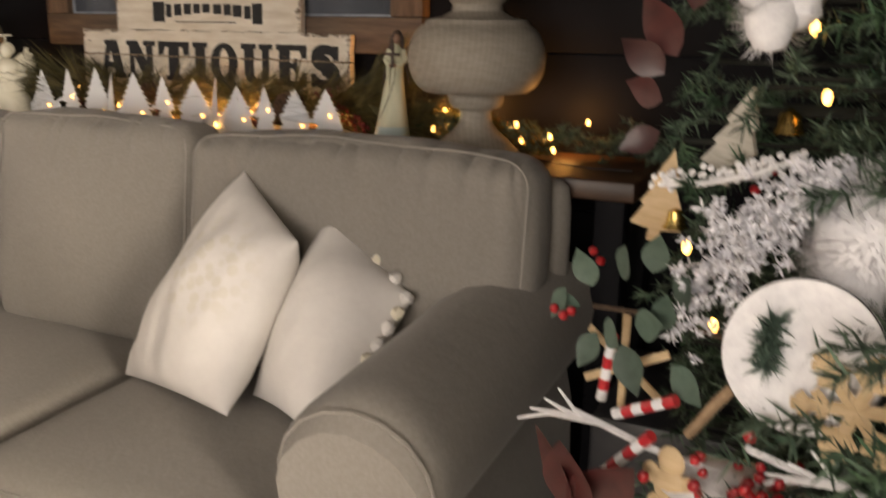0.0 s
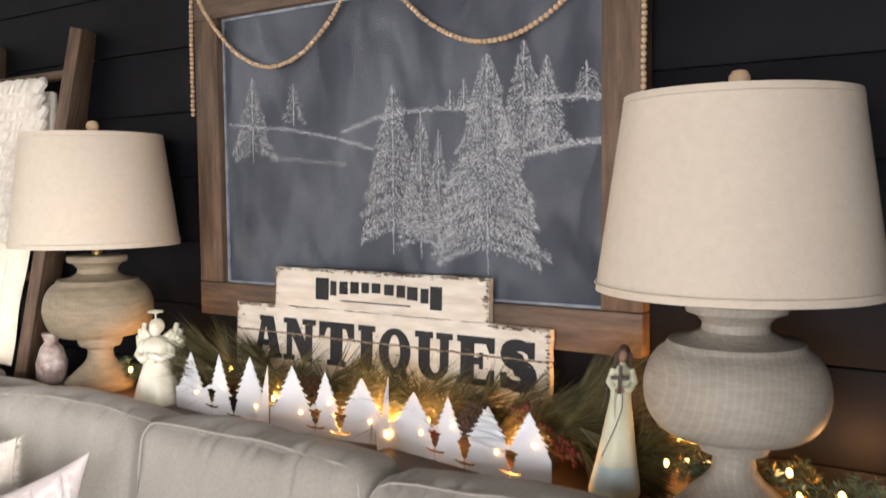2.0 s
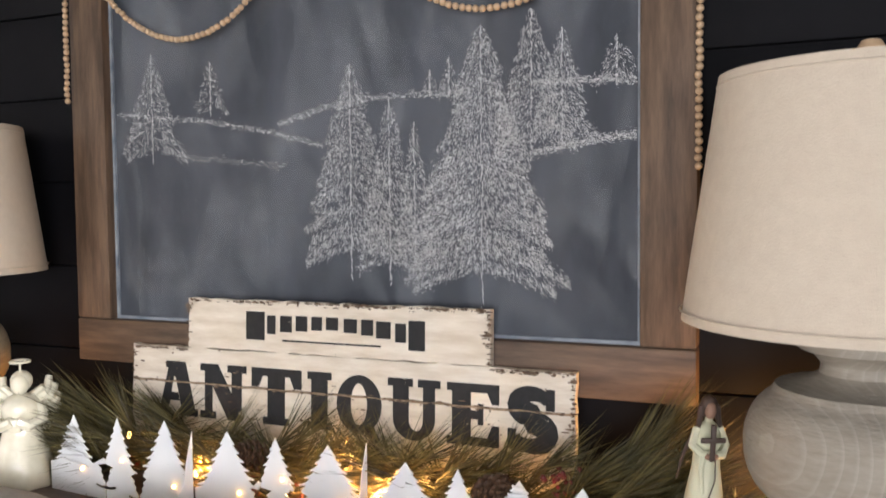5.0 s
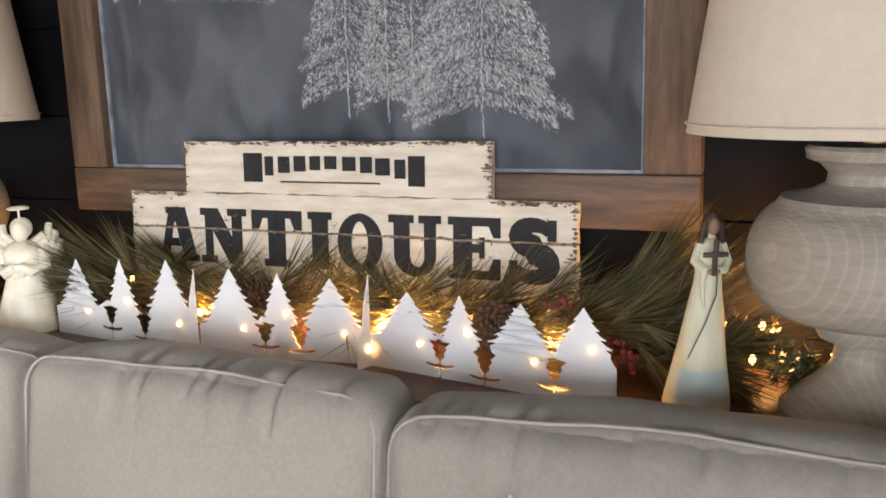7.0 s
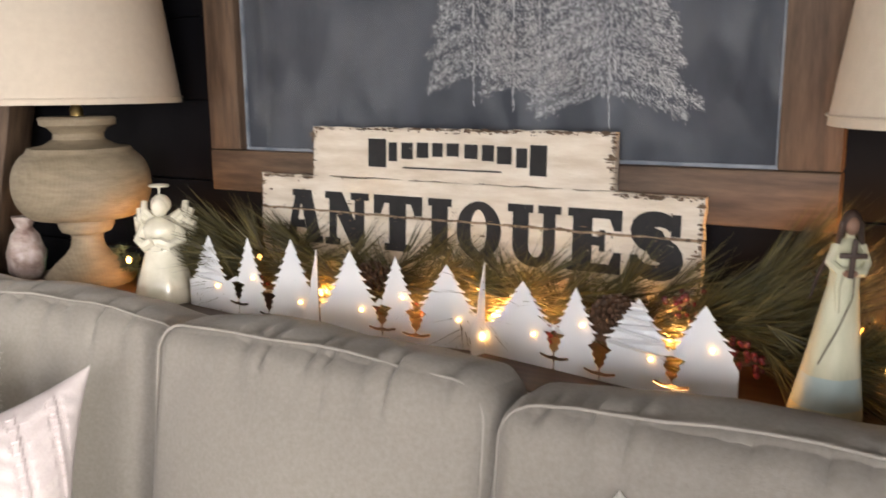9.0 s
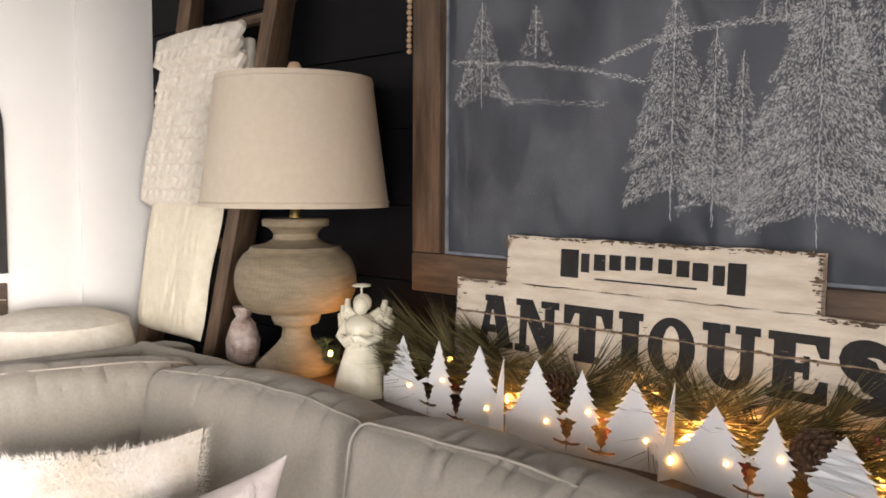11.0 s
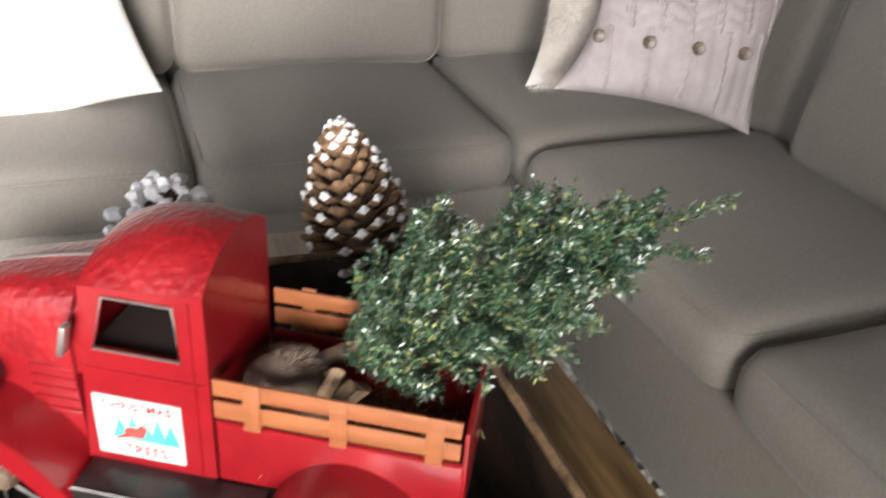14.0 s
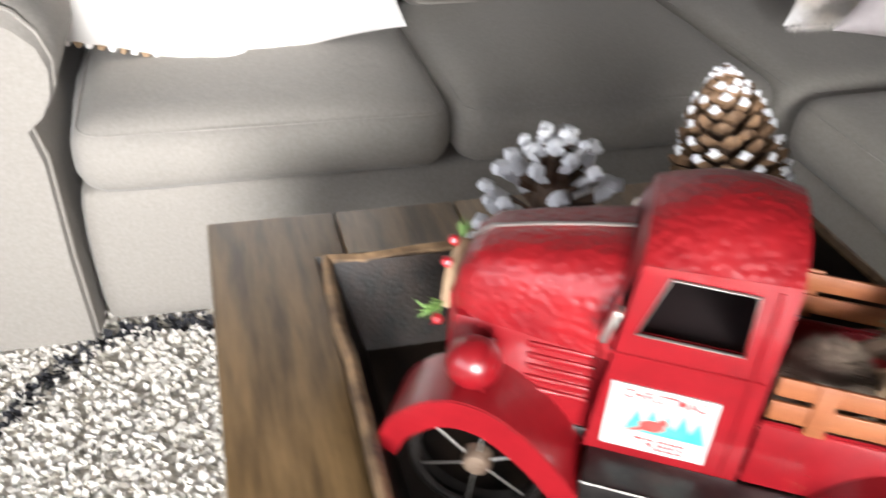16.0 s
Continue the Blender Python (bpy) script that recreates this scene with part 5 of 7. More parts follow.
for p in ((-0.12, -0.10, 0.05), (0.16, -0.15, 0.10), (0.33, -0.16, 0.075), (0.345, -0.19, 0.06), (0.66, -0.16, 0.05), (0.70, -0.16, 0.045), (0.60, -0.14, 0.05), (0.76, -0.16, 0.06), (0.97, -0.15, 0.055), (0.685, -0.205, 0.03),
          (0.50, -0.16, 0.03), (0.25, -0.16, 0.03), (0.42, -0.16, 0.02), (1.27, -0.10, 0.09)):
    part("fairy_light", B().ball(p, 0.0048, 8, s=(1, 1, 1.5)), M_BULB, pg, "lit warm fairy light")

# tinsel garland round the lamp feet
tg = thing("tinsel_garland", pose(0, 0, CZ), "green and gold tinsel garland with warm fairy lights", "garland")
fir, gold = B(), B()
run = [(1.20 + 0.62 * i / 24, -0.12 + 0.03 * math.sin(i * 0.8), 0.035 + 0.015 * math.sin(i)) for i in range(25)]
run2 = [(-0.42 + 0.34 * i / 12, -0.11 + 0.02 * math.sin(i * 0.8), 0.03) for i in range(13)]
for p in run + run2:
    for _ in range(5):
        q = Vector(p) + Vector((rng.gauss(0, 0.012), rng.gauss(0, 0.014), rng.gauss(0, 0.010)))
        d = Vector((rng.gauss(0, 1), rng.gauss(0, 1), rng.uniform(-0.2, 1))).normalized() * 0.035
        fir.needles(q, d, 30, 0.020, 0.0009, 0.6, rng, 0)
        if 1.2 < p[0] < 1.55:
            fir.needles(q + Vector((0, -0.02, 0.012)), d, 60, 0.022, 0.0010, 0.7, rng, 0)
            gold.needles(q + Vector((0, -0.02, 0.012)), d, 46, 0.022, 0.0009, 0.85, rng, 0)
tagged(part("fir_sprigs", fir, M_FIR, tg, "short dark green needles", smooth=False), kind="stuff")
tagged(part("tinsel", gold, M_TINSEL, tg, "gold tinsel strands", smooth=False), kind="stuff")
for p in ((1.30, -0.15, 0.06), (1.47, -0.16, 0.075), (1.55, -0.17, 0.055), (1.565, -0.19, 0.03), (1.62, -0.13, 0.085), (-0.165, -0.200, 0.072), (1.26, -0.14, 0.05), (1.49, -0.18, 0.045)):
    part("fairy_light", B().ball(p, 0.0052, 8, s=(1, 1, 1.5)), M_BULB, tg, "lit warm fairy light")
part("wire", B().tube([(1.50, -0.19, 0.012), (1.58, -0.21, 0.006), (1.66, -0.24, 0.008), (1.74, -0.22, 0.006)], 0.0016, 5), M_PLASTIC, tg)
b = B()
b.needles((1.145, -0.11, 0.13), (0.03, 0, 0.05), 60, 0.024, 0.0009, 0.55, rng)
solid("fir_sprig", b.moved(pose(0, 0, CZ)), M_FIR, Matrix(), "small dark green fir sprig in the garland", "greenery", smooth=False)

# router and glass ornament beside the lamp
rt = thing("router", pose(-0.505, -0.045, CZ, 0, 0, 30), "small dark box with green lights", "router")
part("case", B().box((0, 0, 0.014), (0.11, 0.06, 0.028), 0.004), M_PLASTIC, rt)
for i in range(3):
    part("led", B().box((0.0 + 0.016 * i, -0.0305, 0.014), (0.008, 0.002, 0.004)), M_GREENLED, rt)
solid("ornament_vase", B().lathe([(0.03, 0), (0.045, 0.02), (0.05, 0.07), (0.035, 0.12), (0.02, 0.14), (0.03, 0.17)], 20, wob=0.08), mat("pink_white_glaze", (0.16, 0.10, 0.085), (0.46, 0.39, 0.36), 0.4, 34, 0.3, 60), pose(-0.500, -0.215, CZ) @ Matrix.Scale(0.85, 4), "mottled brown and pinkish white glazed vase", "vase")


# ---- thrown cushions ----
def from_corners(tl, tr, br, bl):
    """The pose and size of a cushion from its four corners."""
    tl, tr, br, bl = (Vector(p) for p in (tl, tr, br, bl))
    x, z = (tr + br - tl - bl) / 2, (tl + tr - bl - br) / 2
    w, h = x.length, z.length
    x.normalize()
    z = (z - x * z.dot(x)).normalized()
    y = z.cross(x)
    m = Matrix((x, y, z)).transposed().to_4x4()
    m.translation = (tl + tr + br + bl) / 4
    inv = m.inverted()
    return m, w, h, [inv @ p for p in (tl, tr, br, bl)]


m, w, h, cs_ = from_corners((1.03, -0.535, 0.862), (1.24, -0.66, 0.772), (1.200, -0.83, 0.500), (0.830, -0.70, 0.452))
pa_ = thing("throw_pillow", m, "white cotton pillow with a faint gold leaf print", "pillow", "pillows on the sofa")
part("cover", pillow(w, h, 0.19, 1, 48, 0.03, wrinkle=0.009, corners=[c * 1.02 for c in cs_], sharp=0.50), M_PRINTED, pa_)
m, w, h, cs_ = from_corners((1.228, -0.515, 0.803), (1.430, -0.585, 0.672), (1.375, -0.80, 0.480), (1.165, -0.70, 0.480))
pb_ = thing("throw_pillow", m, "white cotton pillow edged with a pompom and twine trim", "pillow", "pillows on the sofa")
part("cover", pillow(w, h, 0.19, 2, 48, 0.05, wrinkle=0.006, corners=[c * 1.06 for c in cs_]), M_WHITEPILLOW, pb_)
for k in range(13):
    t = k / 12
    tl_, tr_, br_ = (c * 1.04 for c in cs_[:3])
    p = (tl_.lerp(tr_, t / 0.4) if t < 0.4 else tr_.lerp(br_, (t - 0.4) / 0.6 * 0.8)) + Vector((0, -0.012, 0))
    part("pompom", B().ball(p, 0.0135, 9, lump=0.35, seed=k), M_WHITEPILLOW if k % 3 else M_CREAM, pb_)

# cable-knit pillow with buttons
m, w, h, cs_ = from_corners((0.030, -0.925, 0.785), (0.180, -0.565, 0.870), (0.225, -0.640, 0.490), (0.05, -1.02, 0.552))


def cables(x, z):
    ribs = 0.0030 * abs(math.sin(x * 110))
    if z > 0.015:
        # plaited columns with a raised welt on both sides
        u = (x * 17.5) % 1.0
        plait = abs(math.sin(math.pi * (z * 34 + (u if int(x * 17.5 + 40) % 2 else -u))))
        return 0.0065 * (u < 0.12) + (0.0052 * plait if 0.28 < u < 0.86 else 0.0)
    return ribs + 0.005 * ((x * 13.0) % 1.0 < 0.10)


kp = thing("throw_pillow", m, "pale mauve-grey cable-knit pillow with a row of buttons", "pillow", "pillows on the sofa")
part("cover", pillow(w, h, 0.17, 3, 110, 0.13, cables, 0.007, [c * 1.03 for c in cs_], 0.55), M_KNIT, kp)
for k in range(4):
    part("button", B().lathe([(0.001, 0.0), (0.0125, 0.0), (0.0135, 0.002), (0.0125, 0.0045), (0.009, 0.0035), (0.001, 0.0035)], 18).moved(pose(-0.173 + 0.097 * k, -0.094 + 0.018 * abs(k - 1.6) ** 1.6 - (0.006 if k == 3 else 0), -0.005 - 0.006 * k, 90)), M_BUTTON, kp, "round horn button")

# fur pillow
m, w, h, cs_ = from_corners((-0.19, -0.95, 0.872), (-0.07, -0.57, 0.870), (0.0, -0.58, 0.475), (-0.13, -1.0, 0.49))
fp = thing("throw_pillow", m, "cream faux-fur pillow leaning in the sofa corner", "pillow", "pillows on the sofa")
part("cover", pillow(w, h, 0.15, 4, 30, 0.13, corners=cs_), M_FUR, fp)
rng = random.Random(9)
fur = B()
for _ in range(34000):
    u, v = rng.uniform(-1, 1), rng.uniform(-1, 1)
    x, z = u * w / 2 * (1 - 0.10 * (1 - v * v)), v * h / 2 * (1 - 0.10 * (1 - u * u))
    e = max(0.0, (1 - u * u) * (1 - v * v))
    p = Vector((x, -0.075 * e ** 0.56, z))
    d = Vector((rng.gauss(0, 0.6) + 1.1 * u * (1 - e), -0.7, rng.gauss(-0.3, 0.5) + 1.1 * v * (1 - e))).normalized() * rng.uniform(0.010, 0.022)
    s = Vector((0.0007, 0, 0.0003))
    fur.add([p - s, p + s, p + d], [(0, 1, 2)])
tagged(part("fur", fur, M_FUR, fp, "short cream fur", smooth=False), kind="stuff")

# white pillows at the far end
ob = thing("throw_pillow", pose(-0.30, -2.055, 0.630, -18, -14, 90), "plain white cotton pillow against the sofa back", "pillow", "pillows on the sofa")
part("cover", pillow(0.42, 0.42, 0.15, 5, 30, 0.08, wrinkle=0.008), M_WHITEPILLOW, ob)
ob = thing("throw_pillow", pose(-0.27, -2.275, 0.635, -14, 12, 82), "white cotton pillow with a knotted fringe", "pillow", "pillows on the sofa")
part("cover", pillow(0.40, 0.40, 0.14, 6, 30, 0.08, wrinkle=0.008), M_WHITEPILLOW, ob)
for k in range(40):
    t = (k % 20) / 19
    p = (-0.19 + 0.38 * t, 0, -0.197 + 0.012 * math.sin(3.1 * t)) if k < 20 else (-0.198 + 0.01 * math.sin(3.1 * t), 0, -0.19 + 0.38 * t)
    part("tassel", B().ball(p, 0.0085, 7, lump=0.3, seed=k), M_WHITEPILLOW if k % 2 else M_TWINE, ob)

# ---- toy truck in the tray ----
truck = thing("toy_truck", pose(0.976, -1.8165, 0.5140, 0, 0, 59), "red hammered-metal toy pickup truck with a wooden rack", "toy truck")
HW = 0.065


def crease(ob, deg=32):
    """Keeps pressed metal folds crisp."""
    md_ = ob.modifiers.new("folds", "EDGE_SPLIT")
    md_.split_angle = radians(deg)
    return ob


def cab_mesh():
    """A rounded cab with true window openings on both sides."""
    b = B()
    x0, x1, zb, zs_, zt = -0.112, 0.0, 0.088, 0.268, 0.300
    # roof: a domed shell of rows along the length
    rows = []
    nx, ny = 14, 14
    for i in range(nx + 1):
        t = i / nx
        x = x0 + 0.012 + (x1 - x0 - 0.012) * t
        crown = 0.034 * (math.sin(math.pi * min(1, 0.16 + t * 0.62)) ** 0.8)
        row = []
        for j in range(ny + 1):
            s = 2 * j / ny - 1
            y = HW * s
            z = zs_ - 0.006 * (1 - t) * 1.2 + crown * (1 - abs(s) ** 2.6)
            row.append((x, y, z))
        rows.append(row)
    verts = [p for r in rows for p in r]
    faces = [(i * (ny + 1) + j, (i + 1) * (ny + 1) + j, (i + 1) * (ny + 1) + j + 1, i * (ny + 1) + j + 1) for i in range(nx) for j in range(ny)]
    b.add(verts, faces, 1)
    # back wall
    back = rows[-1]
    b.add([(x1, -HW, zb), (x1, HW, zb)] + back[::-1], [tuple(range(2 + len(back)))], 0)
    # front above the hood: frame round the windscreen
    fr = rows[0]
    b.add([(x0 - 0.004, HW, 0.214), (x0 - 0.004, -HW, 0.214)] + fr, [tuple(range(2 + len(fr)))], 0)
    b.add([(x0, HW, zb), (x0, -HW, zb), (x0 - 0.004, -HW, 0.214), (x0 - 0.004, HW, 0.214)], [(0, 1, 2, 3)], 0)
    return b


def side_panel(s):
    """A cab side: outline with a window hole, as four strips round the opening."""
    x0, x1, zb = -0.114, 0.0, 0.088
    zt0, zt1 = 0.262, 0.268
    w = [(-0.094, 0.206), (-0.022, 0.206), (-0.024, 0.256), (-0.080, 0.256)]
    o = [(x0, zb), (x1, zb), (x1, zt1), (x0 + 0.014, zt0)]
    b = B()
    for y in (HW * s, (HW - 0.003) * s):
        k = len(b.v)
        b.add([(x, y, z) for x, z in o + w], [])
        for i in range(4):
            j = (i + 1) % 4
            q = (k + i, k + j, k + 4 + j, k + 4 + i)
            b.f.append(q if (s < 0) == (y == HW * s) else q[::-1])
            b.m.append(0)
    return b


crease(part("cab", cab_mesh(), [M_RED, M_REDH], truck), 45)
for s in (-1, 1):
    sp = part("cab_side", side_panel(s), M_RED, truck)
    trim = [(-0.094, s * (HW + 0.0012), 0.206), (-0.022, s * (HW + 0.0012), 0.206), (-0.024, s * (HW + 0.0012), 0.256), (-0.080, s * (HW + 0.0012), 0.256)]
    part("window_trim", B().tube(trim, 0.0012, 6, True), M_STEEL, sp, "bare metal window trim")
    for pts_ in ([(-0.108, s * (HW + 0.0006), 0.186), (-0.004, s * (HW + 0.0006), 0.186)], [(-0.012, s * (HW + 0.0006), 0.092), (-0.012, s * (HW + 0.0006), 0.186), (-0.012, s * (HW + 0.0006), 0.262)]):
        part("door_seam", B().tube(pts_, 0.0012, 5), M_RED, sp)
# added dark block: the cab's inner shade as a solid shape
part("interior", B().box((-0.055, 0, 0.15), (0.098, 0.118, 0.10), 0.004), M_CABSHADE, truck)


def hood_mesh():
    b = B()
    n = 12
    secs = [(-0.232, 0.030, 0.196), (-0.226, 0.040, 0.214), (-0.212, 0.046, 0.226), (-0.18, 0.050, 0.235), (-0.14, 0.056, 0.244), (-0.108, 0.060, 0.250)]
    verts = []
    for x, hw, zt in secs:
        for j in range(n + 1):
            a = math.pi * j / n
            c = math.cos(a)
            verts.append((x, -hw * (abs(c) ** 0.5) * (1 if c > 0 else -1), 0.172 + (zt - 0.172) * math.sin(a) ** 0.6))
    k = n + 1
    faces = [(i * k + j, i * k + j + 1, (i + 1) * k + j + 1, (i + 1) * k + j) for i in range(len(secs) - 1) for j in range(n)]
    faces.append(tuple(range(k)))
    b.add(verts, faces, 0)
    return b


hood = part("hood", hood_mesh(), M_REDH, truck)
part("hood_ridge", B().tube([(-0.228, 0, 0.214), (-0.212, 0, 0.2275), (-0.18, 0, 0.2365), (-0.14, 0, 0.2455), (-0.108, 0, 0.2515)], 0.0016, 6), M_STEEL, hood)
part("engine_bay", B().box((-0.168, 0, 0.124), (0.122, 0.096, 0.10), 0.006), M_RED, truck)
part("grille", B().box((-0.231, 0, 0.132), (0.010, 0.060, 0.096), 0.004), M_RED, truck)
for s in (-1, 1):
    for k in range(5):
        part("louvre", B().box((-0.142, s * 0.0485, 0.118 + 0.011 * k), (0.052, 0.004, 0.0055), 0.0018), M_RED, hood)


def fender(arc, y0, y1, depth):
    """A curved mudguard: a top strip and an outer flange that follows it."""
    b = B()
    n = len(arc)
    t = 0.0022
    for pts_, m_ in ((arc, 0),):
        v = [(x, y0, z) for x, z in arc] + [(x, y1, z) for x, z in arc]
        b.add(v, [(i, i + 1, n + i + 1, n + i) if y1 < y0 else (i, n + i, n + i + 1, i + 1) for i in range(n - 1)])
    cx = sum(p[0] for p in arc) / n
    low = [(cx + (x - cx) * 0.80, z - depth * (0.35 + 0.65 * math.sin(math.pi * i / (n - 1)))) for i, (x, z) in enumerate(arc)]
    v = [(x, y1, z) for x, z in arc] + [(x, y1, z) for x, z in low]
    b.add(v, [(i, i + 1, n + i + 1, n + i) if y1 > 0 else (i, n + i, n + i + 1, i + 1) for i in range(n - 1)])
    return b


def smooth_arc(keys, n=22):
    out = []
    for i in range(n + 1):
        t = i / n * (len(keys) - 1)
        k = min(int(t), len(keys) - 2)
        f = t - k
        p0, p1, p2, p3 = keys[max(0, k - 1)], keys[k], keys[k + 1], keys[min(len(keys) - 1, k + 2)]
        out.append(tuple(0.5 * ((2 * p1[c]) + (-p0[c] + p2[c]) * f + (2 * p0[c] - 5 * p1[c] + 4 * p2[c] - p3[c]) * f * f + (-p0[c] + 3 * p1[c] - 3 * p2[c] + p3[c]) * f ** 3) for c in (0, 1)))
    return out


FRONT = smooth_arc([(-0.268, 0.076), (-0.256, 0.108), (-0.225, 0.134), (-0.190, 0.137), (-0.155, 0.118), (-0.128, 0.092), (-0.106, 0.064)])
REAR = smooth_arc([(0.042, 0.064), (0.058, 0.098), (0.085, 0.124), (0.118, 0.131), (0.152, 0.118), (0.178, 0.092), (0.194, 0.060)])
for s in (-1, 1):
    for arc, inner in ((FRONT, 0.046), (REAR, HW)):
        ob = part("fender", fender(arc, s * inner, s * 0.103, 0.026), M_RED, truck)
        md = ob.modifiers.new("thickness", "SOLIDIFY")
        md.thickness, md.offset = 0.0022, 0
        crease(ob)
    rb = part("running_board", B().box((-0.032, s * 0.083, 0.078), (0.158, 0.040, 0.022), 0.004), M_BLACKMETAL, truck)
    part("edge_wear", B().tube([(-0.110, s * 0.1025, 0.0885), (0.046, s * 0.1025, 0.0885)], 0.0009, 4), M_STEEL, rb)
    hl = part("headlight", B().ball((-0.203, s * 0.076, 0.156), 0.0205, 24, s=(1.05, 1, 1)), M_RED, truck, "glossy red headlight")
    part("bezel", B().tube([(-0.192 + 0.0, s * 0.076 + 0.0195 * math.cos(radians(15 * i)), 0.156 + 0.0195 * math.sin(radians(15 * i))) for i in range(24)], 0.0014, 5, True), M_RED, hl)
    part("bracket", B().tube([(-0.195, s * 0.07, 0.14), (-0.192, s * 0.06, 0.126)], 0.003, 6), M_RED, hl)
    part("mirror", B().box((-0.112, s * 0.074, 0.216), (0.006, 0.010, 0.030), 0.002, (0, 14, 0)), M_STEEL, truck, "small bent wire mirror")


def wheel(x, s):
    root = part("wheel", B().tube([(x + 0.052 * math.cos(radians(10 * i)), s * 0.079, 0.056 + 0.052 * math.sin(radians(10 * i))) for i in range(36)], 0.003, 8, True), M_BLACKMETAL, truck)
    part("tyre", B().lathe([(0.0525, -0.011), (0.0555, -0.010), (0.0555, 0.010), (0.0525, 0.011), (0.0525, -0.011)], 40, caps=False).moved(pose(x, s * 0.073, 0.056, 90)), M_BLACKMETAL, root)
    for k in range(6):
        a = radians(60 * k + 25)
        part("spoke", B().tube([(x, s * 0.080, 0.056), (x + 0.052 * math.cos(a), s * 0.077, 0.056 + 0.052 * math.sin(a))], 0.0012, 5), M_STEEL, root)
    part("hub", B().lathe([(0.001, 0.006), (0.010, 0.005), (0.0125, 0.0), (0.0125, -0.008)], 18).moved(pose(x, s * 0.080, 0.056, 90 if s < 0 else -90)), M_RUSTHUB, root, "rusty domed hub")


for x in (-0.192, 0.118):
    part("axle", B().tube([(x, -0.085, 0.056), (x, 0.085, 0.056)], 0.004, 8), M_BLACKMETAL, truck)
    for s in (-1, 1):
        wheel(x, s)
part("chassis", B().box((0.0, 0, 0.082), (0.40, 0.10, 0.016), 0.003), M_BLACKMETAL, truck)
# bed
part("bed_floor", B().box((0.102, 0, 0.094), (0.20, 0.126, 0.006)), M_RED, truck)
for s in (-1, 1):
    part("bed_side", B().box((0.103, s * (HW - 0.0015), 0.121), (0.200, 0.003, 0.062), 0.001), M_RED, truck)
    part("bed_rim", B().tube([(0.004, s * HW, 0.1525), (0.203, s * HW, 0.1525)], 0.0022, 6), M_RED, truck)
    rack = part("rack", B().box((0.102, s * 0.0675, 0.190), (0.196, 0.003, 0.016), 0.001), M_RACK, truck, "orange-brown wooden side rack")
    part("slat", B().box((0.102, s * 0.0675, 0.1685), (0.196, 0.003, 0.017), 0.001), M_RACK, rack)
    for x in (0.036, 0.105, 0.180):
        part("stake", B().box((x, s * 0.0702, 0.177), (0.014, 0.0025, 0.046), 0.001), M_RACK, rack)
part("tailgate", B().box((0.204, 0, 0.138), (0.004, 0.132, 0.096), 0.001), M_RED, truck)
# door decal
dec = part("decal", B().box((-0.064, -HW - 0.0008, 0.129), (0.076, 0.0012, 0.062)), M_STICKER, truck, "white door decal with trees and a red bird", smooth=False)
for k in range(5):
    x = -0.080 + 0.011 * k
    part("printed_tree", B().add([(x - 0.008, -HW - 0.0018, 0.117), (x + 0.008, -HW - 0.0018, 0.117), (x, -HW - 0.0018, 0.141 + 0.004 * (k % 2))], [(0, 1, 2)]), M_TEAL, dec, "teal printed fir tree", smooth=False)
bd = B().ball((-0.068, -HW - 0.0018, 0.125), 0.008, 10, 0, (1.2, 0.06, 0.7)).ball((-0.061, -HW - 0.0018, 0.130), 0.004, 8, 0, (1, 0.1, 1))
bd.add([(-0.074, -HW - 0.0019, 0.124), (-0.072, -HW - 0.0019, 0.120), (-0.090, -HW - 0.0019, 0.114)], [(0, 1, 2)])
part("printed_bird", bd, M_REDPRINT, dec, "red printed bird silhouette")
letters("CHRISTMAS", 0.0115, M_REDPRINT, dec, pose(-0.064, -HW - 0.0018, 0.152, 90), depth=0.0003, offset=0.0001)
letters("TREES", 0.0145, M_REDPRINT, dec, pose(-0.060, -HW - 0.0018, 0.106, 90), depth=0.0003, offset=0.0001)
# berry sprig on the grille
spr = part("sprig", B().tube([(-0.238, -0.026, 0.160), (-0.240, -0.006, 0.185), (-0.237, 0.018, 0.195)], 0.006, 6), M_TWINE, truck, "twine and berry sprig")
rng = random.Random(14)
gs = B()
gs.needles((-0.240, -0.026, 0.165), (-0.010, -0.010, -0.004), 40, 0.014, 0.0008, 0.5, rng)
gs.needles((-0.238, 0.016, 0.195), (-0.004, 0.010, 0.010), 24, 0.013, 0.0008, 0.5, rng)
tagged(part("needles", gs, mat("bright_green_sprig", (0.12, 0.22, 0.05), (0.2, 0.32, 0.09), 0.6, 30, 0, 60), spr, smooth=False), kind="stuff")
for p in ((-0.244, -0.030, 0.150), (-0.244, -0.010, 0.192), (-0.244, 0.010, 0.200)):
    part("berry", B().ball(p, 0.0048, 9), M_BERRY, spr)

# load in the bed
rng = random.Random(17)
TRUCK = truck.matrix_world.copy()
toy = B().ball((0.046, -0.016, 0.150), 0.041, 18, 0, (1.0, 0.9, 1.0), 0.12, 1)
bristle = B()
for _ in range(2600):
    d = Vector((rng.gauss(0, 1), rng.gauss(0, 1), rng.gauss(0.2, 1))).normalized()
    p = Vector((0.046, -0.016, 0.150)) + Vector((d.x, d.y * 0.9, d.z)) * 0.0395
    tip = p + (d + Vector((0.25, 0, -0.4))).normalized() * 0.009
    s = d.cross(Vector((0.3, 0.5, 0.8))).normalized() * 0.0006
    bristle.add([p - s, p + s, tip], [(0, 1, 2)])
M_BRIST = mat("grey_brown_bristle", (0.11, 0.075, 0.05), (0.26, 0.2, 0.15), 0.85, 30, 0.2, 90, island=0.35)
bt = thing("bristle_ornament", TRUCK, "round grey-brown bristle ornament lying in the truck bed", "ornament")
part("body", toy, M_BRIST, bt)
tagged(part("bristles", bristle, M_BRIST, bt, smooth=False), kind="stuff")
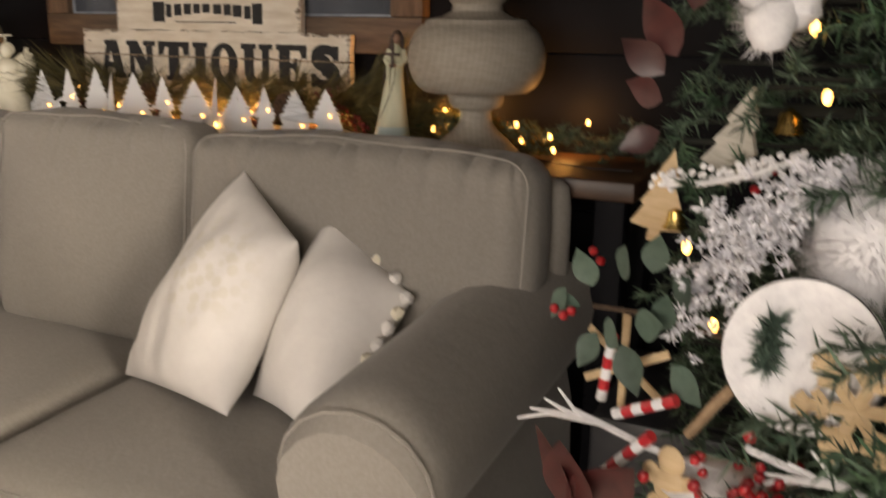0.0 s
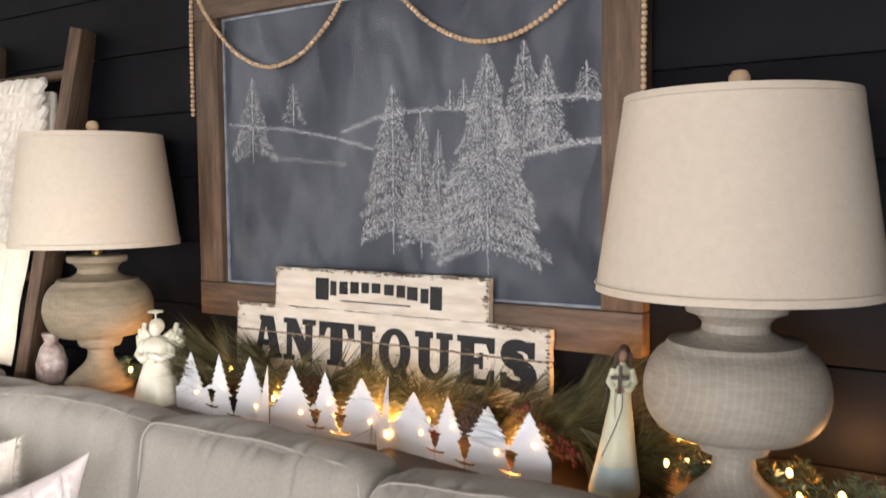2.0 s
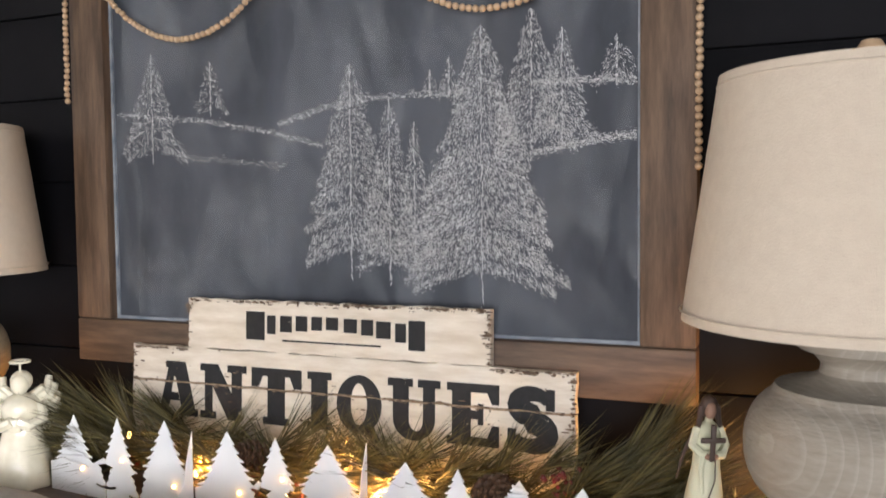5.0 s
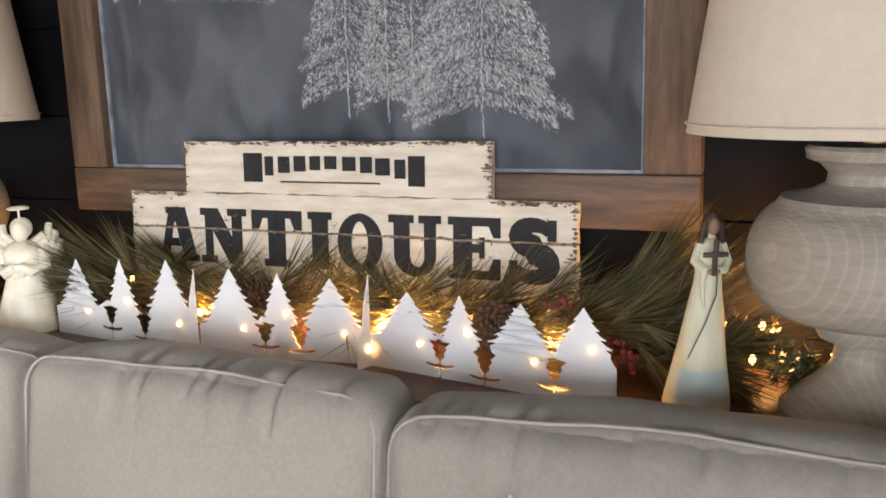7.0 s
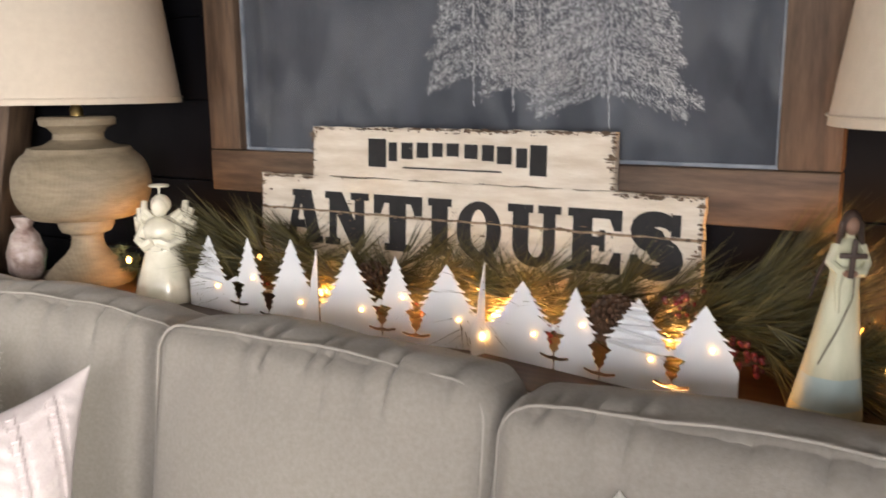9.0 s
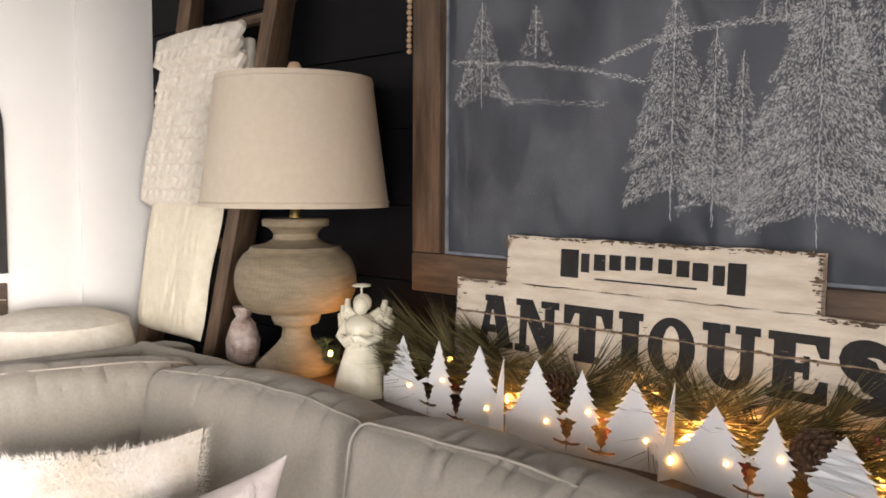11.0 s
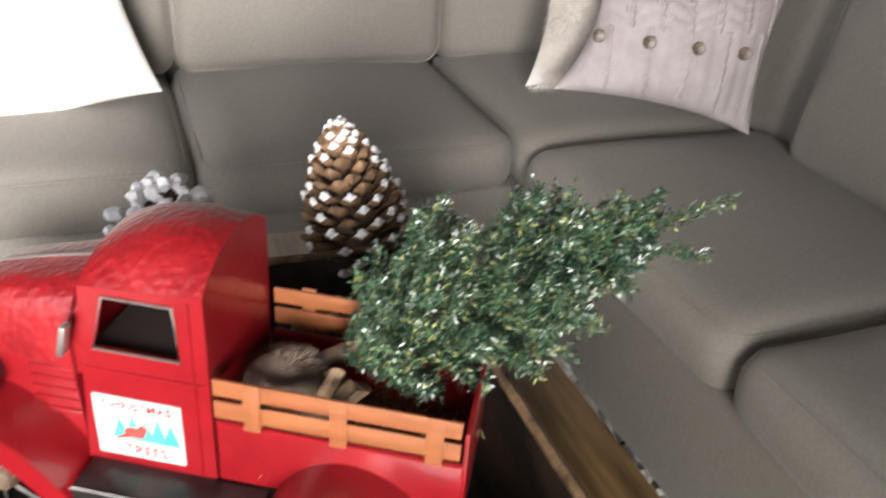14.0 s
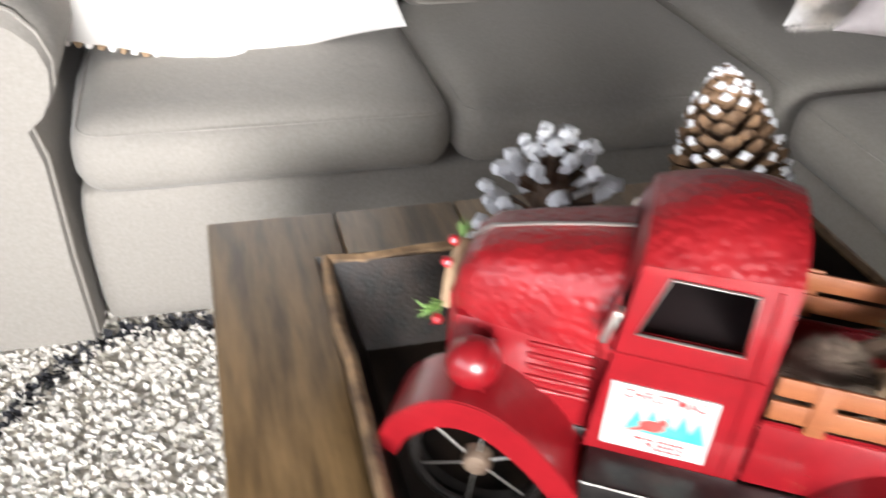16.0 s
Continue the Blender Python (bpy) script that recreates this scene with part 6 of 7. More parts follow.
solid("twine_bow", B().tube([(0.075, -0.035, 0.155), (0.09, -0.02, 0.185), (0.075, -0.005, 0.165), (0.08, -0.02, 0.15), (0.098, -0.01, 0.165), (0.105, 0.01, 0.15), (0.085, -0.015, 0.14)], 0.007, 7), M_TWINE, TRUCK, "loop of rough jute ribbon in the truck bed", "ribbon")
sm = B()
for _ in range(160):
    x, y = rng.uniform(0.01, 0.19), rng.uniform(-0.055, 0.055)
    sm.needles((x, y, 0.098), (rng.gauss(0, 0.01), rng.gauss(0, 0.01), 0.008), 6, 0.022, 0.0008, 0.8, rng)
solid("dried_moss", sm, mat("dry_moss", (0.1, 0.07, 0.03), (0.22, 0.17, 0.08), 0.9, 30, 0, 60, island=0.4), TRUCK, "dry brown moss filling the truck bed", "moss", kind="stuff", smooth=False)

# little fir tied in the bed
lt = thing("miniature_tree", Matrix(), "small green artificial fir with frosted tips lying in the truck", "tree")
base_, tip_ = Vector((1.005, -1.745, 0.690)), Vector((1.105, -1.495, 0.850))
ax = tip_ - base_
part("trunk", B().tube([base_ + ax * (0.03 * i) for i in range(-1, 30)], lambda q: 0.008 * (1 - 0.8 * q), 7), M_BARK, lt)
axn = ax.normalized()
sidev = axn.cross(Vector((0, 0, 1))).normalized()
upv = sidev.cross(axn)
lf = B()


def sprig(p, d, n, width=0.0011, thick=0.0042):
    for _ in range(n):
        t = rng.random()
        th_ = thick * (1.15 - 0.5 * t)
        q = p + d * t + Vector((rng.gauss(0, th_), rng.gauss(0, th_), rng.gauss(0, th_)))
        r = (d.normalized() * 0.7 + Vector((rng.gauss(0, 1), rng.gauss(0, 1), rng.gauss(0, 1))).normalized()).normalized()
        e = q + r * rng.uniform(0.004, 0.0085)
        s = r.cross(Vector((rng.gauss(0, 1), rng.gauss(0, 1), rng.gauss(0, 1)))).normalized() * width
        mcol = 1 if rng.random() < 0.012 + 0.16 * (t > 0.86) else (2 if rng.random() < 0.11 else 0)
        mid = (q + e) / 2
        lf.add([q, mid + s, e, mid - s], [(0, 1, 2, 3)], mcol)


for i in range(46):
    t = (i + 0.5) / 46
    a = i * 2.4 + rng.uniform(-0.25, 0.25)
    reach = 0.122 * (1 - t) ** 0.45 * rng.uniform(0.62, 1.12) * (1.0 if t < 0.72 else 0.8)
    out = sidev * math.cos(a) + upv * math.sin(a)
    p = base_ + ax * (0.02 + 0.86 * t)
    d = (out * 0.80 + axn * rng.uniform(0.45, 0.85)).normalized() * reach
    if (p + d).z < 0.66:
        d.z = max(d.z, 0.668 - p.z)
    sprig(p, d, int(160 + 4200 * reach))
    sd = d.cross(axn).normalized() * reach * 0.42
    for s in (-1, 1):
        for k in (0.35, 0.62):
            tw = d * 0.36 + sd * s * rng.uniform(0.7, 1.1) * (1.3 - k) + Vector((0, 0, rng.uniform(0.0, 0.012)))
            sprig(p + d * k, tw, int(60 + 900 * reach))
for d in (Vector((0.005, 0.105, 0.030)), Vector((0.03, 0.070, -0.004)), Vector((-0.01, 0.045, 0.034)), Vector((-0.02, 0.06, 0.008))):
    sprig(tip_ - ax * 0.2, d, 300, thick=0.0036)
tagged(part("crown", lf, [M_FROSTFIR, M_FROST, M_YELLOWTIP], lt, "frosted green needles", smooth=False), kind="stuff")

# pinecones in the tray
rng = random.Random(23)


def cone_at(place, h, r, snow, rows, per, label, spread=1.0):
    root, pieces = thing("pinecone", place, label, "pinecone", "pinecones by the tray"), []
    core = pinecone(h, r, rng, snow, rows, per, True, spread, pieces)
    part("core", core, M_CONE, root)
    for piece in pieces:
        part("scale", piece, [M_CONE, M_CONELIGHT, M_SNOW], root)
    return root


cone_at(pose(0.668, -1.606, 0.5025, 8, -16, 0), 0.252, 0.072, 0.80, 20, 9, "large pinecone with snow-white flocked tips standing behind the tray")
cone_at(pose(0.660, -1.848, 0.5025, 2, -2, 40), 0.200, 0.062, 1.0, 8, 6, "open pinecone heavily flocked with white snow", 1.5)
cone_at(pose(0.800, -1.700, 0.517, 12, 8, 80), 0.09, 0.05, 0.0, 9, 8, "plain brown open pinecone")

# ---- ladder with blankets ----
ladder = thing("blanket_ladder", pose(0, 0, 0), "rustic brown wooden ladder leaning in the corner", "ladder")


def rail_at(z, s):
    t = (1.93 - z) / 1.93
    return Vector(((-0.590 - 0.40 * t) if s > 0 else (-1.085 - 0.27 * t), 0.0 - 0.17 * t, z))


for s in (-1, 1):
    a, c = rail_at(1.905, s), rail_at(0.003, s)
    d = (a - c)
    b = B().box((0, 0, 0), (0.105, 0.040, d.length), 0.004)
    q = d.to_track_quat("Z", "Y").to_matrix().to_4x4()
    ob = part("rail", b, M_FRAMEV, ladder)
    ob.matrix_basis = Matrix.Translation((a + c) / 2 + Vector((0, 0, 0.0))) @ q
for z in (0.35, 0.75, 1.15, 1.50, 1.78):
    a, c = rail_at(z, -1), rail_at(z, 1)
    part("rung", B().tube([a, c], 0.016, 8), M_FRAME, ladder)

blanket = thing("knit_blanket", pose(0, 0, 0), "chunky cream arm-knit wool blanket draped on the ladder", "blanket")
rng = random.Random(6)
for col in range(8):
    for row in range(13):
        z = 1.725 - 0.037 * row
        xl, xr = rail_at(z, -1).x - 0.02, rail_at(z, 1).x - 0.060
        if row > 7:
            xl -= 0.02
        wd = (xr - xl) / 8
        x = xl + wd * (col + 0.5)
        y = rail_at(z, 1).y - 0.048 - 0.022 * math.sin(math.pi * (col + 0.5) / 8) - (0.02 if row < 2 else 0)
        b = B()
        for s in (-1, 1):
            b.tube([(x + s * wd * 0.06, y + 0.012, z - 0.024), (x + s * wd * 0.30, y - 0.012 + rng.gauss(0, 0.002), z - 0.004), (x + s * wd * 0.42, y, z + 0.022), (x + s * wd * 0.30, y + 0.012, z + 0.034)],
                   lambda q: 0.0165 * (0.7 + 0.5 * math.sin(math.pi * q)), 7)
        part("stitch", b, M_YARN, blanket)
part("drape", B().box((-0.905, -0.035, 1.49), (0.37, 0.03, 0.48), 0.012), M_YARN, blanket)

throw = thing("cable_blanket", pose(0, 0, 0), "cream cable-knit throw folded over a ladder rung", "blanket")
b = B()
n, k = 40, 24
for side in (0, 1):
    verts, faces = [], []
    for i in range(n + 1):
        for j in range(k + 1):
            u, v = i / n, j / k
            z = 1.285 - 0.42 * v
            xl, xr = rail_at(z, -1).x + 0.0, rail_at(z, 1).x - 0.065
            e = (1 - (2 * u - 1) ** 8) * (1 - (2 * v - 1) ** 10)
            cable = 0.005 * abs(math.sin(u * 40)) + 0.004 * abs(math.sin(v * 70 + 3 * math.sin(u * 40)))
            y = rail_at(z, 1).y - 0.030 + (-1 if side == 0 else 0.3) * 0.040 * e ** 0.5 - (cable * e if side == 0 else 0)
            verts.append((xl + (xr - xl) * u + 0.006 * math.sin(v * 9) * (1 - e), y, z))
    for i in range(n):
        for j in range(k):
            q = (i * (k + 1) + j, i * (k + 1) + j + 1, (i + 1) * (k + 1) + j + 1, (i + 1) * (k + 1) + j)
            faces.append(q if side == 0 else q[::-1])
    b.add(verts, faces)
part("folds", b, M_CREAM, throw)

pouf = thing("knit_basket", pose(-1.13, -0.43, 0), "tall cream knitted basket behind the sofa corner", "basket")
part("body", B().lathe([(0.15, 0.002), (0.19, 0.03), (0.20, 0.4), (0.205, 0.86), (0.19, 0.93), (0.12, 0.955), (0.02, 0.958)], 48, ring=lambda a, z: 1 + 0.02 * abs(math.sin(16 * a + 26 * z))), M_YARN, pouf)

# ---- wall decor ----
arch = thing("arched_frame", pose(WEST, -0.695, 0), "black arched window-pane wall frame with a wreath", "wall decor")
b = B()
R, r_ = 0.236, 0.180
SZ, BZ = 1.485, 1.045


def arch_path(rr, zb):
    return [(0.013, -rr, zb)] + [(0.013, -rr * math.cos(radians(7.5 * i)), SZ + rr * math.sin(radians(7.5 * i))) for i in range(25)] + [(0.013, rr, zb)]


o, i_ = arch_path(R, BZ), arch_path(r_, BZ)
kk = len(o)
v = [(0.024, y, z) for _, y, z in o] + [(0.024, y, z) for _, y, z in i_] + [(0.001, y, z) for _, y, z in o] + [(0.001, y, z) for _, y, z in i_]
f = []
for i in range(kk - 1):
    f += [(i, i + 1, kk + i + 1, kk + i), (i, 2 * kk + i, 2 * kk + i + 1, i + 1), (kk + i, kk + i + 1, 3 * kk + i + 1, 3 * kk + i)]
b.add(v, f)
part("arch", b, M_BLACK, arch, smooth=False)
part("sill", B().box((0.0125, 0, BZ + 0.028), (0.023, 2 * r_, 0.056), 0.002), M_BLACK, arch)
part("mullion", B().box((0.0125, 0, (BZ + 0.056 + SZ + r_) / 2), (0.020, 0.036, SZ + r_ - BZ - 0.056), 0.002), M_BLACK, arch)
part("crossbar", B().box((0.011, 0, SZ - 0.02), (0.018, 2 * r_, 0.03), 0.002), M_BLACK, arch)
rng = random.Random(41)
wr = thing("wreath", pose(WEST + 0.045, -0.70, 1.455), "green boxwood wreath with dull red berries on the frame", "wreath")
b = B()
for i in range(190):
    a = rng.uniform(0, 6.283)
    p = Vector((rng.gauss(0.01, 0.012), 0.105 * math.cos(a) + rng.gauss(0, 0.016), 0.105 * math.sin(a) + rng.gauss(0, 0.016)))
    b.needles(p, (rng.gauss(0.01, 0.012), rng.gauss(0, 0.02), rng.gauss(0, 0.02)), 16, 0.022, 0.0022, 0.7, rng, 0 if rng.random() < 0.75 else 1)
tagged(part("leaves", b, [M_FIR, M_YELLOWTIP], wr, smooth=False), kind="stuff")
part("ring", B().tube([(0.005, 0.105 * math.cos(radians(15 * i)), 0.105 * math.sin(radians(15 * i))) for i in range(24)], 0.012, 6, True), M_BARK, wr)
for k in range(10):
    a = rng.uniform(0, 6.283)
    part("berry", B().ball((0.035, 0.105 * math.cos(a), 0.105 * math.sin(a)), 0.007, 8), M_DULLBERRY, wr)
plq = thing("wooden_plaque", pose(WEST + 0.009, -0.69, 0.965), "dark brown plank plaque with white script lettering", "plaque")
part("plank", B().box((0, 0, 0), (0.016, 0.46, 0.098), 0.002), M_PLAQUE, plq)
letters("bright", 0.078, M_WHITEINK, plq, pose(0.0095, 0.0, 0.0, 90, 0, 90), shear=0.35, depth=0.0006, name="lettering")
part("flourish", B().tube([(0.009, -0.225, 0.0), (0.009, -0.17, -0.012), (0.009, -0.12, -0.010)], 0.0012, 4), M_WHITEINK, plq)
part("flourish", B().tube([(0.009, 0.12, -0.006), (0.009, 0.17, 0.002), (0.009, 0.225, -0.002)], 0.0012, 4), M_WHITEINK, plq)

# ---- Christmas tree ----
rng = random.Random(77)
TX, TY = 2.60, -0.83
xt = thing("christmas_tree", pose(TX, TY, 0), "tall green artificial Christmas tree crowded with rustic ornaments", "tree")
part("trunk", B().tube([(0, 0, 0.0), (0, 0, 0.8), (0, 0, 2.35)], lambda q: 0.035 * (1 - 0.8 * q), 10), M_BARK, xt)
part("stand", B().lathe([(0.2, -0.004), (0.2, 0.012), (0.06, 0.03), (0.045, 0.12)], 20), M_BLACKMETAL, xt)


def tree_r(z):
    t = max(0.0, (z - 0.25) / 2.2)
    return 0.78 * max(0.0, 1 - t ** 1.25)


needle, limb = B(), B()
for i in range(1000):
    z = 0.30 + 2.0 * rng.random() ** 1.4
    a = rng.uniform(0, 6.283)
    seen = math.cos(a - radians(215)) > 0.25 and z < 1.6
    if not seen and rng.random() < 0.8:
        continue
    R0 = tree_r(z) * rng.uniform(0.62, 0.99)
    out = Vector((math.cos(a), math.sin(a), -0.16))
    p0, p1 = out * (R0 * 0.35) + Vector((0, 0, z + 0.05)), out * R0 + Vector((0, 0, z))
    limb.tube([p0, p1], 0.004, 4)
    n = 3 if seen else 1
    for k in range(n):
        q = p0.lerp(p1, 0.42 + 0.5 * k / max(1, n - 1) if n > 1 else 0.8)
        for s in (-1, 1):
            tw = (out + Vector((-out.y, out.x, 0)) * s * rng.uniform(0.4, 1.1) + Vector((0, 0, rng.uniform(-0.2, 0.35)))).normalized() * rng.uniform(0.07, 0.13)
            needle.needles(q, tw, 50 if seen else 18, 0.030, 0.0014, 0.55, rng, 1 if rng.random() < 0.2 else 0)
    needle.needles(p1 - out * 0.05, out * 0.11, 64 if seen else 24, 0.030, 0.0014, 0.5, rng, 1 if rng.random() < 0.15 else 0)
for _ in range(330):
    # full boughs behind the hung ornaments
    z = rng.uniform(0.50, 1.45)
    q = Vector((rng.uniform(1.93 + 0.10 * max(0.0, z - 1.0), 2.40), rng.uniform(-0.88, -0.62), z)) - Vector((TX, TY, 0))
    tw = Vector((-0.5 + rng.gauss(0, 0.4), -0.7 + rng.gauss(0, 0.35), rng.gauss(0, 0.35))).normalized() * rng.uniform(0.06, 0.11)
    limb.tube([q * 0.5 + Vector((0, 0, z * 0.5)), q], 0.003, 4)
    needle.needles(q, tw, 66, 0.024, 0.0011, 0.6, rng, 1 if rng.random() < 0.3 else 0)
tagged(part("crown", needle, [M_FIR, M_FROSTFIR], xt, "dense dark green needles", smooth=False), kind="stuff")
tagged(part("branches", limb, mat("dark_green_wire_limb", (0.008, 0.010, 0.007), (0.016, 0.018, 0.012), 0.8, 30, 0.2, 60), xt), kind="stuff")


def orn(name, b, mats, m, label, category="ornament", smooth=True):
    return solid(name, b, mats, m, label, category, "ornaments on the tree", smooth=smooth)


face = pose(0, 0, 0, 0, 0, -22)


def at(p):
    return Matrix.Translation(p) @ face


# wire-brush white ball
b = B().ball((0, 0, 0), 0.062, 14)
for _ in range(3600):
    d = Vector((rng.gauss(0, 1), rng.gauss(0, 1), rng.gauss(0, 1))).normalized()
    s = d.cross(Vector((0.2, 0.4, 0.9))).normalized() * 0.0009
    b.add([d * 0.058 - s, d * 0.058 + s, d * rng.uniform(0.078, 0.098)], [(0, 1, 2)])
orn("fur_ball", b, M_SNOW, at((2.150, -1.030, 0.977)) @ Matrix.Scale(0.9, 4), "large white fluffy fur ball ornament")
b = B()
for k in range(5):
    b.ball((rng.gauss(0, 0.012), rng.gauss(0, 0.01), 0.02 * k), 0.026, 10, lump=0.3, seed=k)
for _ in range(2400):
    d = Vector((rng.gauss(0, 1), rng.gauss(0, 1), rng.gauss(0, 1))).normalized()
    s = d.cross(Vector((0.2, 0.4, 0.9))).normalized() * 0.0009
    o_ = Vector((0, 0, rng.uniform(0, 0.08)))
    b.add([o_ + d * 0.022 - s, o_ + d * 0.022 + s, o_ + d * rng.uniform(0.036, 0.052)], [(0, 1, 2)])
orn("fur_tassel", b, M_SNOW, at((2.03, -0.930, 1.165)), "white fluffy fur tassel ornament")
# round plate
pl = thing("disc_ornament", at((2.101, -1.096, 0.877)) @ pose(0, 0, 0, -14, 0, 12) @ Matrix.Scale(0.92, 4), "round white disc ornament with a painted green tree", "ornament", "ornaments on the tree")
part("disc", B().lathe([(0.001, 0.0), (0.074, 0.0), (0.078, 0.004), (0.076, 0.009), (0.068, 0.006), (0.001, 0.005)], 48).moved(pose(0, 0, 0, 90)), M_SNOW, pl)
b = B()
b.needles((-0.03, -0.010, -0.02), (0.0, 0, 0.05), 260, 0.026, 0.0016, 0.8, rng)
part("painted_tree", b, M_LEAFGREEN, pl, "faded green tree picture", smooth=False)
part("rim", B().tube([(0.076 * math.cos(radians(8 * i)), -0.006, 0.076 * math.sin(radians(8 * i))) for i in range(45)], 0.0018, 6, True), M_BLACK, pl, "dark rim")
# plywood snowflake
b = B()
for k in range(6):
    a = radians(60 * k + 12)
    dx, dz = math.cos(a), math.sin(a)
    b.tube([(0, 0, 0), (0.075 * dx, 0, 0.075 * dz)], 0.0085, 5)
    for q, l in ((0.032, 0.024), (0.055, 0.018)):
        for s in (-1, 1):
            a2 = a + s * radians(55)
            b.tube([(q * dx, 0, q * dz), (q * dx + l * math.cos(a2), 0, q * dz + l * math.sin(a2))], 0.0065, 5)
b.v = [(x * 0.75, y * 0.4, z * 0.75) for x, y, z in b.v]
orn("snowflake_ornament", b, M_PLY, at((2.148, -1.135, 0.850)), "cut plywood snowflake ornament")
# grey wooden fir shapes
FIR_ = [(-0.012, -0.075), (0.012, -0.075), (0.012, -0.055), (0.055, -0.05), (0.034, -0.015), (0.044, -0.012), (0.022, 0.022), (0.03, 0.026), (0.0, 0.085), (-0.03, 0.026), (-0.022, 0.022), (-0.044, -0.012), (-0.034, -0.015), (-0.055, -0.05), (-0.012, -0.055)]
orn("wooden_fir_ornament", B().plate([(x * 0.62, z * 0.72) for x, z in FIR_], -0.004, 0.004), M_GREYPLY, at((2.003, -0.880, 1.040)) @ pose(0, 0, 0, 0, 14, 0), "flat weathered wooden fir tree ornament", smooth=False)
orn("wooden_fir_ornament", B().plate([(x * 0.55, z * 0.7) for x, z in FIR_], -0.004, 0.004), M_PLY, at((1.925, -0.880, 0.965)) @ pose(0, 0, 0, 0, 10, 40), "flat pale plywood fir tree ornament", smooth=False)
# flocked leaf spray
b = B()
for k in range(230):
    t = rng.random()
    p = Vector((-0.05 + 0.14 * t + rng.gauss(0, 0.012), rng.gauss(0, 0.02), -0.06 + 0.15 * t + rng.gauss(0, 0.035) * (1.2 - t)))
    for _ in range(12):
        d = Vector((rng.gauss(0, 1), rng.gauss(-0.4, 0.6), rng.gauss(0, 1))).normalized()
        s = d.cross(Vector((0.3, 0.8, 0.4))).normalized() * 0.0022
        e = p + d * rng.uniform(0.006, 0.014)
        b.add([p, (p + e) / 2 + s, e, (p + e) / 2 - s], [(0, 1, 2, 3)], 0)
orn("flocked_spray", b, mat("glittered_flock", (0.62, 0.63, 0.68), (0.82, 0.82, 0.86), 0.7, 90, 0, 60, island=0.3), at((2.027, -1.020, 0.949)), "white flocked fern spray on the tree", smooth=False)
b = B().tube([(-0.13, 0, 0.0), (-0.06, -0.01, 0.012), (0.0, 0, 0.03), (0.05, 0, 0.055)], lambda q: 0.004, 6)
for k in range(90):
    p = (rng.uniform(-0.13, 0.05), rng.gauss(0, 0.006), 0.0 + rng.uniform(0.0, 0.05))
    b.ball((p[0], p[1], (p[0] + 0.13) * 0.28 + rng.gauss(0, 0.006)), 0.0042, 5)
orn("flocked_twig", b, M_SNOW, at((2.03, -0.925, 0.980)), "white flocked bare twig")
# white bare twigs with berries, low on the tree
for j, (px_, py_, pz_) in enumerate(((1.905, -1.03, 0.735), (2.06, -1.075, 0.765))):
    b = B()
    for k in range(4):
        dx, dz = -0.05 - 0.02 * k, 0.03 - 0.02 * k
        b.tube([(0.10 * j, 0, 0), (dx * 0.6 + 0.12 * j, -0.01, dz * 0.3), (dx + 0.12 * j, -0.015, dz)], lambda q: 0.0038 * (1 - 0.6 * q), 5)
    b.tube([(0.16, 0.02, -0.01), (0.06, 0, -0.004), (0, 0, 0)], 0.004, 5)
    orn("frosted_twig", b, M_SNOW, at((px_, py_, pz_)), "white frosted bare twig sticking from the tree")
tagged(solid("snowy_berry_spray", berry_cluster((0, 0, 0), 46, 0.030, 0.0065, rng), M_BERRY, at((2.085, -1.095, 0.725)), "clustered shiny red berries on a snowy spray", "berries"))
orn("snow_clump", B().ball((0, 0, 0), 0.055, 16, s=(1.7, 1, 0.5), lump=0.4, seed=2), M_SNOW, at((2.07, -1.075, 0.705)), "lump of white flocked snow on a branch")
for p in ((1.828, -0.975, 0.841), (1.842, -0.985, 0.838), (1.85, -0.98, 0.843), (1.858, -0.927, 0.903), (1.868, -0.93, 0.893), (2.046, -0.915, 1.014), (2.03, -0.91, 0.99)):
    orn("red_berry", B().ball((0, 0, 0), 0.006, 9), M_BERRY, at(p), "single shiny red berry on a stem", "berry")


def leaf(l, w, bend=0.2):
    b_ = B()
    n_ = 7
    v_ = []
    for i in range(n_ + 1):
        t = i / n_
        ww = w * math.sin(math.pi * min(1, t ** 0.8)) if 0 < i < n_ else 0.0004
        z_ = l * t
        y_ = -bend * l * t * t
        v_ += [(-ww, y_ - ww * 0.25, z_), (0, y_, z_), (ww, y_ - ww * 0.25, z_)]
    f_ = []
    for i in range(n_):
        for s in (0, 1):
            f_.append((3 * i + s, 3 * i + s + 1, 3 * i + s + 4, 3 * i + s + 3))
    return b_.add(v_, f_)


euc = thing("eucalyptus_sprig", at((1.925, -0.965, 0.848)), "grey-green eucalyptus sprig tucked into the tree", "greenery", "ornaments on the tree")
part("stem", B().tube([(0.08, 0.05, -0.02), (0.0, 0, 0.0), (-0.05, -0.02, 0.0)], 0.003, 5), M_BARK, euc)
for dx, dz, rr, l in ((-0.075, 0.02, -160, 0.055), (-0.03, 0.035, -20, 0.06), (0.0, 0.05, 30, 0.065), (0.02, 0.0, 70, 0.07), (-0.04, -0.03, 200, 0.06), (0.0, -0.03, 150, 0.075), (0.06, 0.03, 40, 0.07), (0.06, -0.04, 120, 0.07), (-0.06, 0.0, -90, 0.045), (0.03, 0.06, 10, 0.06), (-0.015, -0.005, 100, 0.065), (0.05, 0.0, 10, 0.06)):
    ob = part("leaf", leaf(l * 0.78, l * 0.26, 0.25), M_LEAFGREEN, euc)
    ob.matrix_basis = pose(dx, -0.03 + rng.gauss(0, 0.01), dz, 0, rr, rng.uniform(-25, 25))
mag = thing("magnolia_leaves", at((1.925, -0.870, 1.130)), "glossy burgundy magnolia leaves on the tree", "greenery", "ornaments on the tree")
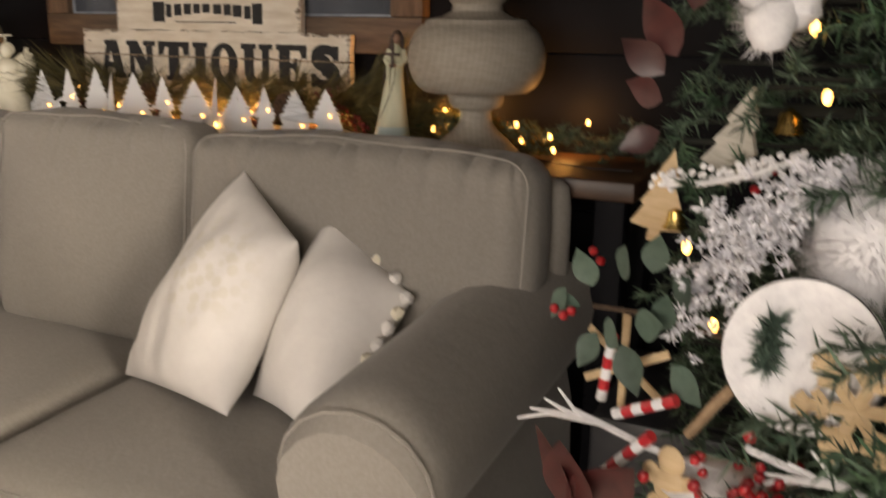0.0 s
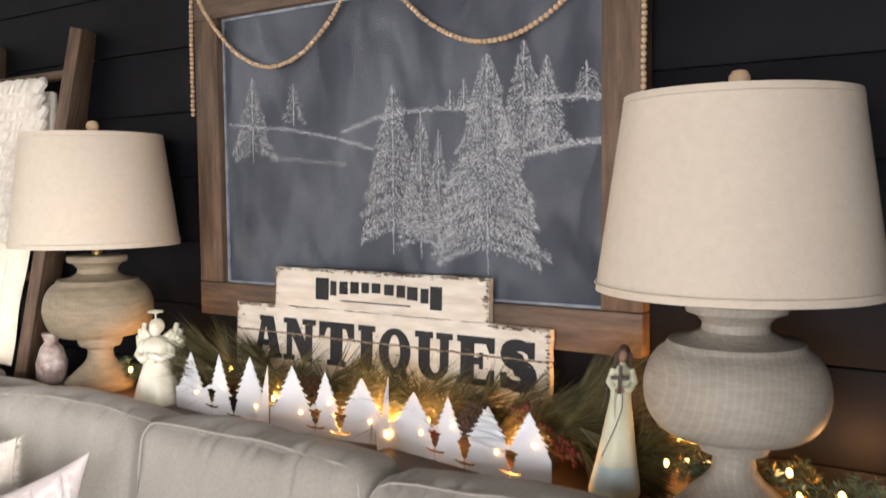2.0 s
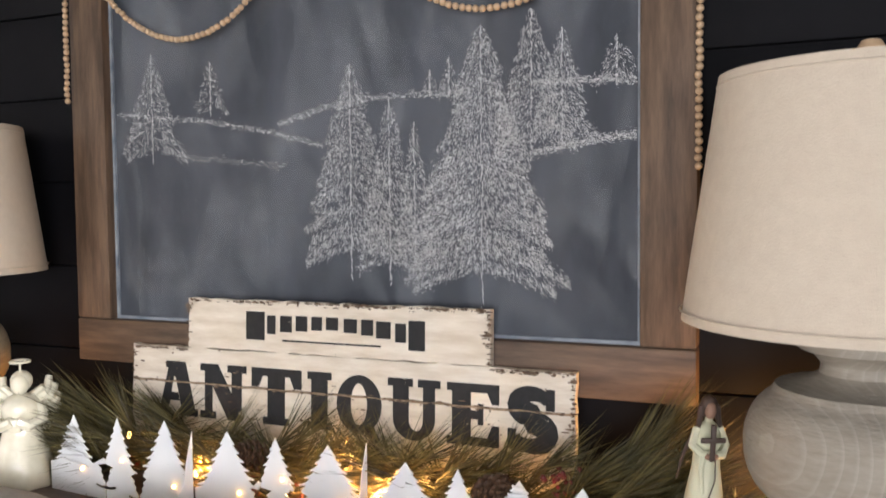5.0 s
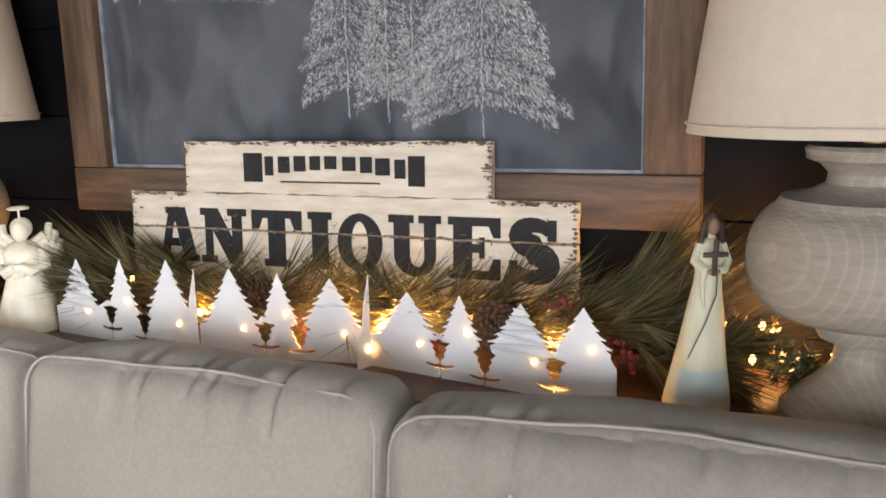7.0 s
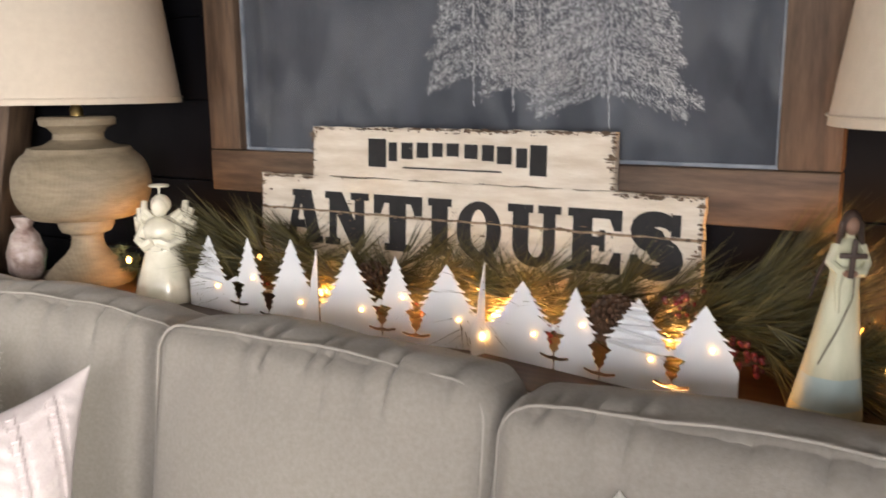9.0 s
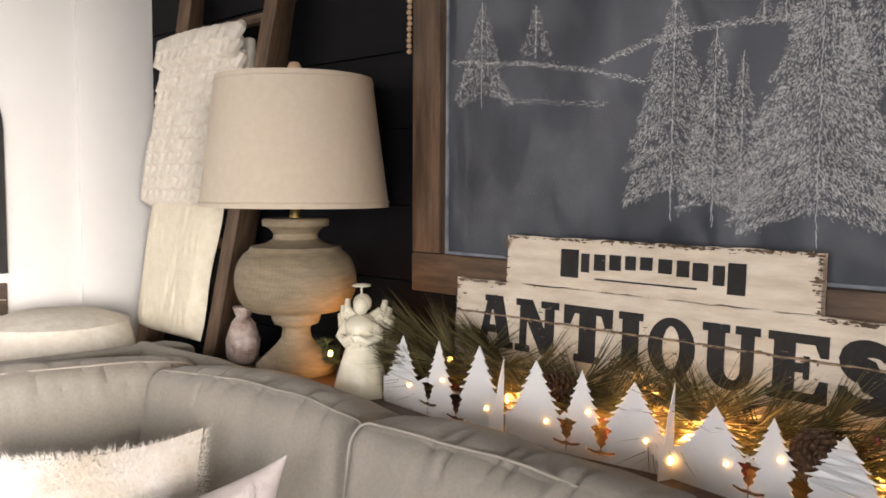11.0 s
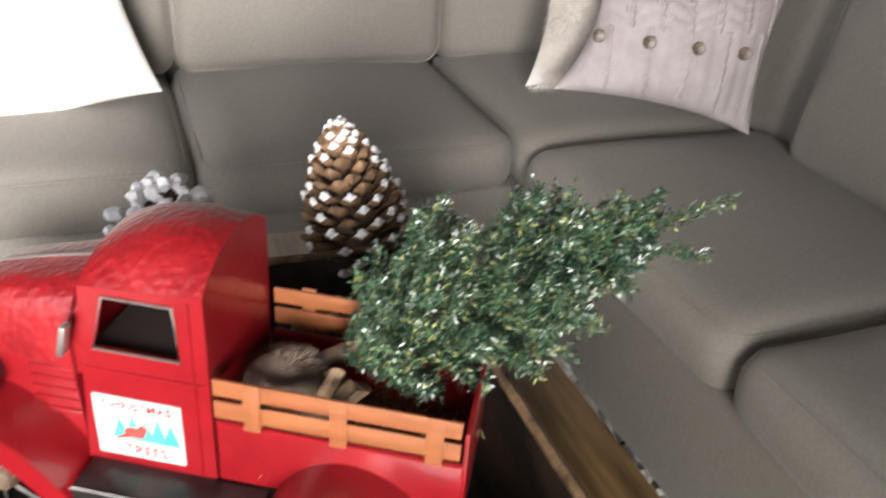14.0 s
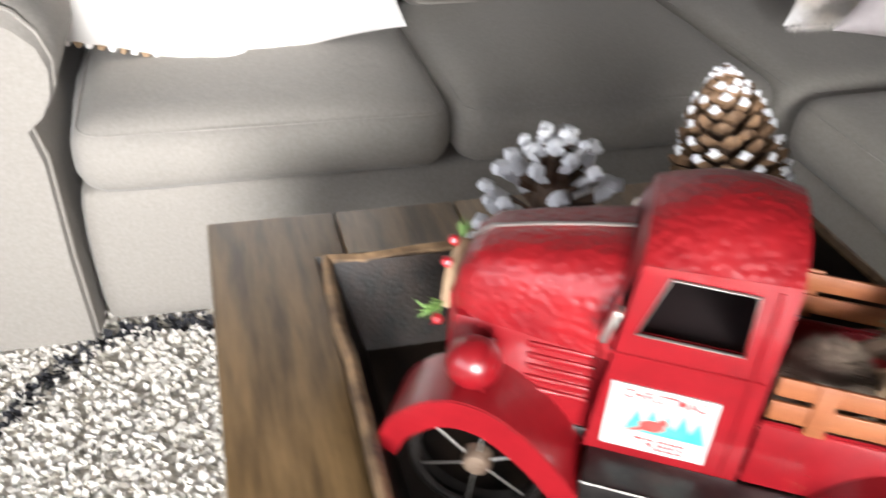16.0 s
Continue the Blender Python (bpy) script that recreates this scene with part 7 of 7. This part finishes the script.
for dx, dz, rr, l in ((0.015, 0.0, -25, 0.075), (0.0, -0.02, -50, 0.06), (0.0, -0.05, -70, 0.055), (0.0, -0.085, -120, 0.05), (0.03, 0.05, 20, 0.08)):
    ob = part("leaf", leaf(l, l * 0.34, 0.35), M_MAGNOLIA, mag)
    ob.matrix_basis = pose(dx, -0.02, dz, 0, rr, rng.uniform(-30, 30))
lowmag = thing("magnolia_leaves", at((1.912, -1.078, 0.690)), "dull pink magnolia bud low on the tree", "greenery", "ornaments on the tree")
for rr in (-30, 0, 35):
    ob = part("leaf", leaf(0.10, 0.034, 0.3), M_MAGNOLIA, lowmag)
    ob.matrix_basis = pose(0, -0.03, -0.03, 0, rr, rr)
# candy sticks
M_CANDY = mat("striped_candy_red", (0.5, 0.02, 0.03), (0.6, 0.04, 0.05), 0.3, 20, 0, 60, coat=0.4)
for j, (p, tilt) in enumerate((((1.948, -1.025, 0.761), 60), ((1.942, -1.067, 0.722), 40), ((1.89, -0.955, 0.767), 8))):
    cs = thing("candy_stick", at(p) @ pose(0, 0, 0, 0, tilt, 0), "red and white striped candy stick ornament", "ornament", "ornaments on the tree")
    for k in range(6):
        part("stripe", B().lathe([(0.0065, 0.0), (0.0065, 0.0145)], 12, (0, 0, 0.0145 * k - 0.04)), M_CANDY if k % 2 else M_SNOW, cs)
# gingerbread shape, wooden stick star
b = B()
for c, r in (((0, 0, 0.022), 0.016), ((0, 0, -0.005), 0.02), ((-0.022, 0, 0.002), 0.011), ((0.022, 0, 0.002), 0.011), ((-0.013, 0, -0.032), 0.012), ((0.013, 0, -0.032), 0.012)):
    b.ball(c, r, 12, 0, (1, 0.3, 1.1))
orn("gingerbread_ornament", b, M_PLY, at((1.993, -1.085, 0.715)), "pale brown gingerbread biscuit ornament")
b = B()
for k in range(3):
    a = radians(60 * k)
    b.box((0, 0.003 * k, 0), (0.010, 0.004, 0.13), 0.001, (0, 60 * k, 0))
orn("lolly_stick_ornament", b, M_PLY, at((1.912, -0.965, 0.779)), "crossed wooden stick ornament")
b = B().tube([(0.0, 0, 0), (0.03, 0, 0.05), (0.05, -0.01, 0.075)], 0.006, 6)
orn("cinnamon_stick", b, M_TWINE, at((2.0, -1.034, 0.745)), "rolled brown cinnamon stick ornament")
orn("gold_bell", B().lathe([(0.018, 0), (0.014, 0.008), (0.012, 0.02), (0.002, 0.028)], 14), M_TINSEL, at((2.055, -0.875, 1.050)), "small shiny gold bell ornament")
orn("gold_bell", B().lathe([(0.016, 0), (0.012, 0.008), (0.010, 0.02), (0.002, 0.026)], 14), M_TINSEL, at((1.941, -0.875, 0.930)), "small shiny gold bell ornament")
for p in ((2.07, -0.905, 1.163), (2.09, -0.90, 1.093), (2.055, -0.88, 1.065), (2.004, -0.94, 0.838), (2.22, -1.10, 0.70), (1.97, -0.96, 0.93), (2.05, -1.0, 0.80), (2.20, -0.95, 1.3), (2.1, -0.9, 1.4), (2.3, -1.1, 0.9)):
    lt_ = solid("tree_light", B().ball((0, 0, 0), 0.0055, 8, s=(1, 1, 1.6)), M_BULB, at(p), "lit warm white fairy light on the tree", "fairy light", "lights on the tree")

# black storage box between sofa and tree
solid("storage_box", B().box((0, 0, 0.26), (0.30, 0.34, 0.52), 0.01), M_PLASTIC, pose(1.93, -0.42, 0.0), "plain black box beside the sofa arm", "box")

# ---- shiplap boards on the dark wall, last ----
zb = 0.0
while zb < TOP - 0.02:
    h = min(0.182, TOP - zb)
    part("board", B().box(((WEST + EAST) / 2, NORTH + 0.006, zb + h / 2), (EAST - WEST, 0.016, h - 0.004), 0.0015), M_WALLDARK, wall_north)
    zb += h
